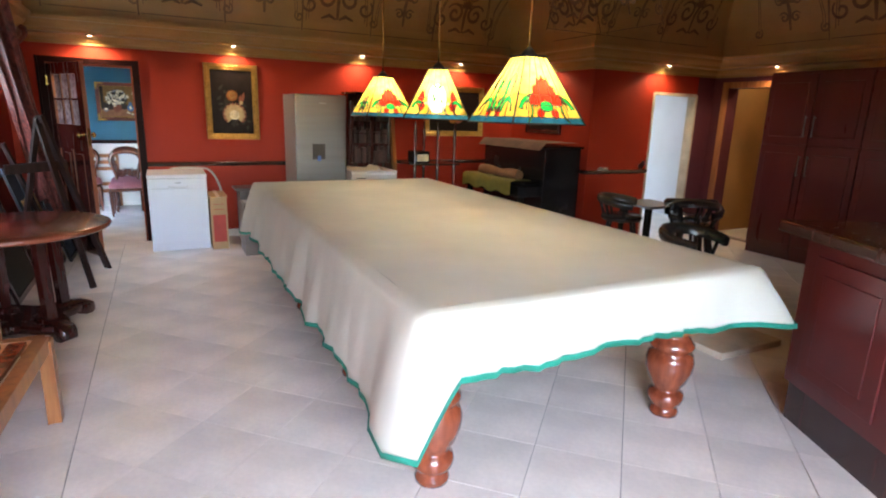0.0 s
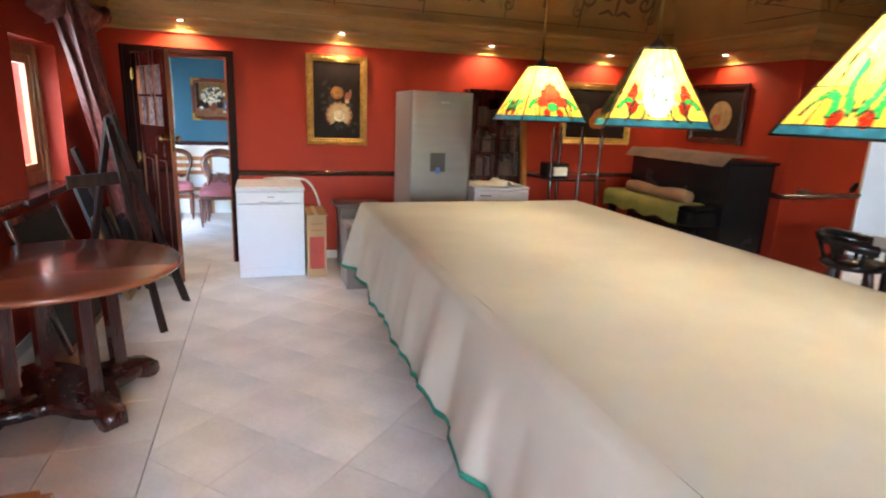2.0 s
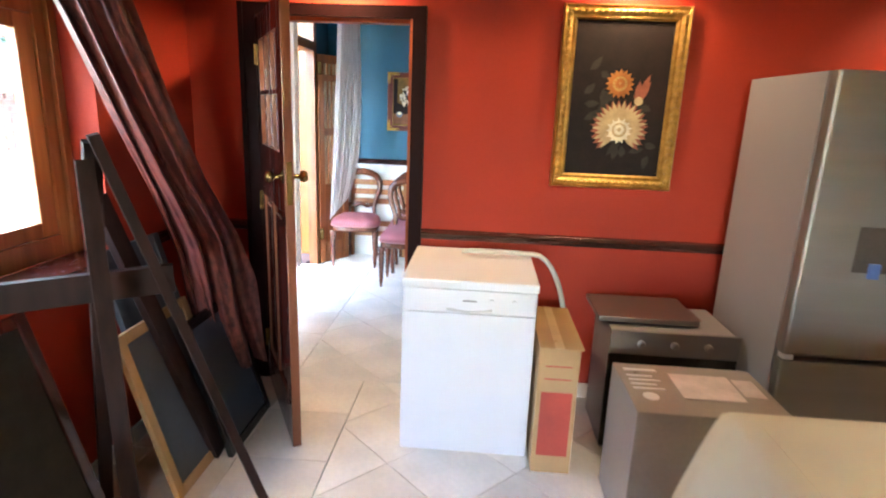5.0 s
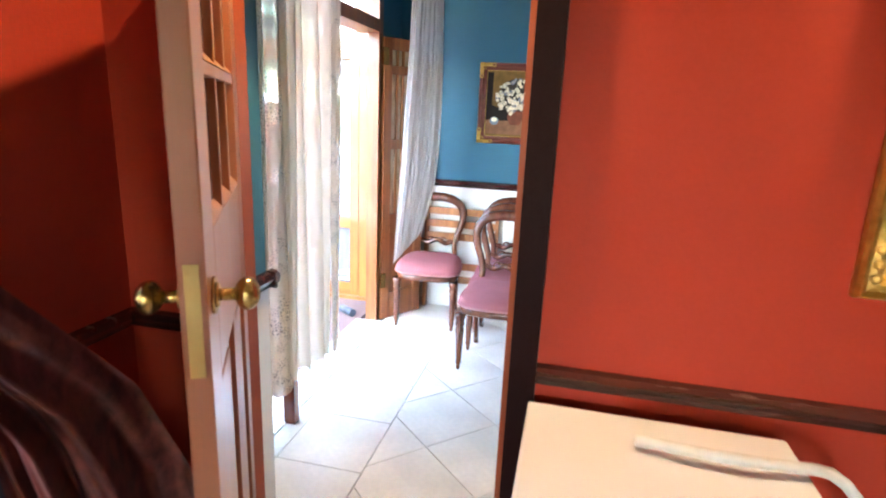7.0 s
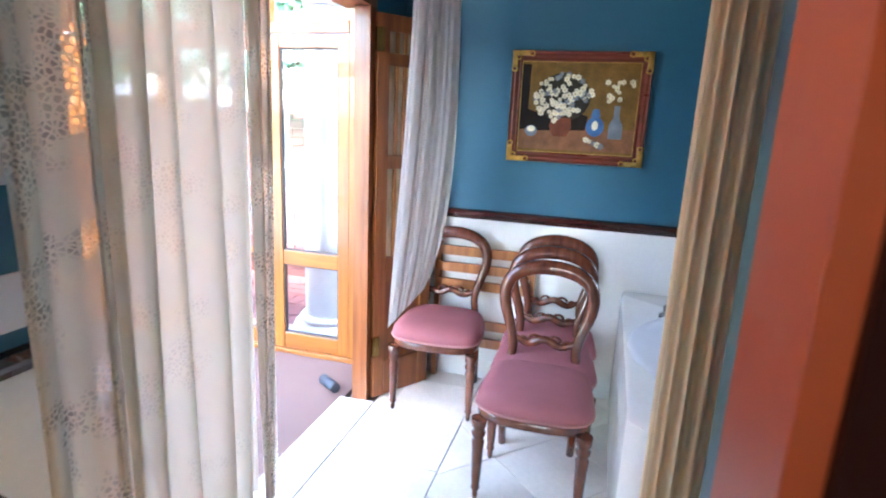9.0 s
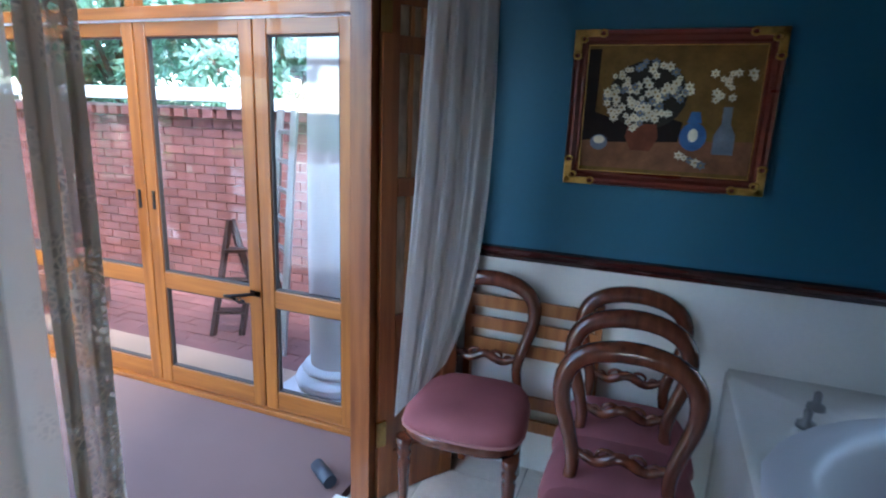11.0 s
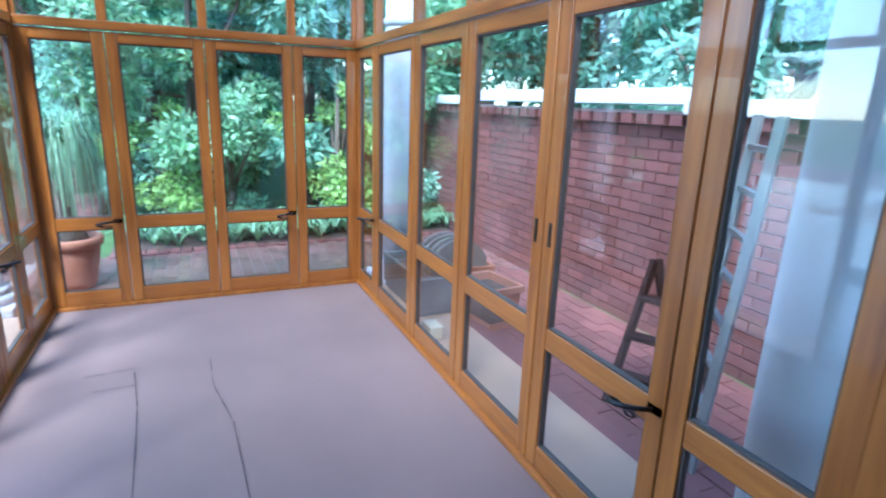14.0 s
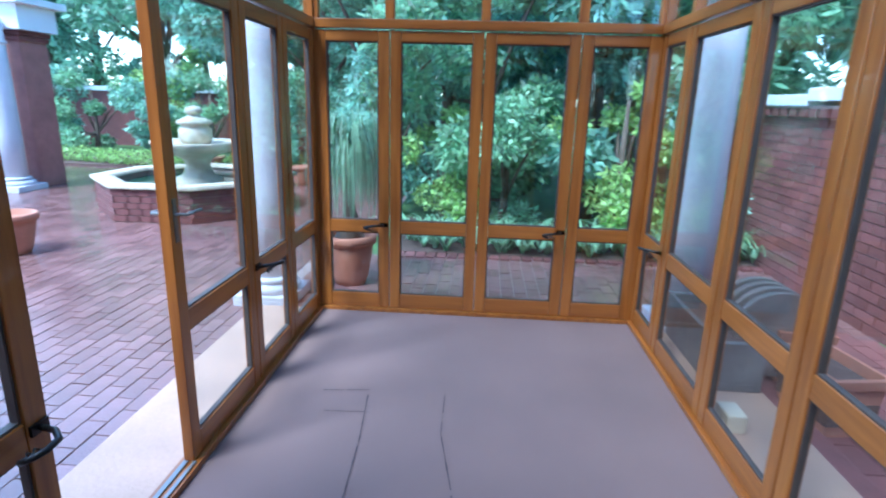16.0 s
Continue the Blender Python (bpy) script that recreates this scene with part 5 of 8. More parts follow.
paint = [("p_table", [(-0.30, 0.07), (0.30, 0.07), (0.30, 0.19), (-0.30, 0.17)])]
paint.append(("p_dark", [(-0.30, 0.17), (-0.26, 0.175), (-0.255, 0.51), (-0.30, 0.51)]))
paint.append(("p_dark", [(-0.26, 0.165), (0.05, 0.178), (0.06, 0.25), (0.0, 0.27), (-0.2, 0.26), (-0.26, 0.28)]))
paint.append(("p_leaf", disc(-0.075, 0.345, 0.125, 20, 1.12)))
paint.append(("p_copper", [(-0.13, 0.24), (-0.03, 0.24), (-0.02, 0.19), (-0.045, 0.14), (-0.115, 0.14), (-0.14, 0.19)]))
paint.append(("p_blue", disc(0.10, 0.20, 0.052, 16, 0.9)))
paint.append(("p_blue", [(0.075, 0.25), (0.125, 0.25), (0.115, 0.29), (0.085, 0.29)]))
paint.append(("p_white", disc(0.10, 0.205, 0.025, 10, 0.7)))
paint.append(("p_grey", [(0.17, 0.14), (0.24, 0.14), (0.24, 0.21), (0.22, 0.25), (0.22, 0.31), (0.19, 0.31), (0.19, 0.25), (0.17, 0.21)]))
paint.append(("p_grey", disc(-0.235, 0.165, 0.03, 12, 1.1)))
paint.append(("p_white", disc(-0.235, 0.175, 0.016, 10, 1.4)))
rp = random.Random(9)
fl = [(-0.075 + 0.15 * math.cos(a) * q, 0.34 + 0.125 * math.sin(a) * q) for a, q in [(rp.uniform(0, 6.28), rp.random() ** 0.5) for _ in range(105)]]
fl += [(0.205 + rp.uniform(-0.06, 0.07), 0.37 + rp.uniform(-0.05, 0.06)) for _ in range(14)] + [(0.06 + 0.02 * k, 0.13 - 0.008 * k) for k in range(5)]
for cx, cz in fl:
    r = rp.uniform(0.012, 0.02)
    paint.append(("p_grey" if rp.random() < 0.2 else "p_white", [(cx + r * (1 if k % 2 else 0.6) * math.cos(6.283 * k / 12), cz + r * (1 if k % 2 else 0.6) * math.sin(6.283 * k / 12)) for k in range(12)]))
    paint.append(("p_yellow", disc(cx, cz, r * 0.25, 6)))
M["redframe"] = wood("red_brown_picture_frame", (0.10, 0.018, 0.012), (0.17, 0.035, 0.02), 0.3, axis="X")
pic = picture("daisy_painting", "still life of white daisies in a red gilt-cornered frame", 0.715, 0.578, pose(-0.705, BY - 0.003, 1.337), 0.055, M["redframe"], M["p_gold"], paint)
for sx in (-1, 1):
    for z0, sz in ((0.0, 1), (0.578, -1)):
        bm = bmesh.new()
        for a, b in ((0.095, 0.028), (0.03, 0.085)):
            xa, xb = sx * 0.3565, sx * (0.3565 - a)
            za, zb = z0 + sz * 0.001, z0 + sz * b
            box(bm, min(xa, xb), -0.037, min(za, zb), max(xa, xb), -0.028, max(za, zb), bevel=0.004)
        for ex, ez in ((0.105, 0.016), (0.018, 0.095), (0.035, 0.035)):
            tube(bm, [(sx * (0.3575 - ex - 0.014 * math.cos(q)), -0.038, z0 + sz * (ez + 0.012 * math.sin(q))) for q in [k * 0.6 for k in range(11)]], 0.005, 6)
        part("gilt_corner", bm, M["gold"], pic, "gilt scrolled frame corner")
bm = boxes((-0.305, -0.011, 0.052, 0.305, -0.0085, 0.056), (-0.305, -0.011, 0.522, 0.305, -0.0085, 0.526), (-0.306, -0.011, 0.052, -0.301, -0.0085, 0.526), (0.301, -0.011, 0.052, 0.306, -0.0085, 0.526))
part("slip", bm, M["gold"], pic)
pt2 = [("p_pink", disc(0.05, 0.3, 0.12, 14)), ("p_orange", disc(-0.02, 0.26, 0.08, 12)), ("p_leaf", disc(-0.2, 0.35, 0.12, 12)), ("p_cream", disc(0.1, 0.36, 0.05, 10))]
picture("dark_painting", "dark old painting in a gilt frame above the whatnot", 0.95, 0.70, pose(3.65, Y0 - 0.003, 1.28), 0.075, M["gold"], M["p_dark"], pt2)
picture("portrait_frame", "dark old painting in a black and gilt frame above the piano", 0.8, 0.64, pose(EX - 0.003, 6.25, 1.36, 0, 0, -90), 0.07, M["mahogany"], M["p_dark"], [("p_sky", disc(0.05, 0.3, 0.16, 14)), ("p_pink", disc(0.0, 0.26, 0.06, 12))])


# the panelled door, standing open
leaf = tagged(new("door_1"), "red-brown panelled door with six lace-backed panes, standing open", "door", "", "structure")
leaf.matrix_basis = pose(DL + 0.02, Y0 - 0.02, 0.008, 0, 0, -61)
W, H, TH = 0.765, 1.975, 0.02
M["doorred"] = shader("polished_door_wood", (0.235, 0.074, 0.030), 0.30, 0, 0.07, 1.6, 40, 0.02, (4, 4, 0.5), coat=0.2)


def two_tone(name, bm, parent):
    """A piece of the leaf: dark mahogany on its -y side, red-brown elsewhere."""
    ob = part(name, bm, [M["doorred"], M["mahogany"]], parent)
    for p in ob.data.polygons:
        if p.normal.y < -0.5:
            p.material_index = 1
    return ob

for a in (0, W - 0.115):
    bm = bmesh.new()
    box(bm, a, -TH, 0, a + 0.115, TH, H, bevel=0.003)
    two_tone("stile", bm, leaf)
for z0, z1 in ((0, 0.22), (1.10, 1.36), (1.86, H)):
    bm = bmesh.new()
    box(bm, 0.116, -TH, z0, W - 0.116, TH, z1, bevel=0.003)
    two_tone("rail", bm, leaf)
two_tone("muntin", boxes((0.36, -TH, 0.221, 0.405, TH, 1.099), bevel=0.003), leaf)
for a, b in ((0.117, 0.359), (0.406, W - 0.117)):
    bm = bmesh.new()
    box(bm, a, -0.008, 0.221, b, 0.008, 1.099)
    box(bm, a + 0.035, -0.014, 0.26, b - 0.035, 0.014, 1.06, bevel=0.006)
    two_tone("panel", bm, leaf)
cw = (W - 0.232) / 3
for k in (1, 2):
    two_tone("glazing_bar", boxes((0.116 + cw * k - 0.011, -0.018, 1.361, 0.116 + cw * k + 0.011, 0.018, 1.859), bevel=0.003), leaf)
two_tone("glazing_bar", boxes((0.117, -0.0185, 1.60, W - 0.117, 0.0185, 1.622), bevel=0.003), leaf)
for k in range(3):
    for z0, z1 in ((1.361, 1.60), (1.622, 1.859)):
        p = part("pane", boxes((0.116 + cw * k + 0.011, -0.0025, z0, 0.116 + cw * (k + 1) - 0.011, 0.0025, z1)), M["lacepane"], leaf)
        # splayed bead that holds the pane; its paler wood colours in the yellow light
        bm = bmesh.new()
        xa, xb = 0.116 + cw * k + 0.0112, 0.116 + cw * (k + 1) - 0.0112
        lo, hi = [[bm.verts.new((x, y, z)) for y, z in ((0.003, z0 + 0.0005), (0.0195, z0 + 0.0005), (0.017, z0 + 0.006), (0.003, z0 + 0.020))] for x in (xa, xb)]
        bm.faces.new(lo)
        bm.faces.new(hi[::-1])
        for i in range(4):
            bm.faces.new((lo[i], hi[i], hi[(i + 1) % 4], lo[(i + 1) % 4]))
        bmesh.ops.recalc_face_normals(bm, faces=bm.faces)
        part("glazing_bead", bm, M["orangewood"], leaf)
bm = bmesh.new()
for s in (-1, 1):
    tube(bm, [(W - 0.06, s * 0.021, 1.262), (W - 0.06, s * 0.055, 1.262)], 0.010, 10)
    vs_ = bmesh.ops.create_uvsphere(bm, u_segments=28, v_segments=16, radius=0.027)["verts"]
    for v in vs_:
        v.co = Vector((W - 0.06 + v.co.x, s * 0.072 + v.co.y * 0.75, 1.262 + v.co.z))
    tube(bm, [(W - 0.06, s * 0.0203, 1.262), (W - 0.06, s * 0.025, 1.262)], 0.030, 24)
    tube(bm, [(W - 0.06, s * 0.025, 1.262), (W - 0.06, s * 0.030, 1.262)], 0.020, 20)
part("knob", bm, M["brass"], leaf, "round brass knobs on turned rosettes")
part("lock_plate", boxes((W + 0.0002, -0.011, 1.15, W + 0.002, 0.011, 1.33)), M["brass"], leaf)
for z in (0.2, 1.0, 1.75):
    part("hinge", boxes((-0.014, -0.03, z, -0.001, -0.018, z + 0.10)), M["brass"], leaf)

# tall heavy curtain, gathered aside
M["brocade"] = shader("dark_brocade", (0.165, 0.044, 0.034), 0.34, 0, 0.25, 34, 160, 0.12, (1, 1, 0.6), dark=(0.040, 0.009, 0.009), detail=5)
dull(M["brocade"], 0.45)
dr = thing("brocade_curtain", "heavy dark red-brown brocade curtain swept aside by the window", "curtain")
bm = bmesh.new()
def along(keys, v):
    """The value at v between keys, which fall in v."""
    for (v0, p0), (v1, p1) in zip(keys, keys[1:]):
        if v >= v1:
            return p0 + (p1 - p0) * (v0 - v) / (v0 - v1)
    return keys[-1][1]
rows_ = []
for k in range(111):
    s = k / 110
    z = 2.42 - 2.12 * s
    y_out = along(((2.5, 5.80), (2.15, 5.88), (1.83, 6.04), (1.52, 6.21), (1.28, 6.36), (1.0, 6.60), (0.75, 6.72), (0.2, 6.76)), z)
    y_in = along(((2.5, 5.66), (2.1, 5.80), (1.8, 5.98), (1.52, 6.13), (1.2, 6.32), (0.9, 6.46), (0.2, 6.55)), z)
    x_out, x_in = -1.26 + 0.12 * s, WX + 0.13 + 0.10 * s
    row = []
    for i in range(111):
        u = i / 110
        g = u + 0.10 * noise.noise(Vector((u * 2, s * 3, 7)))
        fold = 0.034 * math.sin(g * 17 + 2.2 * s) + 0.014 * math.sin(g * 39 - 4 * s) + 0.03 * noise.noise(Vector((u * 3 - s * 2, s * 4, 2))) + 0.010 * noise.noise(Vector((u * 12, s * 9, 4)))
        bulge = 0.06 * math.sin(math.pi * u)
        row.append((x_in + (x_out - x_in) * u + 0.7 * fold, y_in + (y_out - y_in) * u - bulge - 0.75 * fold, z - 0.06 * u * s + 0.02 * math.sin(9 * u) * s))
    rows_.append(row)
grid_skin(bm, rows_)
part("drape", bm, M["brocade"], dr)
bm = bmesh.new()
rows_ = [[(WX + 0.12 + 0.16 * math.sin(math.pi * k / 8) + 0.03 * math.sin(i * 1.1 + k), 5.4 + 1.55 * i / 30, 2.44 - 0.30 * k / 8 - 0.09 * math.sin(math.pi * i / 30 * 2) ** 2) for i in range(31)] for k in range(9)]
grid_skin(bm, rows_)
part("pelmet_swag", bm, M["brocade"], dr)
bm = bmesh.new()
tube(bm, [(WX + 0.10, 5.3, 2.45), (WX + 0.10, 6.98, 2.45)], 0.018, 10)
part("pole", bm, M["mahogany"], dr)

# easel and leaning frames by the window
M["darkwood"] = wood("dull_dark_timber", (0.016, 0.008, 0.007), (0.035, 0.016, 0.013), 0.6, coat=0.0)
dull(M["darkwood"], 0.15)
ea = thing("easel", "tall dark wooden easel standing folded by the window", "easel")
for p0, p1, w in (((-0.78, 5.89, 0), (-1.13, 5.60, 1.47), 0.075), ((-0.845, 5.21, 0), (-1.14, 5.57, 1.40), 0.045), ((-1.5, 5.95, 0), (-1.15, 5.62, 1.45), 0.045)):
    bm = bmesh.new()
    bar(bm, p0, p1, w, 0.03)
    part("leg", bm, M["darkwood"], ea)
bm = bmesh.new()
bar(bm, (-1.40, 5.46, 1.02), (-0.99, 5.70, 1.04), 0.03, 0.085)
part("crossbar", bm, M["darkwood"], ea)
pl = thing("leaning_plank", "broad dark plank leaning against the wall", "plank")
bm = bmesh.new()
bar(bm, (-1.2, 6.30, 0.0), (-1.52, 6.12, 1.2), 0.09, 0.03, up=(1, 0, 0.3))
part("board", bm, M["darkwood"], pl)


def leaning(name, label, y, w, h, x, mat, fmat, lean=14):
    t = thing(name, label, "picture frame", "pictures leaning on the wall")
    t.matrix_basis = pose(x, y, 0.0, 0, 0, 90) @ pose(0, 0, 0, -lean)
    bm = boxes((-w / 2, 0, 0, -w / 2 + 0.045, 0.025, h), (w / 2 - 0.045, 0, 0, w / 2, 0.025, h), (-w / 2 + 0.045, 0, 0, w / 2 - 0.045, 0.025, 0.045), (-w / 2 + 0.045, 0, h - 0.045, w / 2 - 0.045, 0.025, h), bevel=0.004)
    part("frame", bm, fmat, t)
    part("canvas", boxes((-w / 2 + 0.04, 0.008, 0.04, w / 2 - 0.04, 0.016, h - 0.04)), mat, t)


M["slate"] = shader("blue_grey_board", (0.06, 0.075, 0.10), 0.5, 0, 0.2, 3, 60, 0.05)
leaning("leaning_picture", "dark framed picture with a greenish canvas leaning below the window", 5.35, 0.85, 0.90, WX + 0.30, M["p_leaf"], M["mahogany"], 16)
leaning("leaning_picture", "blue-grey board leaning against the red wall", 6.35, 0.42, 1.0, WX + 0.32, M["slate"], M["slate"], 15)
leaning("leaning_picture", "pale-edged dark board leaning in the stack", 6.22, 0.5, 0.72, WX + 0.42, M["slate"], M["card"], 16)
leaning("leaning_picture", "black framed board leaning in front of the stack", 6.5, 0.46, 0.66, WX + 0.50, M["slate"], M["black"], 16)

# round pedestal table
M["tablewood"] = shader("polished_red_brown_top", (0.21, 0.055, 0.026), 0.24, 0, 0.06, 1.6, 50, 0.02, (0.7, 6, 6), coat=0.25)
rt = thing("round_table", "round polished red-brown table on four square columns and scrolled feet", "table", "", -1.16, 4.30, 0)
bm = bmesh.new()
lathe(bm, [(0.50, 0.715), (0.545, 0.718), (0.572, 0.728), (0.582, 0.742), (0.578, 0.754), (0.56, 0.76), (0.001, 0.7605)], 56)
part("tabletop", bm, M["tablewood"], rt)
for k in range(4):
    a = radians(40 + 90 * k)
    c, s = math.cos(a), math.sin(a)
    bm = bmesh.new()
    bar(bm, (0.26 * c, 0.26 * s, 0.12), (0.24 * c, 0.24 * s, 0.715), 0.064, 0.064, up=(c, s, 0))
    part("column", bm, M["mahogany"], rt)
    bm = bmesh.new()
    loft(bm, [[(r * c - w * s * q, r * s + w * c * q, z) for q, z in ((-1, z0), (1, z0), (1, z1), (-1, z1))] for r, w, z0, z1 in ((0.16, 0.045, 0.05, 0.12), (0.28, 0.05, 0.05, 0.125), (0.34, 0.05, 0.015, 0.12), (0.39, 0.055, 0.0, 0.11), (0.43, 0.055, 0.0, 0.10), (0.455, 0.05, 0.012, 0.08), (0.465, 0.045, 0.025, 0.055))])
    part("foot", bm, M["mahogany"], rt)
bm = bmesh.new()
ring = []
for k in range(48):
    a = radians(40) + 2 * math.pi * k / 48
    r = 0.22 + 0.17 * abs(math.cos(2 * (a - radians(40)))) ** 2.2
    ring.append((r * math.cos(a), r * math.sin(a)))
loft(bm, [[(x, y, z) for x, y in ring] for z in (0.05, 0.105)])
part("base_plate", bm, M["mahogany"], rt)

# slatted wooden bench end
be = thing("wooden_bench", "red-brown wooden bench with square legs and slatted seat", "bench")
for x, y, h in ((-0.80, 2.82, 0.44), (-0.86, 1.85, 0.44), (-1.36, 2.82, 0.8), (-1.42, 1.85, 0.8)):
    bm = bmesh.new()
    bar(bm, (x, y, 0), (x, y, h), 0.07, 0.06, up=(1, 0, 0))
    part("leg", bm, M["orangewood"], be)
for p0, p1 in (((-0.81, 2.82, 0.42), (-0.86, 1.85, 0.42)), ((-0.80, 2.82, 0.42), (-1.36, 2.82, 0.42)), ((-1.36, 2.82, 0.75), (-1.42, 1.85, 0.75))):
    bm = bmesh.new()
    bar(bm, p0, p1, 0.06, 0.075)
    part("rail", bm, M["orangewood"], be)
for k in range(5):
    bm = bmesh.new()
    bar(bm, (-0.90 - 0.1 * k, 2.79, 0.445), (-0.95 - 0.1 * k, 1.88, 0.445), 0.07, 0.02)
    part("slat", bm, M["redwood"], be)
bm = bmesh.new()
lathe(bm, [(0.036, 0.44), (0.036, 0.60), (0.026, 0.62), (0.04, 0.64), (0.042, 0.66), (0.03, 0.68), (0.004, 0.685)], 14, -1.0, 2.83)
part("finial_post", bm, M["orangewood"], be)

# bar counter, stools, cupboards
bc = thing("bar_counter", "dark mahogany bar counter with panelled front", "bar counter")
bc.matrix_basis = pose(2.765, 1.325, 0, 0, 0, -26)
part("plinth", boxes((0.02, -3.1, 0, 1.3, 0.0, 0.22)), M["mahogany"], bc)
part("front", boxes((0.0, -3.1, 0.22, 1.3, 0.02, 1.02)), M["cupred"], bc)
part("countertop", boxes((-0.09, -3.12, 1.02, 1.35, 0.16, 1.085), bevel=0.014), M["mahogany"], bc)
for k in range(4):
    bm = boxes((-0.012, -0.60 - 0.66 * k, 0.30, -0.001, -0.08 - 0.66 * k, 0.94), (-0.02, -0.52 - 0.66 * k, 0.38, -0.0121, -0.16 - 0.66 * k, 0.86), bevel=0.004)
    part("panel", bm, M["cupred"], bc)
part("drip_tray", boxes((0.3, -1.3, 1.0855, 0.9, -0.4, 1.09)), M["black"], bc)


def stool(x, y, rz, h=0.56):
    t = thing("bar_stool", "black low-backed tub stool on splayed legs", "stool", "stools by the bar", x, y, 0, rz)
    bm = bmesh.new()
    lathe(bm, [(0.17, h - 0.07), (0.21, h - 0.06), (0.225, h - 0.03), (0.21, h), (0.001, h + 0.006)], 24)
    part("seat", bm, M["black"], t)
    for a in (-1, 1):
        for b in (-1, 1):
            bm = bmesh.new()
            bar(bm, (a * 0.2, b * 0.19, 0), (a * 0.13, b * 0.12, h - 0.06), 0.036, 0.036)
            part("leg", bm, M["black"], t)
    bm = bmesh.new()
    arc = [radians(-118 + 236 * k / 20) for k in range(21)]
    rows_ = []
    for r0, z in ((0.235, h + 0.10), (0.275, h + 0.10), (0.285, h + 0.15), (0.265, h + 0.185), (0.235, h + 0.17), (0.235, h + 0.10)):
        rows_.append([(r0 * math.sin(q), r0 * math.cos(q), z + 0.04 * math.cos(q)) for q in arc])
    grid_skin(bm, rows_)
    part("back_rail", bm, M["black"], t)
    for q in (-100, -50, 0, 50, 100):
        bm = bmesh.new()
        c, n_ = math.sin(radians(q)), math.cos(radians(q))
        tube(bm, [(0.19 * c, 0.19 * n_, h - 0.03), (0.25 * c, 0.25 * n_, h + 0.12 + 0.04 * n_)], 0.016, 6)
        part("spindle", bm, M["black"], t)


stool(4.33, 4.25, 40)
stool(4.62, 3.55, -70)
stool(5.05, 3.95, 150)
stool(3.45, 2.55, 10)
sdt = thing("side_table", "small dark table with a pale top, standing among the stools", "table", "", 4.95, 4.45, 0)
bm = boxes((-0.26, -0.26, 0.60, 0.26, 0.26, 0.63), bevel=0.006)
part("tabletop", bm, M["steel_dark"], sdt)
for a in (-1, 1):
    for b in (-1, 1):
        bm = bmesh.new()
        bar(bm, (a * 0.21, b * 0.21, 0), (a * 0.21, b * 0.21, 0.60), 0.045, 0.045)
        part("leg", bm, M["black"], sdt)
ld = thing("low_platform", "pale grey low timber platform on the floor by the bar", "platform")
part("board", boxes((3.1, 1.95, 0.0, 3.75, 2.3, 0.05), bevel=0.008), M["stone"], ld)

for k in range(6):
    y1 = 4.15 - 0.56 * k
    cu = thing("tall_cupboard", "tall dark red panelled cupboard with steel bar handles", "cupboard", "wall of tall cupboards")
    part("carcass", boxes((6.42, y1 - 0.555, 0, FX - 0.001, y1, 2.185)), M["cupred"], cu)
    for z0, z1 in ((0.1, 1.35), (1.37, 2.15)):
        bm = boxes((6.398, y1 - 0.55, z0, 6.418, y1 - 0.005, z1), bevel=0.004)
        box(bm, 6.385, y1 - 0.48, z0 + 0.08, 6.3975, y1 - 0.075, z1 - 0.09, bevel=0.01)
        d = part("door", bm, M["cupred"], cu)
        bm = bmesh.new()
        yy = y1 - 0.51 if k % 2 == 0 else y1 - 0.045
        zz = z1 - 0.35 if z0 < 1 else z0 + 0.08
        tube(bm, [(6.36, yy, zz), (6.36, yy, zz + 0.24)], 0.007, 8)
        tube(bm, [(6.397, yy, zz + 0.02), (6.36, yy, zz + 0.02)], 0.005, 6)
        tube(bm, [(6.397, yy, zz + 0.22), (6.36, yy, zz + 0.22)], 0.005, 6)
        part("handle", bm, M["steel"], d)

# ---- bathroom things ----
M["chairwood"] = wood("polished_chair_mahogany", (0.07, 0.018, 0.010), (0.16, 0.045, 0.02), 0.22, coat=0.5)
M["mauve"] = shader("mauve_seat_fabric", (0.34, 0.11, 0.12), 0.8, 0, 0.12, 5, 260, 0.25)
M["braid"] = shader("mauve_braid", (0.45, 0.20, 0.19), 0.8, 0, 0.12, 20, 200, 0.2)


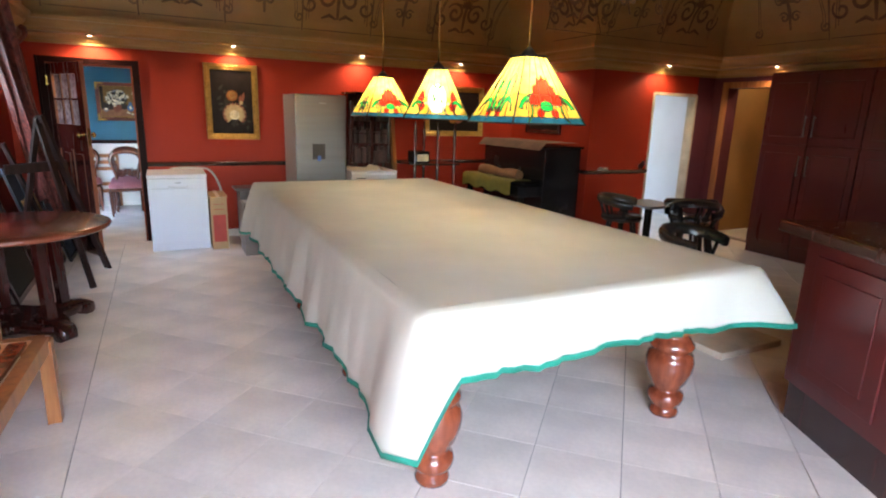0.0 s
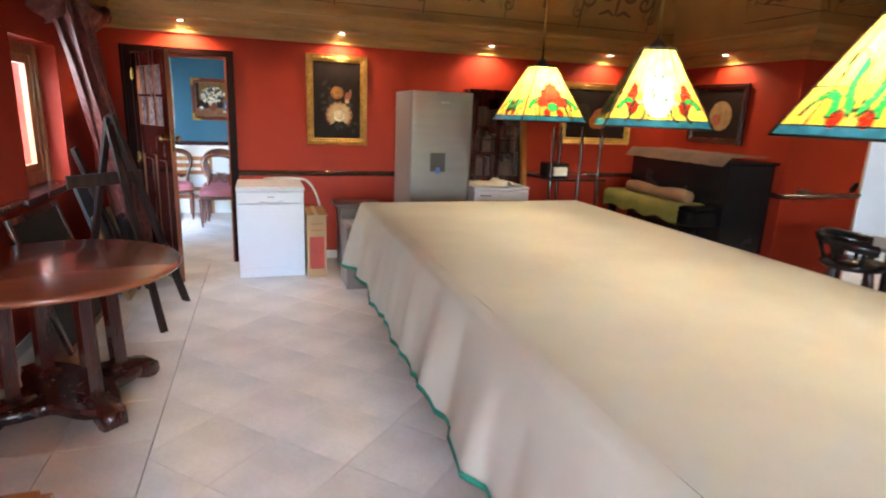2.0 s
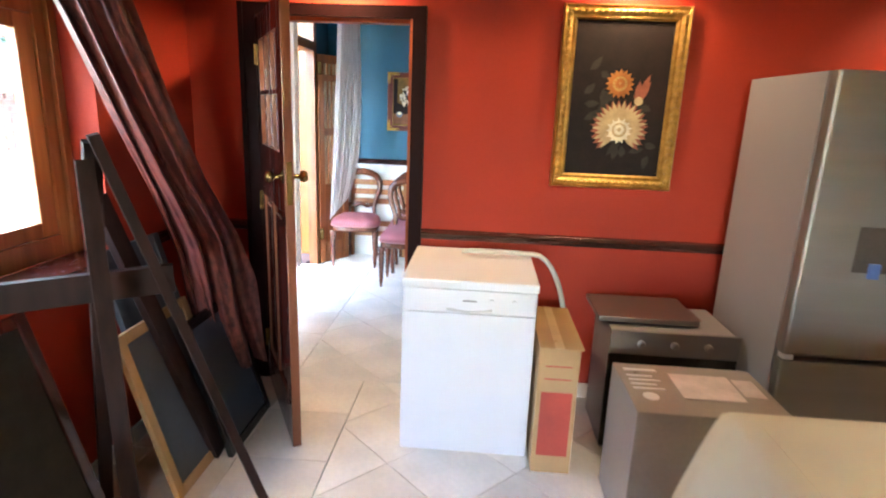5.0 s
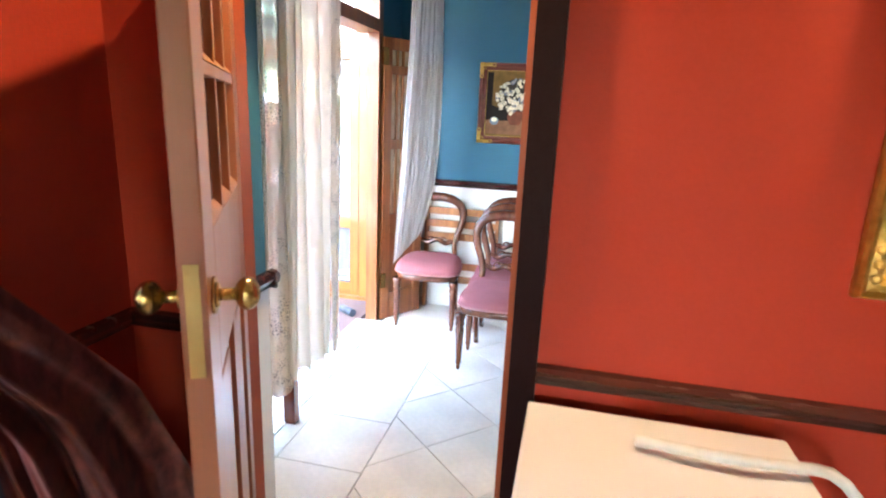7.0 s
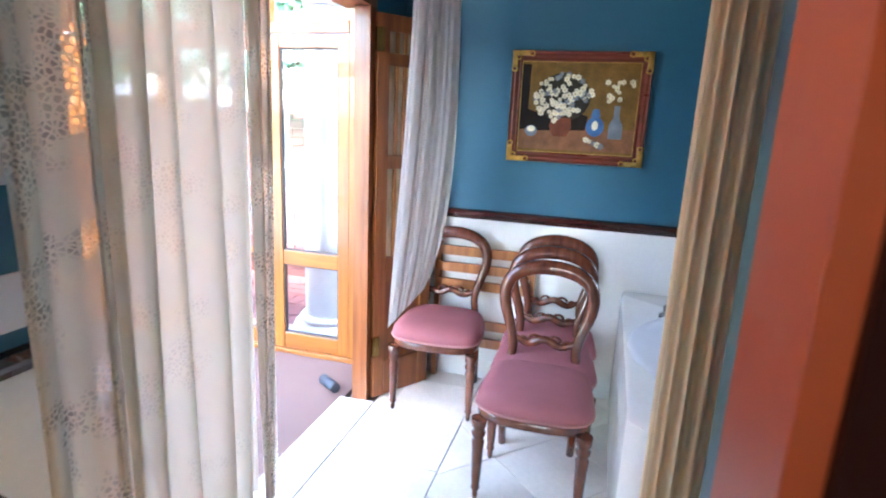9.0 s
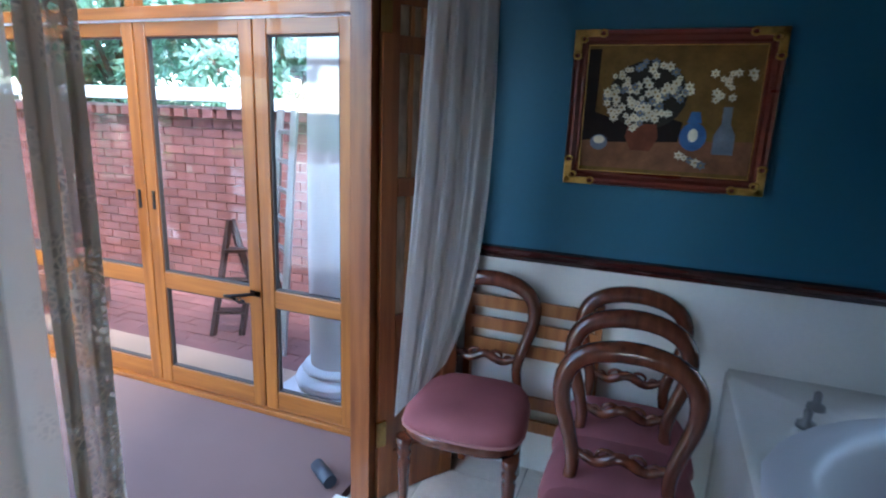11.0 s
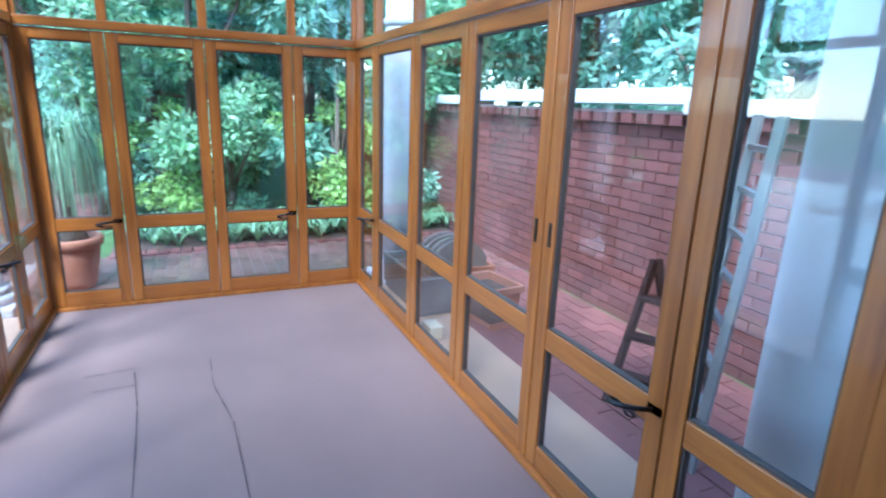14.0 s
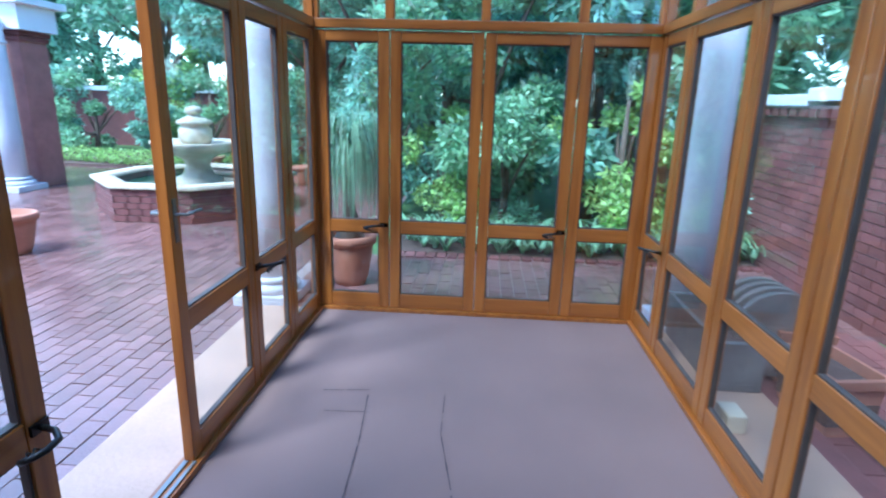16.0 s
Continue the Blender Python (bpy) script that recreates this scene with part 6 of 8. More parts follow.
def balloon_chair():
    """Seat centre at the origin, front towards -y."""
    t = thing("balloon_back_chair", "mahogany balloon-back dining chair with a mauve upholstered seat", "chair", "chairs stored in the bathroom")
    n = 40
    def seat_ring(k, z):
        out_ = []
        for i in range(n):
            a = 2 * math.pi * i / n
            c, s = math.cos(a), math.sin(a)
            p = 4.5
            r = (abs(c) ** p + abs(s) ** p) ** (-1 / p)
            x, y = r * c, r * s
            wx = 0.243 - 0.03 * (y * 0.5 + 0.5)
            yy = y * 0.215 - (0.02 * (1 - x * x) if y < 0 else 0)
            out_.append((x * wx * k, yy * k, z))
        return out_
    bm = bmesh.new()
    loft(bm, [seat_ring(1.0, 0.415), seat_ring(1.02, 0.43), seat_ring(1.0, 0.455), seat_ring(0.93, 0.478), seat_ring(0.75, 0.495), seat_ring(0.4, 0.503), seat_ring(0.05, 0.505)])
    st_ = part("seat", bm, M["mauve"], t, "mauve upholstered seat")
    bm = bmesh.new()
    tube(bm, seat_ring(1.02, 0.418) + seat_ring(1.02, 0.418)[:1], 0.006, 6)
    part("braid", bm, M["braid"], st_)
    bm = bmesh.new()
    loft(bm, [seat_ring(0.95, 0.365), seat_ring(0.99, 0.372), seat_ring(0.99, 0.414)])
    part("seat_rail", bm, M["chairwood"], t)
    for s in (-1, 1):
        bm = bmesh.new()
        lathe(bm, [(0.010, 0.0), (0.013, 0.02), (0.012, 0.035), (0.02, 0.05), (0.016, 0.065), (0.019, 0.09), (0.025, 0.24), (0.027, 0.27), (0.02, 0.28), (0.028, 0.295), (0.03, 0.31), (0.022, 0.322), (0.03, 0.335), (0.033, 0.372)], 14, s * 0.208, -0.195)
        part("front_leg", bm, M["chairwood"], t)
        bm = bmesh.new()
        tube(bm, [(s * 0.165, 0.25, 0), (s * 0.168, 0.215, 0.15), (s * 0.17, 0.195, 0.37)], 0.019, 8)
        part("back_leg", bm, M["chairwood"], t)
    half = [(-0.165, 0.40), (-0.150, 0.48), (-0.142, 0.56), (-0.160, 0.65), (-0.190, 0.75), (-0.197, 0.83), (-0.175, 0.90), (-0.12, 0.945), (-0.05, 0.965), (0.0, 0.968)]
    half = [(x, 0.40 + (z - 0.40) * 0.90) for x, z in half]
    ctrl = half + [(-x, z) for x, z in half[-2::-1]]
    pts = []
    for k in range(len(ctrl) - 1):
        p0, p1, p2, p3 = ctrl[max(k - 1, 0)], ctrl[k], ctrl[k + 1], ctrl[min(k + 2, len(ctrl) - 1)]
        for q in (0.0, 0.34, 0.67):
            c = [0.5 * (2 * p1[i] + (p2[i] - p0[i]) * q + (2 * p0[i] - 5 * p1[i] + 4 * p2[i] - p3[i]) * q * q + (3 * p1[i] - p0[i] - 3 * p2[i] + p3[i]) * q ** 3) for i in (0, 1)]
            pts.append((c[0], 0.195 + 0.13 * max(0, c[1] - 0.42), c[1]))
    pts.append((0.165, 0.195, 0.40))
    bm = bmesh.new()
    tube(bm, pts, lambda u: 0.020 + 0.015 * math.sin(math.pi * u) ** 2, 12)
    part("backrest", bm, M["chairwood"], t)
    bm = bmesh.new()
    tube(bm, [(-0.15 + 0.3 * k / 16, 0.222, 0.565 + 0.014 * math.cos(k / 16 * 12.56)) for k in range(17)], lambda u: 0.012 + 0.008 * math.sin(math.pi * u), 8)
    for s in (-1, 1):
        tube(bm, [(s * (0.045 + 0.028 * math.cos(q)), 0.222, 0.575 + 0.022 * math.sin(q)) for q in [k * 0.55 for k in range(12)]], 0.007, 6)
        tube(bm, [(s * (0.10 + 0.018 * math.cos(q)), 0.222, 0.565 + 0.016 * math.sin(q)) for q in [k * 0.55 for k in range(12)]], 0.006, 6)
    part("carved_splat", bm, M["chairwood"], t, "carved scrolled back rail")
    return t


first = balloon_chair()
first.matrix_basis = pose(-1.305, 9.61, 0, 0, 0, 3)
for x, y, rz in ((-0.709, 9.04, 1), (-0.712, 9.35, 3), (-0.72, 9.65, 2)):
    copy_thing(first, pose(x, y, 0, 0, 0, rz))

rk = thing("slatted_rack", "pale wooden slatted rack standing behind the chairs", "rack")
for x in (-1.42, -0.86):
    bm = bmesh.new()
    bar(bm, (x, 9.90, 0), (x, 9.915, 0.84), 0.045, 0.03, up=(1, 0, 0))
    part("upright", bm, M["orangewood"], rk)
for z in (0.25, 0.36, 0.60, 0.70, 0.80):
    bm = bmesh.new()
    bar(bm, (-1.42, 9.888, z), (-0.86, 9.888, z), 0.018, 0.055)
    part("slat", bm, M["orangewood"], rk)

# corner bath on its tiled platform
PL = [(-0.37, BY - 0.016), (-0.38, 8.53), (0.22, 7.95), (2.19, 7.95), (2.19, BY - 0.016)]
cx_, cy_ = 0.62, 9.12
bt = thing("corner_bath", "white acrylic bath sunk in a white tiled platform", "bath")
bm = bmesh.new()
n = 40
def poly_at(a):
    """Where the ray from the tub's centre leaves the platform."""
    d = Vector((math.cos(a), math.sin(a)))
    best = 9.0
    for (x0, y0), (x1, y1) in zip(PL, PL[1:] + PL[:1]):
        ex, ey = x1 - x0, y1 - y0
        den = d.x * ey - d.y * ex
        if abs(den) > 1e-6:
            s = ((x0 - cx_) * ey - (y0 - cy_) * ex) / den
            u = ((x0 - cx_) * d.y - (y0 - cy_) * d.x) / den
            if s > 0 and -1e-6 <= u <= 1 + 1e-6:
                best = min(best, s)
    return best
angs = sorted([2 * math.pi * k / n for k in range(n)] + [math.atan2(y - cy_, x - cx_) % (2 * math.pi) for x, y in PL])
def tub(a, k, z):
    rx, ry = 0.86 * k, 0.60 * k
    r = 1 / math.sqrt((math.cos(a) / rx) ** 2 + (math.sin(a) / ry) ** 2)
    return (cx_ + r * math.cos(a), cy_ + r * math.sin(a), z)
edge = [(cx_ + poly_at(a) * math.cos(a), cy_ + poly_at(a) * math.sin(a)) for a in angs]
part("platform", (lambda b: (loft(b, [[(x, y, 0.0) for x, y in edge], [(x, y, 0.64) for x, y in edge]], caps=False), b)[1])(bmesh.new()), M["white_tile"], bt)
bm = bmesh.new()
loft(bm, [[(x, y, 0.64) for x, y in edge], [(x - 0.012 * math.cos(a), y - 0.012 * math.sin(a), 0.664) for (x, y), a in zip(edge, angs)], [tub(a, 1.14, 0.664) for a in angs]], caps=False)
part("tiled_rim", bm, M["white_tile"], bt)
bm = bmesh.new()
loft(bm, [[tub(a, 1.15, 0.666) for a in angs], [tub(a, 1.13, 0.688) for a in angs], [tub(a, 1.02, 0.69) for a in angs], [tub(a, 0.97, 0.66) for a in angs], [tub(a, 0.86, 0.42) for a in angs], [tub(a, 0.74, 0.26) for a in angs], [tub(a, 0.5, 0.22) for a in angs], [tub(a, 0.02, 0.215) for a in angs]], caps=False)
part("tub", bm, M["white"], bt, "glossy white tub")
for x, y in ((-0.18, 9.55), (-0.12, 9.7)):
    bm = bmesh.new()
    lathe(bm, [(0.03, 0.664), (0.028, 0.68), (0.012, 0.69), (0.014, 0.72), (0.004, 0.73)], 14, x, y)
    part("tap", bm, M["steel"], bt)

# fluted column
fc = thing("fluted_column", "cream fluted plaster column beside the bath", "column", "", -0.245, 8.13, 0)
bm = bmesh.new()
nf = 20
def flute_ring(r, z):
    out_ = []
    for i in range(nf * 6):
        a = 2 * math.pi * i / (nf * 6)
        q = (i % 6) / 6
        out_.append(((r - 0.014 * math.sin(math.pi * q) ** 0.7) * math.cos(a), (r - 0.014 * math.sin(math.pi * q) ** 0.7) * math.sin(a), z))
    return out_
loft(bm, [flute_ring(0.122, 0.2), flute_ring(0.122, 1.2), flute_ring(0.115, 2.62)])
M["colcream"] = shader("cream_column_paint", (0.88, 0.72, 0.47), 0.5, 0, 0.08, 3, 60, 0.08)
part("shaft", bm, M["colcream"], fc)
bm = bmesh.new()
lathe(bm, [(0.17, 0.0), (0.17, 0.07), (0.155, 0.08), (0.165, 0.11), (0.155, 0.14), (0.135, 0.15), (0.14, 0.18), (0.124, 0.2)], 32)
part("base", bm, M["colcream"], fc)
bm = bmesh.new()
lathe(bm, [(0.116, 2.62), (0.14, 2.66), (0.13, 2.70), (0.16, 2.75), (0.18, 2.80), (0.18, 2.899)], 32)
part("capital", bm, M["colcream"], fc)


# lace curtains
def lace(name, color, holes=0.5, scale=60.0, sheer=0.25):
    m = bpy.data.materials.new(name)
    m.use_nodes = True
    n_, l = m.node_tree.nodes, m.node_tree.links
    for x in list(n_):
        n_.remove(x)
    o = n_.new("ShaderNodeOutputMaterial")
    df, tl, tp, m1, m2 = n_.new("ShaderNodeBsdfDiffuse"), n_.new("ShaderNodeBsdfTranslucent"), n_.new("ShaderNodeBsdfTransparent"), n_.new("ShaderNodeMixShader"), n_.new("ShaderNodeMixShader")
    df.inputs[0].default_value = tl.inputs[0].default_value = (*color, 1)
    m1.inputs[0].default_value = 0.6
    l.new(df.outputs[0], m1.inputs[1])
    l.new(tl.outputs[0], m1.inputs[2])
    co = n_.new("ShaderNodeTexCoord")
    vo, ns = n_.new("ShaderNodeTexVoronoi"), n_.new("ShaderNodeTexNoise")
    vo.feature = "DISTANCE_TO_EDGE"
    vo.inputs["Scale"].default_value, ns.inputs["Scale"].default_value = scale, 9
    l.new(co.outputs["Object"], vo.inputs["Vector"])
    l.new(co.outputs["Object"], ns.inputs["Vector"])
    r1, r2, mu, ad = n_.new("ShaderNodeMapRange"), n_.new("ShaderNodeMapRange"), n_.new("ShaderNodeMath"), n_.new("ShaderNodeMath")
    r1.inputs[1].default_value, r1.inputs[2].default_value = 0.08, 0.2
    r2.inputs[1].default_value, r2.inputs[2].default_value, r2.inputs[4].default_value = 0.5, 0.62, holes
    l.new(vo.outputs["Distance"], r1.inputs[0])
    l.new(ns.outputs[0], r2.inputs[0])
    mu.operation, ad.operation = "MULTIPLY", "ADD"
    l.new(r1.outputs[0], mu.inputs[0])
    l.new(r2.outputs[0], mu.inputs[1])
    l.new(mu.outputs[0], ad.inputs[0])
    ad.inputs[1].default_value = sheer
    ad.use_clamp = True
    l.new(ad.outputs[0], m2.inputs[0])
    l.new(m1.outputs[0], m2.inputs[1])
    l.new(tp.outputs[0], m2.inputs[2])
    l.new(m2.outputs[0], o.inputs[0])
    return m


M["net"] = lace("sheer_net", (0.83, 0.76, 0.645), 0.14, 110, 0.06)
M["lace"] = lace("open_lace", (0.80, 0.72, 0.62), 0.55, 85, 0.06)
nc = thing("net_curtain", "long cream net curtain with a lace border, hung across the doorway", "curtain")
def hang(bm, y0, y1, x, z0, z1, folds, depth, top=1.0):
    rows_ = []
    for k in range(25):
        s = k / 24
        row = []
        for i in range(int(folds * 10) + 1):
            u = i / int(folds * 10)
            row.append((x + depth * math.sin(u * folds * 6.283) * (0.6 + 0.4 * s) + 0.02 * math.sin(u * 9 + s * 2), y0 + (y1 - y0) * u + 0.015 * math.sin(u * 31 + 2 * s), z1 + (z0 - z1) * s + 0.012 * math.sin(u * 21) * s))
        rows_.append(row)
    grid_skin(bm, rows_)
bm = bmesh.new()
hang(bm, 7.62, 8.10, -1.425, 0.40, 2.48, 5, 0.026)
part("net", bm, M["net"], nc)
bm = bmesh.new()
hang(bm, 7.44, 7.67, -1.412, 0.42, 2.48, 2, 0.026)
part("lace_border", bm, M["lace"], nc)
bm = bmesh.new()
hang(bm, 8.10, 8.17, -1.42, 0.37, 2.48, 1.2, 0.02)
part("lace_edge", bm, M["lace"], nc)
n2 = thing("tied_net_curtain", "white net curtain drawn aside, its hem lying on a chair seat", "curtain")
bm = bmesh.new()
rows_ = []
for k in range(25):
    s = k / 24
    z = 2.48 - 1.97 * s
    row = []
    for i in range(41):
        u = i / 40
        ya = 9.36 - 0.02 * s - (0.05 * max(0, s - 0.6))
        xa, xb = -1.42 - 0.09 * s, -1.26 + 0.03 * math.sin(s * 3) - 0.10 * s ** 6
        row.append((xa + (xb - xa) * u, ya + 0.12 * u + 0.022 * math.sin(u * 21 + 2 * s) + 0.014 * math.sin(u * 47 + 5 * s), z + (0.20 * (u - 0.1) * s * s)))
    rows_.append(row)
grid_skin(bm, rows_)
M["plain_net"] = lace("plain_white_net", (0.74, 0.72, 0.70), 0.0, 110, 0.05)
part("net", bm, M["plain_net"], n2)
rod = thing("curtain_rod", "thin brass curtain rod over the doorway", "curtain rod")
bm = bmesh.new()
tube(bm, [(-1.42, 7.40, 2.49), (-1.42, 9.75, 2.49)], 0.011, 10)
part("rod", bm, M["brass"], rod)
part("bracket", boxes((BX + 0.001, 7.5, 2.47, -1.41, 7.52, 2.50), (BX + 0.001, 9.72, 2.47, -1.41, 9.74, 2.50)), M["brass"], rod)
wl = thing("low_stand", "low wooden stand with a shaped apron under the net curtain", "stand")
part("apron", boxes((-1.62, 7.56, 0.30, -1.56, 8.02, 0.43), bevel=0.01), M["redwood"], wl)
for y in (7.58, 8.0):
    part("leg", boxes((-1.63, y - 0.025, 0, -1.57, y + 0.025, 0.45), bevel=0.004), M["redwood"], wl)

M["dimpane"] = shader("dull_lace_backed_glass", (0.50, 0.38, 0.27), 0.2, 0, 0.3, 25, 90, 0.1, (1, 1, 0.3))
# glazed leaf folded open beside the doorway
lf = tagged(new("door_2"), "pine glazed door leaf folded open into the bathroom", "door", "", "structure")
lf.matrix_basis = pose(BX + 0.02, 9.47, 0.008, 0, 0, 56)
W2, H2 = 0.38, 2.02
for a, wd in ((0, 0.07), (W2 - 0.07, 0.07)):
    part("stile", boxes((a, -0.022, 0, a + wd, 0.022, H2), bevel=0.003), M["doorpine"], lf)
for z0, z1 in ((0, 0.2), (0.66, 0.80), (1.27, 1.34), (1.78, 1.84), (1.94, H2)):
    part("rail", boxes((0.071, -0.021, z0, W2 - 0.071, 0.021, z1), bevel=0.003), M["doorpine"], lf)
for x in (0.115, 0.165, 0.225):
    part("glazing_bar", boxes((x, -0.016, 0.80, x + 0.016, 0.016, 1.94)), M["orangewood"], lf)
part("panel", boxes((0.071, -0.008, 0.2, W2 - 0.071, 0.008, 0.66)), M["doorpine"], lf)
for z0, z1 in ((0.80, 1.27), (1.34, 1.78), (1.84, 1.94)):
    part("pane", boxes((0.071, -0.003, z0, W2 - 0.071, 0.003, z1)), M["dimpane"], lf)
for z in (0.25, 1.84):
    part("hinge", boxes((-0.016, -0.034, z, 0.03, -0.0225, z + 0.11)), M["brass"], lf, "brass butt hinge")
sw = thing("light_switch", "white double light switch plate on the blue wall", "switch")
part("plate", boxes((BX + 0.0005, 7.60, 1.38, BX + 0.009, 7.675, 1.50), bevel=0.002), M["white"], sw)
for z in (1.42, 1.455):
    part("rocker", boxes((BX + 0.0092, 7.625, z, BX + 0.013, 7.65, z + 0.022), bevel=0.001), M["white"], sw)
sk = thing("wall_socket", "white socket plate on the blue wall below the switch", "socket")
part("plate", boxes((BX + 0.0005, 7.60, 1.08, BX + 0.009, 7.68, 1.20), bevel=0.002), M["white"], sk)
tb = thing("plastic_pipe", "short grey-blue plastic pipe lying on the carpet", "pipe")
bm = bmesh.new()
tube(bm, [(-1.98, 9.52, 0.035), (-1.86, 9.44, 0.035)], 0.03, 12)
part("pipe", bm, M["slate"], tb)

# ---- outdoors ----
def leaf_mat(name, color):
    m = bpy.data.materials.new(name)
    m.use_nodes = True
    n_, l = m.node_tree.nodes, m.node_tree.links
    b = n_["Principled BSDF"]
    g, r, hs = n_.new("ShaderNodeNewGeometry"), n_.new("ShaderNodeMapRange"), n_.new("ShaderNodeHueSaturation")
    r.inputs[3].default_value, r.inputs[4].default_value = 0.45, 1.7
    l.new(g.outputs["Random Per Island"], r.inputs[0])
    l.new(r.outputs[0], hs.inputs["Value"])
    hs.inputs["Color"].default_value = (*color, 1)
    l.new(hs.outputs[0], b.inputs["Base Color"])
    b.inputs["Roughness"].default_value = 0.4
    tl, mx, o = n_.new("ShaderNodeBsdfTranslucent"), n_.new("ShaderNodeMixShader"), n_["Material Output"]
    l.new(hs.outputs[0], tl.inputs[0])
    mx.inputs[0].default_value = 0.4
    l.new(b.outputs[0], mx.inputs[1])
    l.new(tl.outputs[0], mx.inputs[2])
    l.new(mx.outputs[0], o.inputs[0])
    return m


M["leaf_a"] = leaf_mat("mid_green_leaves", (0.29, 0.44, 0.25))
M["leaf_b"] = leaf_mat("dark_green_leaves", (0.24, 0.38, 0.25))
M["leaf_c"] = leaf_mat("yellow_green_leaves", (0.36, 0.50, 0.16))
M["leaf_d"] = leaf_mat("blue_green_leaves", (0.29, 0.45, 0.33))
M["palmleaf"] = leaf_mat("silver_green_palm_leaves", (0.32, 0.46, 0.30))
M["slatestone"] = shader("dark_weathered_stone", (0.16, 0.15, 0.14), 0.85, 0, 0.25, 5, 60, 0.3)
M["bark"] = shader("grey_brown_bark", (0.12, 0.085, 0.06), 0.9, 0, 0.3, 9, 60, 0.6, (1, 1, 0.3))


def leaves(name, centers, per, spread, size, seed):
    """Many small folded leaves gathered round the centres."""
    r = np.random.RandomState(seed)
    c = np.repeat(np.array(centers, float), per, axis=0)
    d = r.normal(size=c.shape)
    d /= np.linalg.norm(d, axis=1)[:, None]
    rad = r.uniform(0.35, 1.0, (len(c), 1)) ** 0.5
    sp = np.repeat(np.resize(np.array(spread, float), (len(centers), 3)), per, axis=0)
    p = c + d * rad * sp
    a = r.normal(size=c.shape) + d * 0.5 - np.array([0, 0, 0.5])
    a /= np.linalg.norm(a, axis=1)[:, None]
    b = np.cross(a, r.normal(size=c.shape) + 0.8 * d)
    b /= np.linalg.norm(b, axis=1)[:, None] + 1e-9
    s = size * r.uniform(0.6, 1.4, (len(c), 1))
    v = np.stack([p, p + a * s * 0.55 + b * s * 0.22, p + a * s * 1.15, p + a * s * 0.55 - b * s * 0.22], 1).reshape(-1, 3)
    me = bpy.data.meshes.new(name)
    me.from_pydata(v.tolist(), [], np.arange(len(v)).reshape(-1, 4).tolist())
    return me


def tree(x, y, h, w, seed, mat, label="leafy garden tree with a dense uneven crown", n=16, per=420, size=0.11, low=0.15, category="tree"):
    t = thing("tree" if category == "tree" else "shrub", label, category, "trees round the courtyard" if category == "tree" else "shrubs in the beds", x, y, -0.12)
    r = random.Random(seed)
    cs, sp = [], []
    for k in range(n):
        a, q = r.uniform(0, 6.283), r.random() ** 0.6
        z = h * (low + (0.92 - low) * r.random())
        f = w * (0.5 + 0.5 * math.sin(math.pi * min(1.0, max(0.12, z / h))))
        cs.append((q * f * math.cos(a), q * f * math.sin(a), z))
        k_ = r.uniform(0.22, 0.42) * w
        sp.append((k_, k_, k_ * 0.75))
    bm = bmesh.new()
    tube(bm, [(0, 0, 0), (0.05 * w, 0.02, h * 0.3), (0.0, 0.06 * w, h * 0.75)], lambda u: 0.045 * h ** 0.7 * (1 - 0.75 * u), 8)
    tr_ = part("trunk", bm, M["bark"], t)
    for c in cs[:6]:
        bm = bmesh.new()
        tube(bm, [(0.03 * w, 0.02, h * 0.25), (c[0] * 0.5, c[1] * 0.5, (h * 0.25 + c[2]) * 0.52), c], lambda u: 0.02 * h ** 0.6 * (1 - 0.8 * u), 6)
        part("limb", bm, M["bark"], tr_)
    me = leaves("crown", cs, per, sp, size, seed)
    me.materials.append(mat)
    ob = new("crown", me)
    ob.parent = t
    return t


trees = [tree(-10.2, 8.6, 4.6, 1.5, 1, M["leaf_a"], size=0.13, per=640, n=20), tree(-10.6, 10.3, 5.6, 1.7, 2, M["leaf_d"], size=0.135, per=640, n=20), tree(-12.5, 6.9, 6.2, 2.0, 3, M["leaf_b"], size=0.14, per=640, n=20)]
for k, (x, y, rz, s, src) in enumerate(((-10.0, 11.8, 40, 1.1, 0), (-12.6, 9.4, 80, 1.1, 1), (-13.6, 11.9, 10, 1.2, 2), (-9.6, 13.6, 200, 1.15, 1), (-15.4, 7.8, 120, 1.25, 1), (-16.5, 4.6, 60, 1.2, 2), (-18.0, 1.8, 190, 1.35, 1), (-20.5, -1.6, 250, 1.5, 2), (-19.5, -5.0, 20, 1.5, 1), (-23.0, 3.0, 70, 1.6, 2), (-6.5, 16.2, 140, 1.3, 1), (-3.2, 17.5, 300, 1.3, 2), (0.6, 17.0, 10, 1.2, 1), (-26, -8, 90, 1.8, 2), (-14.5, 14.5, 150, 1.4, 2), (-24, 8, 33, 1.7, 1), (-20, 11, 99, 1.6, 2), (4.5, 16.5, 44, 1.3, 2), (-8.2, 13.9, 75, 0.95, 2), (-5.6, 13.8, 20, 0.85, 1), (-3.6, 14.2, 160, 0.95, 0), (-1.6, 13.7, 250, 0.85, 1), (0.2, 14.3, 310, 0.9, 2), (-30, 14, 20, 2.3, 1), (-32, 8, 120, 2.4, 2), (-31, 2, 210, 2.3, 0), (-30, -5, 300, 2.3, 1), (-29, -12, 60, 2.4, 2), (-24, 17, 170, 2.2, 0), (-17, 20, 250, 2.0, 2), (-18, 7.2, 140, 1.5, 0), (-17.5, 10.2, 15, 1.5, 1), (-10, 20, 75, 1.9, 1))):
    c = copy_thing(trees[src], pose(x, y, -0.12, 0, 0, rz))
    c.scale = (s, s, s)
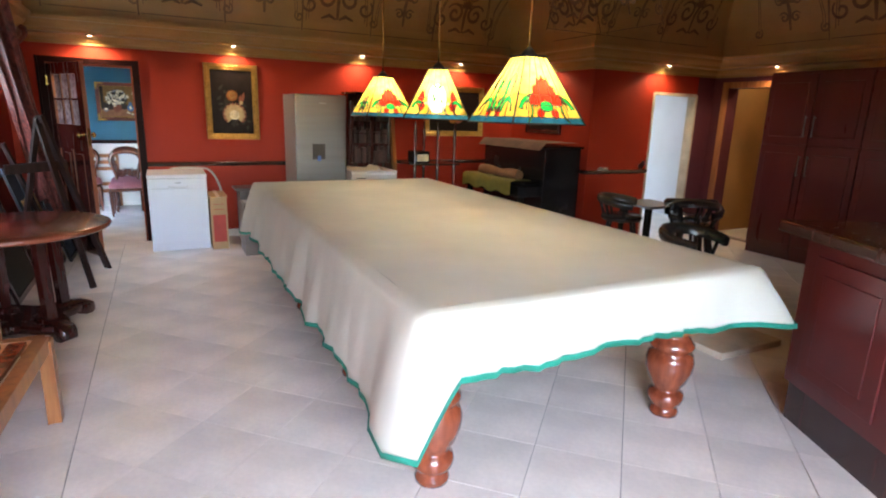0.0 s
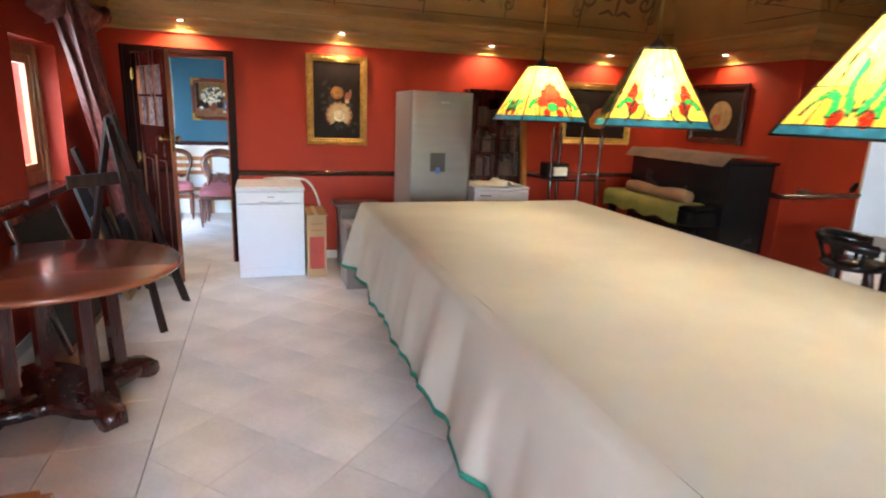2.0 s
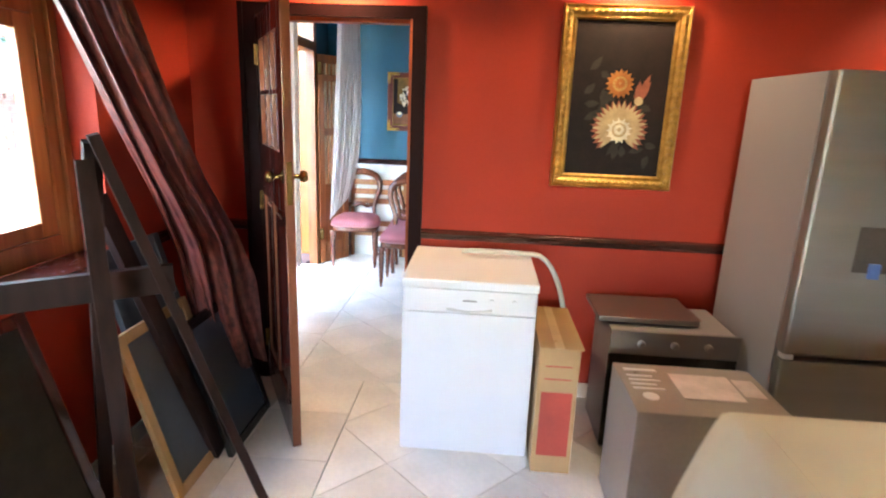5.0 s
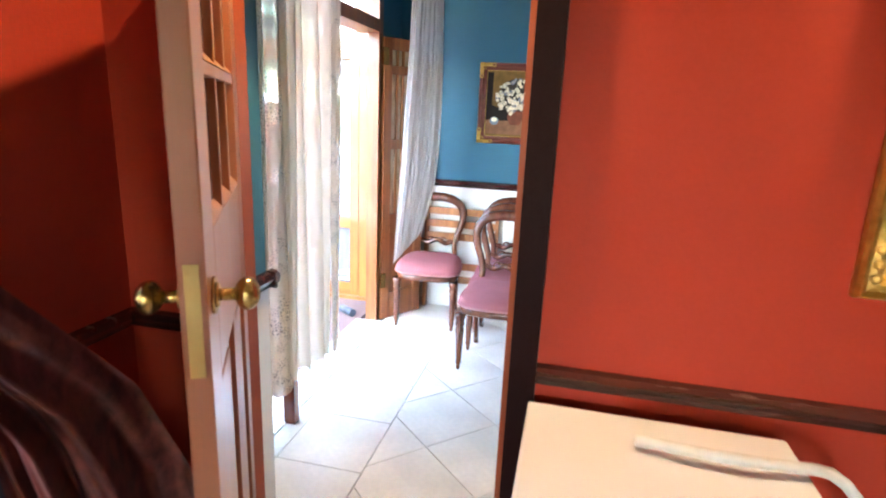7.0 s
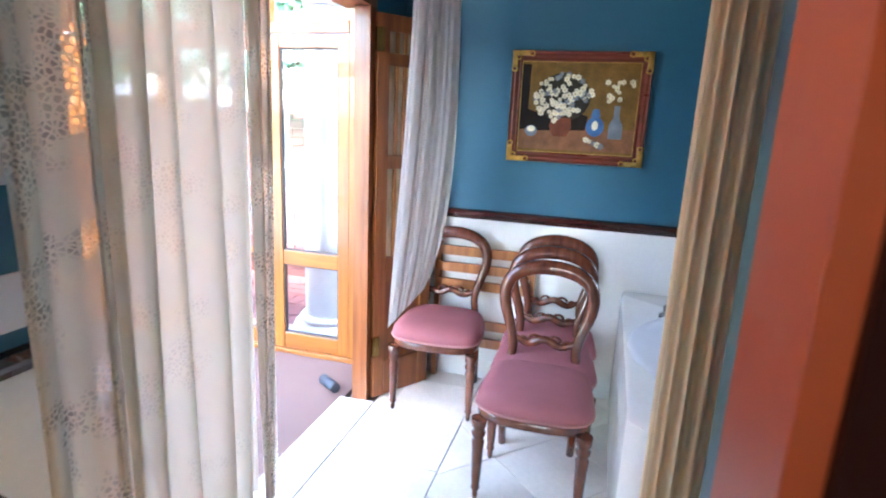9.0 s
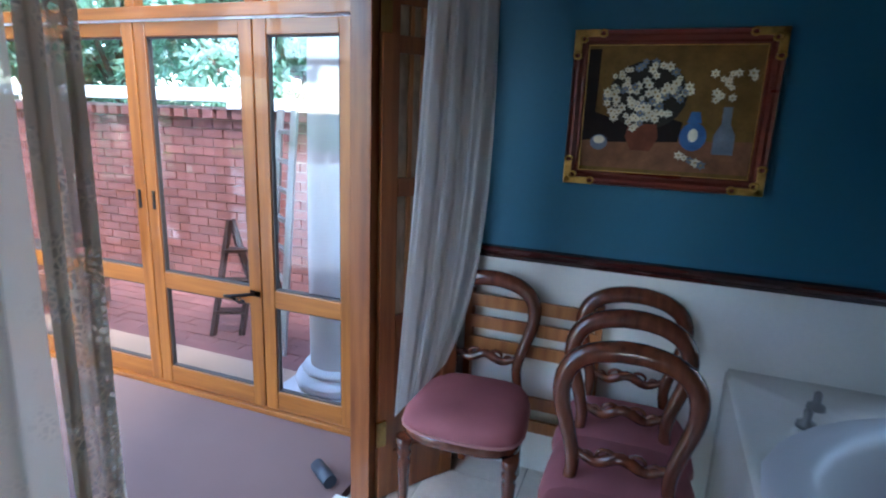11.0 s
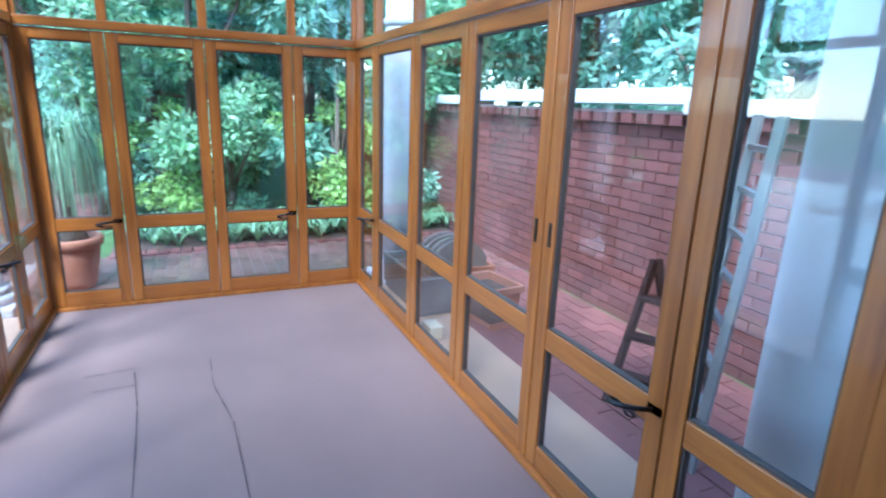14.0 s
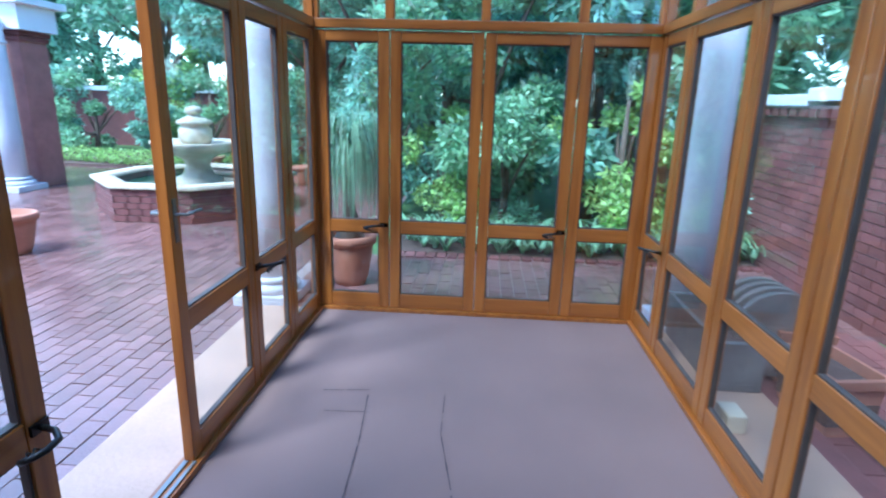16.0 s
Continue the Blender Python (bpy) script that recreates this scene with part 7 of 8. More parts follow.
sh = [tree(-9.1, 9.0, 1.9, 0.75, 11, M["leaf_a"], "bright green leafy shrub in the bed", 10, 420, 0.085, 0.12, "shrub"), tree(-9.2, 10.4, 2.3, 0.85, 12, M["leaf_c"], "yellow-green feathery shrub in the bed", 10, 420, 0.085, 0.12, "shrub"), tree(-9.0, 11.5, 2.0, 0.8, 13, M["leaf_d"], "blue-green leafy shrub in the bed", 10, 420, 0.085, 0.12, "shrub")]
for k, (x, y, rz, s, src) in enumerate(((-10.2, 7.4, 60, 1.2, 2), (-13.6, 4.4, 20, 1.0, 2), (-14.9, 2.4, 70, 1.2, 0), (-15.8, 0.6, 200, 1.1, 2), (-16.3, -1.4, 120, 1.2, 0), (-14.3, 5.6, 300, 1.3, 0), (-16.8, -3.0, 77, 1.3, 2), (-17.2, 0.4, 10, 1.5, 1), (-9.4, 8.2, 33, 0.8, 1))):
    c = copy_thing(sh[src], pose(x, y, -0.12, 0, 0, rz))
    c.scale = (s, s, s)

# courtyard surfaces
patio = structure("patio", boxes((-17.5, -9, -0.2, SX - 1.9, 7.45, -0.112), (SX - 1.9, -9, -0.2, 4.0, 7.05, -0.112), (SX - 1.9, 7.05, -0.2, SX - 0.12, 13.0, -0.112)), M["mortar"], "wet red brick paved courtyard", "pavement")
structure("terrace_strip_south", boxes((SX - 0.1, 7.0, -0.2, BX - 0.14, SS - 0.1, -0.05), bevel=0.006), M["strip"], "tan paved strip beside the sunroom", "pavement")
structure("terrace_strip_north", boxes((SX - 0.1, SN + 0.07, -0.2, BX + 0.6, 10.40, -0.05), bevel=0.006), M["strip"], "tan paved strip beside the sunroom", "pavement")
kerb = structure("kerb", boxes((SX - 0.1, 10.40, -0.2, BX + 0.6, 10.52, -0.06), bevel=0.008), M["brick"], "red brick kerb", "kerb")
moss = structure("mossy_paving", boxes((SX - 0.1, 10.52, -0.2, BX + 0.6, 11.7, -0.1)), M["grass"], "mossy joints between old bricks", "pavement")
structure("planting_bed", boxes((-9.9, 7.7, -0.2, -8.05, 13.2, -0.08), (-17.0, -6.0, -0.2, -14.2, 6.0, -0.06)), M["soil"], "bare soil planting bed", "ground")


def brick_run(parent, name, mat, bx0, by0, bx1, by1, lx, ly, z0, z1, near, seed):
    """Bricks laid flat in running bond; those in the stretch near are single pieces."""
    r = random.Random(seed)
    rest, mesh = bmesh.new(), mesh_of(name, boxes((0, 0, z0, lx - 0.008, ly - 0.008, z1)), M[mat])
    j = 0
    y = by0
    while y < by1 - 0.02:
        x = bx0 - (lx / 2 if j % 2 else 0)
        while x < bx1 - 0.02:
            if near[0] < x < near[2] and near[1] < y < near[3]:
                ob = new(name, mesh)
                ob.location = (x, y, r.uniform(-0.002, 0.002))
                ob.parent = parent
            else:
                dz = r.uniform(-0.002, 0.002)
                vs_ = [rest.verts.new((a, b, z1 + dz)) for a, b in ((x, y), (x + lx - 0.008, y), (x + lx - 0.008, y + ly - 0.008), (x, y + ly - 0.008))]
                lo_ = [rest.verts.new((v.co.x, v.co.y, z0)) for v in vs_]
                rest.faces.new(vs_)
                for q in range(4):
                    rest.faces.new((lo_[q], lo_[(q + 1) % 4], vs_[(q + 1) % 4], vs_[q]))
            x += lx
        y += ly
        j += 1
    ob = part(name + "_field", rest, M[mat + "_field"], parent)
    tagged(ob, kind="stuff")


def island(name, color, rough, bump=0.2):
    m = shader(name, color, rough, 0, 0.2, 3, 60, bump)
    n_, l = m.node_tree.nodes, m.node_tree.links
    g, r, h = n_.new("ShaderNodeNewGeometry"), n_.new("ShaderNodeMapRange"), n_.new("ShaderNodeHueSaturation")
    r.inputs[3].default_value, r.inputs[4].default_value = 0.82, 1.2
    l.new(g.outputs["Random Per Island"], r.inputs[0])
    b = n_["Principled BSDF"]
    src = b.inputs["Base Color"].links[0].from_socket
    l.new(src, h.inputs["Color"])
    l.new(r.outputs[0], h.inputs["Value"])
    l.new(h.outputs[0], b.inputs["Base Color"])
    return m


M["paver_field"] = island("wet_brick_paver_field", (0.20, 0.105, 0.095), 0.14)
M["brick_field"] = island("red_face_brick_field", (0.165, 0.057, 0.050), 0.7, 0.35)
brick_run(patio, "paver", "paver", -14.2, -4.0, SX - 1.95, 7.4, 0.23, 0.115, -0.13, -0.10, (0, 0, 0, 0), 1)
brick_run(patio, "paver", "paver", SX - 1.95, 1.0, -2.6, 7.0, 0.23, 0.115, -0.13, -0.10, (-6.3, 5.85, -3.2, 7.0), 2)
brick_run(patio, "paver", "paver", SX - 1.85, 7.1, SX - 0.15, 12.8, 0.23, 0.115, -0.13, -0.10, (0, 0, 0, 0), 3)
brick_run(moss, "old_brick", "brick", SX - 0.1, 10.54, BX + 0.6, 11.68, 0.235, 0.125, -0.12, -0.085, (-4.5, 10.5, -2.0, 11.3), 4)
edging = structure("bed_edging", boxes((-8.06, 7.7, -0.2, -8.04, 13, -0.09)), M["mortar"], "brick edging of the planting bed", "kerb")
mesh = mesh_of("edging_brick", boxes((-0.11, -0.05, -0.12, 0.11, 0.05, -0.082), bevel=0.006), M["brick"])
for k in range(46):
    ob = new("edging_brick", mesh)
    ob.matrix_basis = pose(-7.95 - 0.12 * math.sin(k / 45 * 3.1), 7.75 + 0.115 * k, 0, 0, 0, 4 * math.sin(k))
    ob.parent = edging

# garden wall of face brick with a white coping
gw = structure("garden_wall", boxes((-16, 11.72, -0.2, 5, 11.92, 1.56)), M["mortar"], "red face brick garden wall with white coping", "wall")
rb = random.Random(8)
brick_mesh = mesh_of("brick", boxes((0, -0.0, 0, 0.222, 0.02, 0.073)), M["brick"])
rest = bmesh.new()
for row in range(20):
    z = -0.1 + 0.083 * row
    x = -9.4 - (0.117 if row % 2 else 0)
    while x < -0.8:
        dy = rb.uniform(-0.002, 0.002)
        if -4.6 < x < -1.6:
            ob = new("brick", brick_mesh)
            ob.location = (x, 11.702 + dy, z)
            ob.parent = gw
        else:
            box(rest, x, 11.702 + dy, z, x + 0.222, 11.721, z + 0.073)
        x += 0.233
tagged(part("brick_field", rest, M["brick_field"], gw), kind="stuff")
structure("wall_coping", boxes((-16, 11.62, 1.58, -7.57, 12.02, 1.685), (-7.57, 11.62, 1.625, -4.27, 12.02, 1.74), (-4.27, 11.62, 1.565, 5, 12.02, 1.665), bevel=0.01), M["plaster"], "white plaster coping on the garden wall", "coping")
dent = structure("dentil_course", boxes((-16, 11.66, 1.56, 5, 11.7, 1.585)), M["mortar"], "corbelled brick course under the coping", "wall trim")
dm = mesh_of("dentil_brick", boxes((0, 0, 0, 0.11, 0.07, 0.073)), M["brick"])
for k in range(60):
    ob = new("dentil_brick", dm)
    ob.location = (-10.5 + 0.165 * k, 11.64, 1.485)
    ob.parent = dent


M["column"] = shader("weathered_white_paint", (0.60, 0.575, 0.60), 0.65, 0, 0.1, 2, 60, 0.1)


def white_column(x, y, r=0.15):
    t = thing("white_column", "round white plaster veranda column on a square plinth", "column", "veranda columns", x, y, -0.1)
    bm = bmesh.new()
    lathe(bm, [(r, 0.22), (r * 1.02, 0.9), (r * 0.95, 1.9), (r * 0.85, 2.7)], 28)
    part("shaft", bm, M["column"], t)
    part("plinth", boxes((-r * 1.6, -r * 1.6, 0, r * 1.6, r * 1.6, 0.09), bevel=0.006), M["column"], t)
    bm = bmesh.new()
    lathe(bm, [(r * 1.45, 0.09), (r * 1.52, 0.12), (r * 1.45, 0.155), (r * 1.2, 0.165), (r * 1.15, 0.175), (r * 1.28, 0.19), (r * 1.2, 0.212), (r, 0.22)], 28)
    part("base_moulding", bm, M["column"], t)
    bm = bmesh.new()
    lathe(bm, [(r * 0.85, 2.3), (r * 1.0, 2.32), (r * 1.0, 2.36), (r * 0.85, 2.38)], 28)
    part("necking", bm, M["column"], t)


for x, y in ((-2.37, 10.36), (-6.25, 10.3), (-6.45, 7.02)):
    white_column(x, y, 0.175 if x > -3 else 0.15)


def pot(x, y, r, h, label="large weathered terracotta pot", z=-0.1):
    t = thing("terracotta_pot", label, "plant pot", "terracotta pots", x, y, z)
    bm = bmesh.new()
    lathe(bm, [(r * 0.62, 0), (r * 0.72, h * 0.15), (r * 0.88, h * 0.55), (r * 0.95, h * 0.78), (r * 0.93, h * 0.82), (r * 1.08, h * 0.84), (r * 1.1, h * 0.97), (r * 1.04, h), (r * 0.92, h), (r * 0.9, h * 0.86)], 30)
    part("pot", bm, M["terracotta"], t)
    bm = bmesh.new()
    lathe(bm, [(r * 0.9, h * 0.84), (0.002, h * 0.88)], 20)
    part("soil", bm, M["soil"], t)
    return t


pot(-6.95, 7.56, 0.22, 0.46, "large terracotta pot holding a ponytail palm")
pm = thing("ponytail_palm", "ponytail palm with a swollen trunk and drooping leaves", "palm", "", -6.95, 7.56, 0.30)
bm = bmesh.new()
tube(bm, [(0, 0, 0), (0.0, 0.01, 0.12), (0.02, 0, 0.35), (0.0, 0.02, 0.85)], lambda u: 0.12 * (1 - u) ** 2 + 0.035, 12)
part("trunk", bm, M["bark"], pm)
bm = bmesh.new()
rp = random.Random(21)
for k in range(420):
    a, ln, rise = rp.uniform(0, 6.283), rp.uniform(0.45, 0.85), rp.uniform(0.05, 0.55)
    prev = None
    for q in range(7):
        u = q / 6
        rad = 0.03 + (0.34 * rp.uniform(0.98, 1.02)) * math.sin(min(1.0, u * 1.25) * math.pi / 2) * (ln / 0.8)
        z = 0.85 + rise * math.sin(u * math.pi * 0.75) * 0.8 - 0.9 * ln * u ** 2.2
        w = 0.010 * (1 - 0.85 * u)
        c, s = math.cos(a), math.sin(a)
        pair = (bm.verts.new((rad * c - w * s, rad * s + w * c, z)), bm.verts.new((rad * c + w * s, rad * s - w * c, z)))
        if prev:
            bm.faces.new((prev[0], prev[1], pair[1], pair[0]))
        prev = pair
part("crown", bm, M["palmleaf"], pm)
pot(-7.35, 3.95, 0.24, 0.42)
pot(-12.6, 5.3, 0.22, 0.36)
pot(-14.0, 2.9, 0.2, 0.34, "small terracotta pot by the hedge")

# strap-leaved border plants
st_ = tagged(new("border_plants"), "dense border of strap-leaved green plants", "plants", "", "stuff")
bm = bmesh.new()
for k in range(70):
    px, py = -8.35 + rp.uniform(-0.22, 0.25), 7.9 + 4.6 * k / 70
    for q in range(16):
        a, ln, w0 = rp.uniform(0, 6.283), rp.uniform(0.42, 0.78), rp.uniform(0.013, 0.024)
        prev = None
        for i in range(5):
            u = i / 4
            rad, z = ln * 0.75 * u, -0.08 + ln * (1.25 * u - 0.95 * u * u)
            c, s = math.cos(a), math.sin(a)
            w = w0 * (1 - 0.8 * u)
            pair = (bm.verts.new((px + rad * c - w * s, py + rad * s + w * c, z)), bm.verts.new((px + rad * c + w * s, py + rad * s - w * c, z)))
            if prev:
                bm.faces.new((prev[0], prev[1], pair[1], pair[0]))
            prev = pair
part("leaves", bm, M["leaf_a"], st_)

# fountain in its brick pool
FXc, FYc = -10.2, 4.5
fo = thing("fountain", "tiered cast stone fountain standing in an octagonal brick pool", "fountain", "", FXc, FYc, -0.1)
R = 1.38
octo = [(R * math.cos(radians(22.5 + 45 * k)), R * math.sin(radians(22.5 + 45 * k))) for k in range(8)]
pw = part("pool_wall", (lambda b: (loft(b, [[(x * f, y * f, z) for x, y in octo] for f, z in ((0.99, 0.0), (0.99, 0.44), (0.86, 0.44), (0.86, 0.1))], caps=False), [setattr(f, "smooth", False) for f in b.faces], b)[2])(bmesh.new()), M["mortar"], fo)
bmq = mesh_of("brick", boxes((-0.105, -0.014, 0, 0.105, 0.0, 0.07)), M["brick"])
for k in range(8):
    (x0, y0), (x1, y1) = octo[k], octo[(k + 1) % 8]
    ang = math.degrees(math.atan2(y1 - y0, x1 - x0))
    if math.cos(radians(45 * k + 45) ) < -0.2:
        continue
    ln = math.hypot(x1 - x0, y1 - y0)
    for row in range(5):
        for q in range(6):
            u = (q + 0.5 + (0.25 if row % 2 else -0.0)) / 6.2
            ob = new("brick", bmq)
            ob.matrix_basis = pose((x0 + (x1 - x0) * u) * 0.988, (y0 + (y1 - y0) * u) * 0.988, 0.01 + 0.084 * row, 0, 0, ang)
            ob.parent = pw
bm = bmesh.new()
loft(bm, [[(x * f, y * f, z) for x, y in octo] for f, z in ((1.03, 0.44), (1.04, 0.49), (0.84, 0.49), (0.84, 0.44))], caps=False)
part("coping", bm, M["stone"], fo)
bm = bmesh.new()
bm.faces.new([bm.verts.new((x * 0.87, y * 0.87, 0.36)) for x, y in octo])
M["water"] = shader("green_pool_water", (0.03, 0.07, 0.045), 0.06, 0, 0.2, 3, 30, 0.1)
part("water", bm, M["water"], fo, "still green pool water")
bm = bmesh.new()
lathe(bm, [(0.34, 0.2), (0.34, 0.42), (0.22, 0.48), (0.17, 0.6), (0.2, 0.7), (0.3, 0.76), (0.55, 0.84), (0.62, 0.93), (0.62, 0.97), (0.54, 0.96), (0.2, 0.92)], 28)
part("lower_basin", bm, M["stone"], fo)
bm = bmesh.new()
lathe(bm, [(0.16, 0.9), (0.2, 0.95), (0.23, 0.98), (0.23, 1.14), (0.18, 1.19), (0.25, 1.22), (0.25, 1.25), (0.17, 1.29), (0.1, 1.32), (0.08, 1.35), (0.13, 1.38), (0.11, 1.44), (0.03, 1.47)], 24)
part("urn", bm, M["stone"], fo)

# brick pier with its white beam, low hedge, trough, ladder
# lighter copy of the red brick: light falling on the pier, put into its colour
M["pierbrick"] = shader("lit_red_brick", (0.32, 0.14, 0.12), 0.6, 0, 0.18, 5, 60, 0.3)
bp_ = thing("brick_pier", "square red brick pier carrying a white beam", "pier", "", -11.5, 0.84, -0.1)
part("shaft", boxes((-0.30, -0.30, 0, 0.30, 0.30, 2.56)), M["pierbrick"], bp_)
for z in (2.40, 2.48):
    part("corbel", boxes((-0.33 - (z - 2.4) * 0.3, -0.33 - (z - 2.4) * 0.3, z, 0.33 + (z - 2.4) * 0.3, 0.33 + (z - 2.4) * 0.3, z + 0.07)), M["brick"], bp_)
part("beam", boxes((-0.42, -4.5, 2.562, 0.42, 0.44, 2.95), (-0.55, -4.6, 2.951, 0.55, 0.56, 3.06)), M["plaster"], bp_)
white_column(-10.9, 0.93, 0.2)
structure("far_garden_wall", boxes((-19.7, -14, -0.2, -19.5, 6.5, 1.56)), M["brick"], "low brick wall behind the far shrubs", "wall")
structure("far_wall_coping", boxes((-19.8, -14, 1.565, -19.4, 6.5, 1.70), bevel=0.01), M["plaster"], "white coping on the far wall", "coping")
hd = tagged(new("hedge"), "low clipped yellow-green hedge along the bed", "hedge", "", "stuff")
me = leaves("foliage", [(-14.4 - 0.35 * math.sin(k / 40 * 3), -4.5 + 9.5 * k / 80, 0.12) for k in range(81)], 110, [(0.2, 0.16, 0.17)], 0.06, 31)
me.materials.append(M["leaf_c"])
ob = new("foliage", me)
ob.parent = hd
tr2 = thing("planter_trough", "long weathered stone planter trough", "planter", "", -5.62, 10.24, -0.05)
part("trough", boxes((-0.45, -0.14, 0, 0.45, 0.14, 0.05), (-0.45, -0.14, 0.05, -0.41, 0.14, 0.30), (0.41, -0.14, 0.05, 0.45, 0.14, 0.30), (-0.41, -0.14, 0.05, 0.41, -0.11, 0.30), (-0.41, 0.11, 0.05, 0.41, 0.14, 0.30), bevel=0.006), M["slatestone"], tr2)
part("soil", boxes((-0.41, -0.11, 0.05, 0.41, 0.11, 0.24)), M["soil"], tr2)


def square_planter(x, y, rz, w, d, h):
    t = thing("square_planter", "terracotta box planter with a rolled rim, standing by the garden wall", "planter", "terracotta planters", x, y, -0.085, rz)
    bm = bmesh.new()
    loft(bm, [[(sx * w * f / 2, sy * d * f / 2, z) for sx, sy in ((-1, -1), (1, -1), (1, 1), (-1, 1))] for f, z in ((0.82, 0), (0.94, h * 0.84), (1.04, h * 0.85), (1.06, h), (0.92, h), (0.88, h * 0.8))], caps=False)
    for f in bm.faces:
        f.smooth = False
    part("box", bm, M["terracotta"], t)
    part("soil", boxes((-w * 0.45, -d * 0.45, h * 0.2, w * 0.45, d * 0.45, h * 0.82)), M["soil"], t)


square_planter(-5.0, 10.62, 8, 0.44, 0.30, 0.34)
square_planter(-5.58, 10.72, -6, 0.44, 0.30, 0.34)
blk = thing("stone_block", "small pale stone block on the terrace strip", "stone")
part("block", boxes((-4.88, 10.0, -0.05, -4.72, 10.10, 0.05), bevel=0.012), M["stone"], blk)
M["greystone"] = shader("grey_brown_stone", (0.20, 0.16, 0.14), 0.85, 0, 0.25, 5, 60, 0.3)
slab = thing("stone_slab", "weathered curved stone slabs leaning together", "stone slab")
for k in range(4):
    bm = bmesh.new()
    pts = [(0.26 * math.cos(q), 0.34 * math.sin(q)) for q in [math.pi * i / 12 for i in range(13)]]
    loft(bm, [[(-5.75 + 0.10 * k + d, 10.55 + px, -0.05 + 0.30 + pz * 0.7 - (0.3 if pz < 0.02 else 0)) for px, pz in pts] for d in (0, 0.05)])
    part("slab", bm, M["greystone"], slab)
M["alu"] = shader("dull_aluminium", (0.27, 0.27, 0.265), 0.5, 0.6, 0.15, 6, 90, 0.1)
ldr = thing("ladder", "pale aluminium ladder leaning upright by the garden wall", "ladder")
for dx, dy in ((0.0, 0.0), (-0.27, 0.21)):
    bm = bmesh.new()
    bar(bm, (-2.99 + dx, 10.62 + dy, -0.085), (-3.0 + dx, 10.84 + dy, 1.58), 0.022, 0.05)
    part("rail", bm, M["alu"], ldr)
for k in range(8):
    u = (k + 0.55) / 8.3
    bm = bmesh.new()
    bar(bm, (-2.99 - 0.01 * u, 10.62 + 0.22 * u, -0.085 + 1.665 * u), (-3.26 - 0.01 * u, 10.83 + 0.22 * u, -0.085 + 1.665 * u), 0.028, 0.028)
    part("rung", bm, M["alu"], ldr)
stp = thing("step_ladder", "small dark wooden step ladder standing on the old bricks", "step ladder")
for sx in (0.0, 0.20):
    for y0_, y1_, top_ in ((10.68, 10.98, 0.74), (11.22, 11.0, 0.74)):
        bm = bmesh.new()
        bar(bm, (-3.66 + sx * 0.9, y0_ + sx * 0.5, -0.085), (-3.72 + sx * 0.9, y1_ + sx * 0.5, top_), 0.03, 0.05)
        part("leg", bm, M["darkwood"], stp)
for k in range(3):
    u = (k + 0.8) / 3.8
    bm = bmesh.new()
    bar(bm, (-3.66 - 0.06 * u, 10.68 + 0.3 * u, -0.085 + 0.825 * u), (-3.48 - 0.06 * u, 10.78 + 0.3 * u, -0.085 + 0.825 * u), 0.09, 0.025)
    part("tread", bm, M["darkwood"], stp)
hs_ = thing("neighbour_house", "low white house with a dark red roof behind the wall", "house", "", -1.5, 21.5, -0.12)
part("wall", boxes((-5, -2, 0, 5, 3, 2.7)), M["plaster"], hs_)
bm = bmesh.new()
loft(bm, [[(-5.6, -2.7, 2.7), (5.6, -2.7, 2.7), (5.6, 3.7, 2.7), (-5.6, 3.7, 2.7)], [(-4, 0.4, 4.3), (4, 0.4, 4.3), (4, 0.6, 4.3), (-4, 0.6, 4.3)]])
part("roof", bm, M["brick"], hs_)
part("window", boxes((-2, -2.03, 1.0, -0.8, -2.001, 2.1), (1.0, -2.03, 1.0, 2.2, -2.001, 2.1)), M["putty"], hs_)

# ---- floor tiles ----
def clip(poly, axis, value, keep_more):
    out_ = []
    for (p, q) in zip(poly, poly[1:] + poly[:1]):
        a, b = (p[axis] - value) * (1 if keep_more else -1), (q[axis] - value) * (1 if keep_more else -1)
        if a >= 0:
            out_.append(p)
        if (a >= 0) != (b >= 0):
            s = a / (a - b)
            out_.append((p[0] + (q[0] - p[0]) * s, p[1] + (q[1] - p[1]) * s))
    return out_


def prism(bm, poly, z0=-0.011, z1=0.0):
    lo_, hi_ = [bm.verts.new((x, y, z0)) for x, y in poly], [bm.verts.new((x, y, z1)) for x, y in poly]
    bm.faces.new(hi_)
    for i in range(len(poly)):
        j = (i + 1) % len(poly)
        bm.faces.new((lo_[i], lo_[j], hi_[j], hi_[i]))


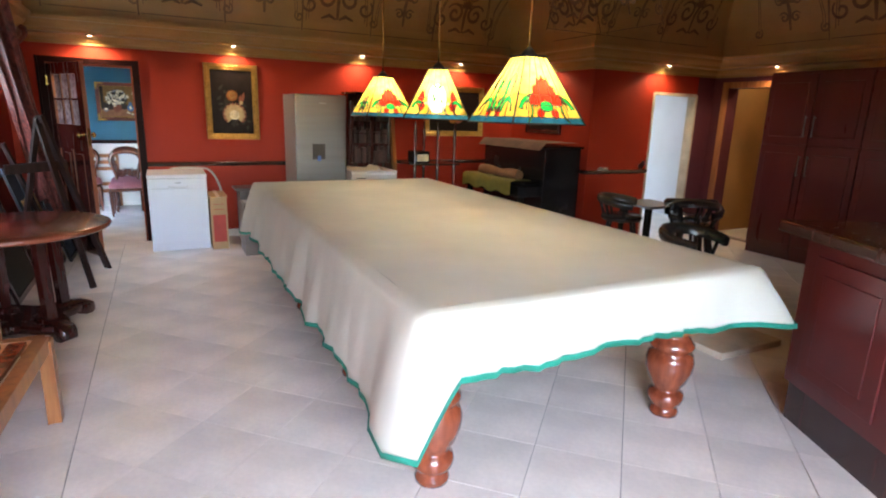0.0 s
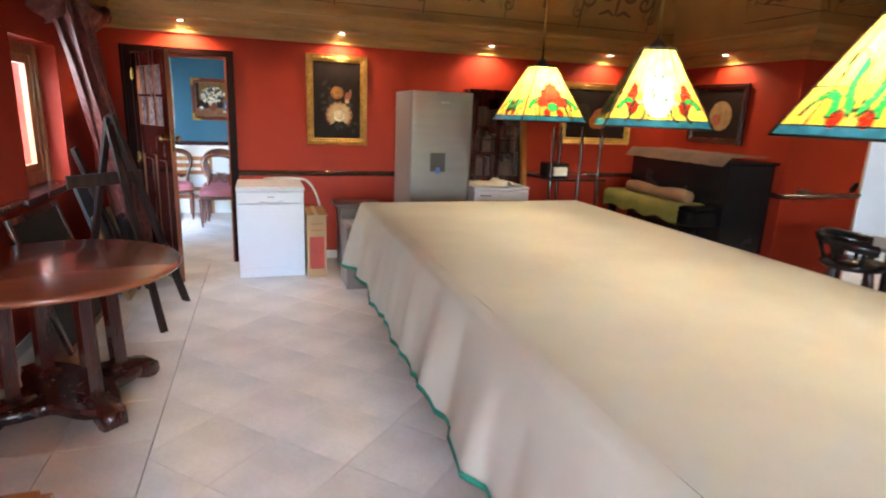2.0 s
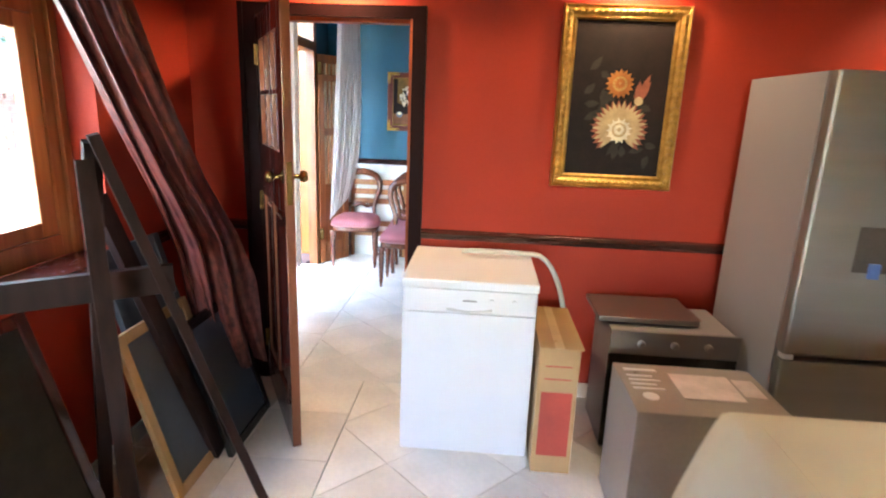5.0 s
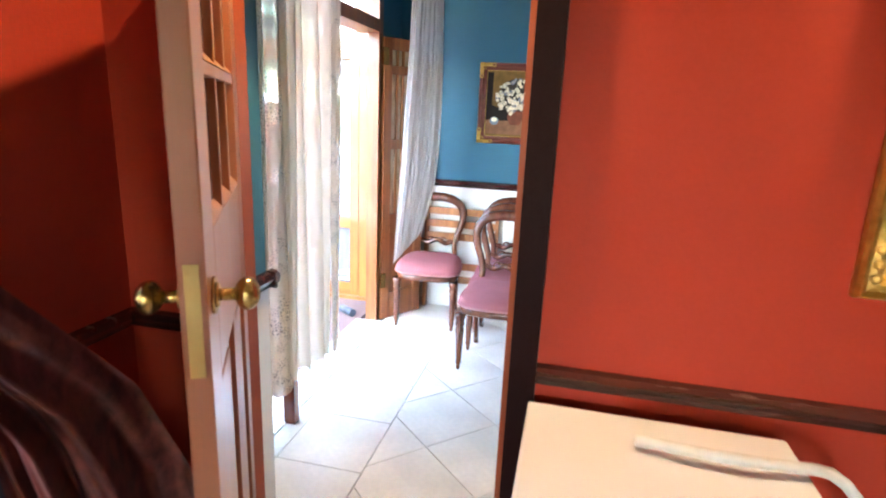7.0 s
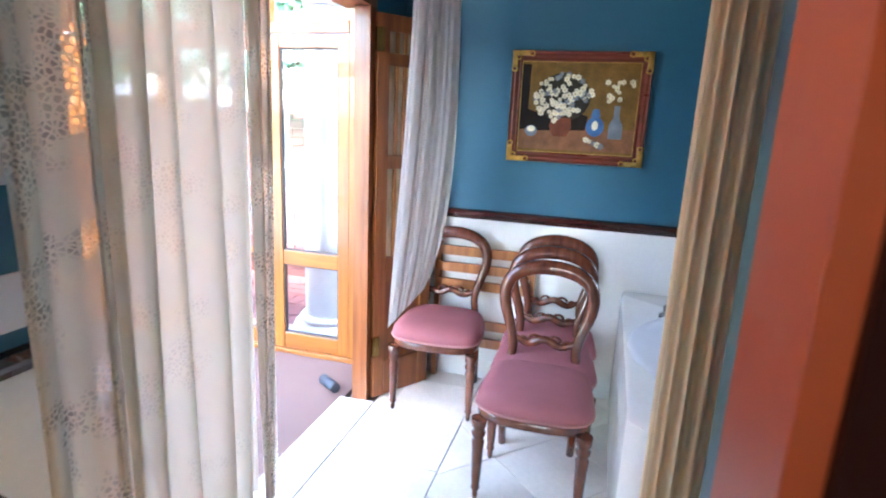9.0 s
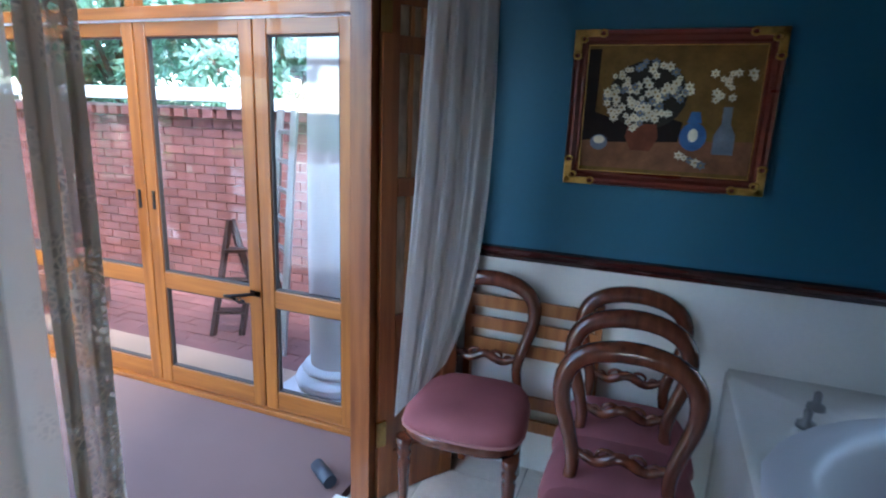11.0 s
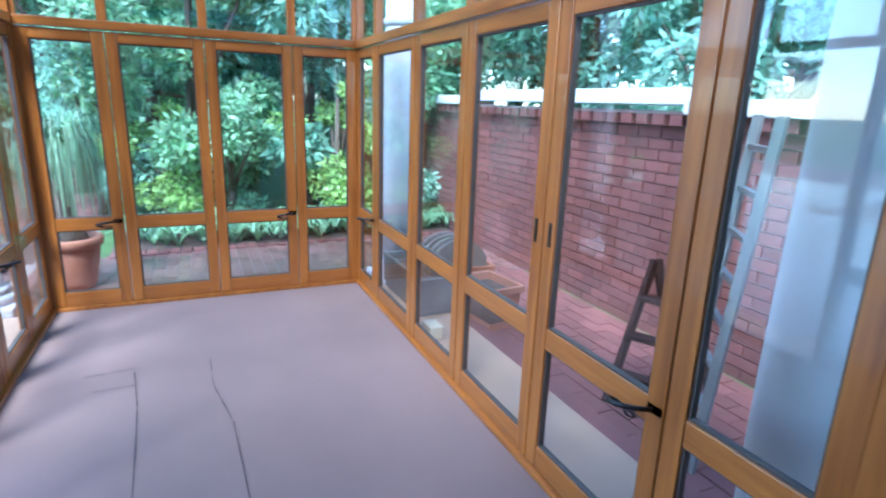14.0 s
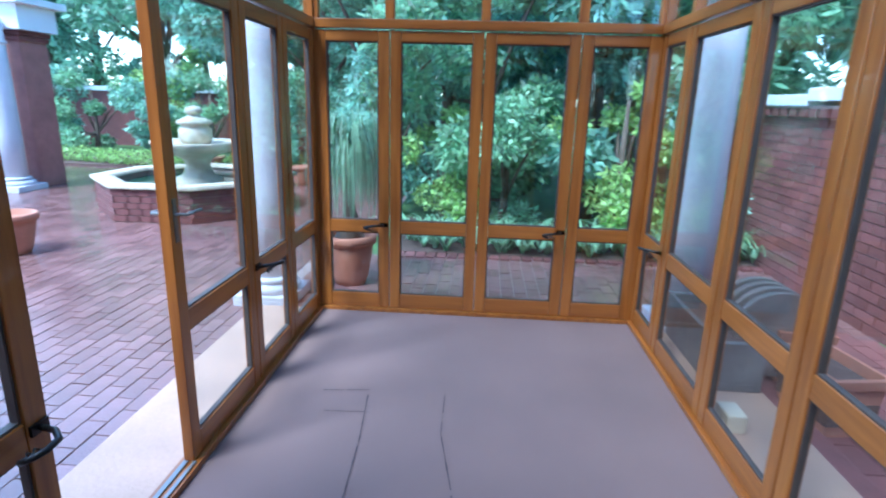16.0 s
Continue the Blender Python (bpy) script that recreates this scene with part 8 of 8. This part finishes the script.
def lay(parent, x0, y0, x1, y1, size, cm, cp, diagonal, near):
    """Tiles over a rectangle; those in the stretch near are single pieces."""
    joint, r2 = 0.0022, math.sqrt(0.5)
    rest, whole = bmesh.new(), None
    span = int((abs(x1 - x0) + abs(y1 - y0)) / size) + 3
    for i in range(-span, span):
        for j in range(-span, span):
            h = size / 2 - joint
            if diagonal:
                a, b = cm + (i + 0.5) * size, cp + (j + 0.5) * size
                c = ((a + b) * r2, (b - a) * r2)
                poly = [(c[0] + (du + dv) * r2, c[1] + (dv - du) * r2) for du, dv in ((-h, -h), (h, -h), (h, h), (-h, h))]
            else:
                c = (cm + (i + 0.5) * size, cp + (j + 0.5) * size)
                poly = [(c[0] + du, c[1] + dv) for du, dv in ((-h, -h), (h, -h), (h, h), (-h, h))]
            if not (x0 - size < c[0] < x1 + size and y0 - size < c[1] < y1 + size):
                continue
            cut = poly
            for axis, value, more in ((0, x0, True), (0, x1, False), (1, y0, True), (1, y1, False)):
                cut = clip(cut, axis, value, more) if cut else cut
            if len(cut) < 3:
                continue
            if near[0] < c[0] < near[2] and near[1] < c[1] < near[3]:
                if len(cut) == 4 and cut == poly:
                    if whole is None:
                        bm = bmesh.new()
                        prism(bm, [(x - c[0], y - c[1]) for x, y in poly])
                        whole = mesh_of("tile", bm, M["tile"])
                    ob = new("tile", whole)
                    ob.location = (c[0], c[1], 0)
                else:
                    bm = bmesh.new()
                    prism(bm, [(x - c[0], y - c[1]) for x, y in cut])
                    ob = new("tile", mesh_of("tile", bm, M["tile"]))
                    ob.location = (c[0], c[1], 0)
                ob.parent = parent
            else:
                prism(rest, cut)
    if len(rest.verts):
        ob = part("tile_field", rest, M["tile"], parent)
        tagged(ob, kind="stuff")
    else:
        rest.free()


lay(floor_red, -0.688, -1.99, FX, Y0, 0.413, -0.221, 2.93, True, (-1, 0.4, 3.6, 7.1))
lay(floor_red, WX, -1.99, -0.692, Y0, 0.413, -0.692 - 0.413 * 4, 0.1, False, (-2, 1.2, 0, 7.1))
floor_bath = bpy.data.objects["floor_bath"]
lay(floor_bath, -1.108, Y0 + 0.004, 2.19, BY, 0.413, -7.1, 5.43, True, (-1.2, 7, 0.3, 9.96))
lay(floor_bath, BX + 0.06, Y0 + 0.004, -1.112, BY, 0.413, -1.112 - 0.413 * 3, 7.3, False, (-1.8, 7, 0, 9.96))
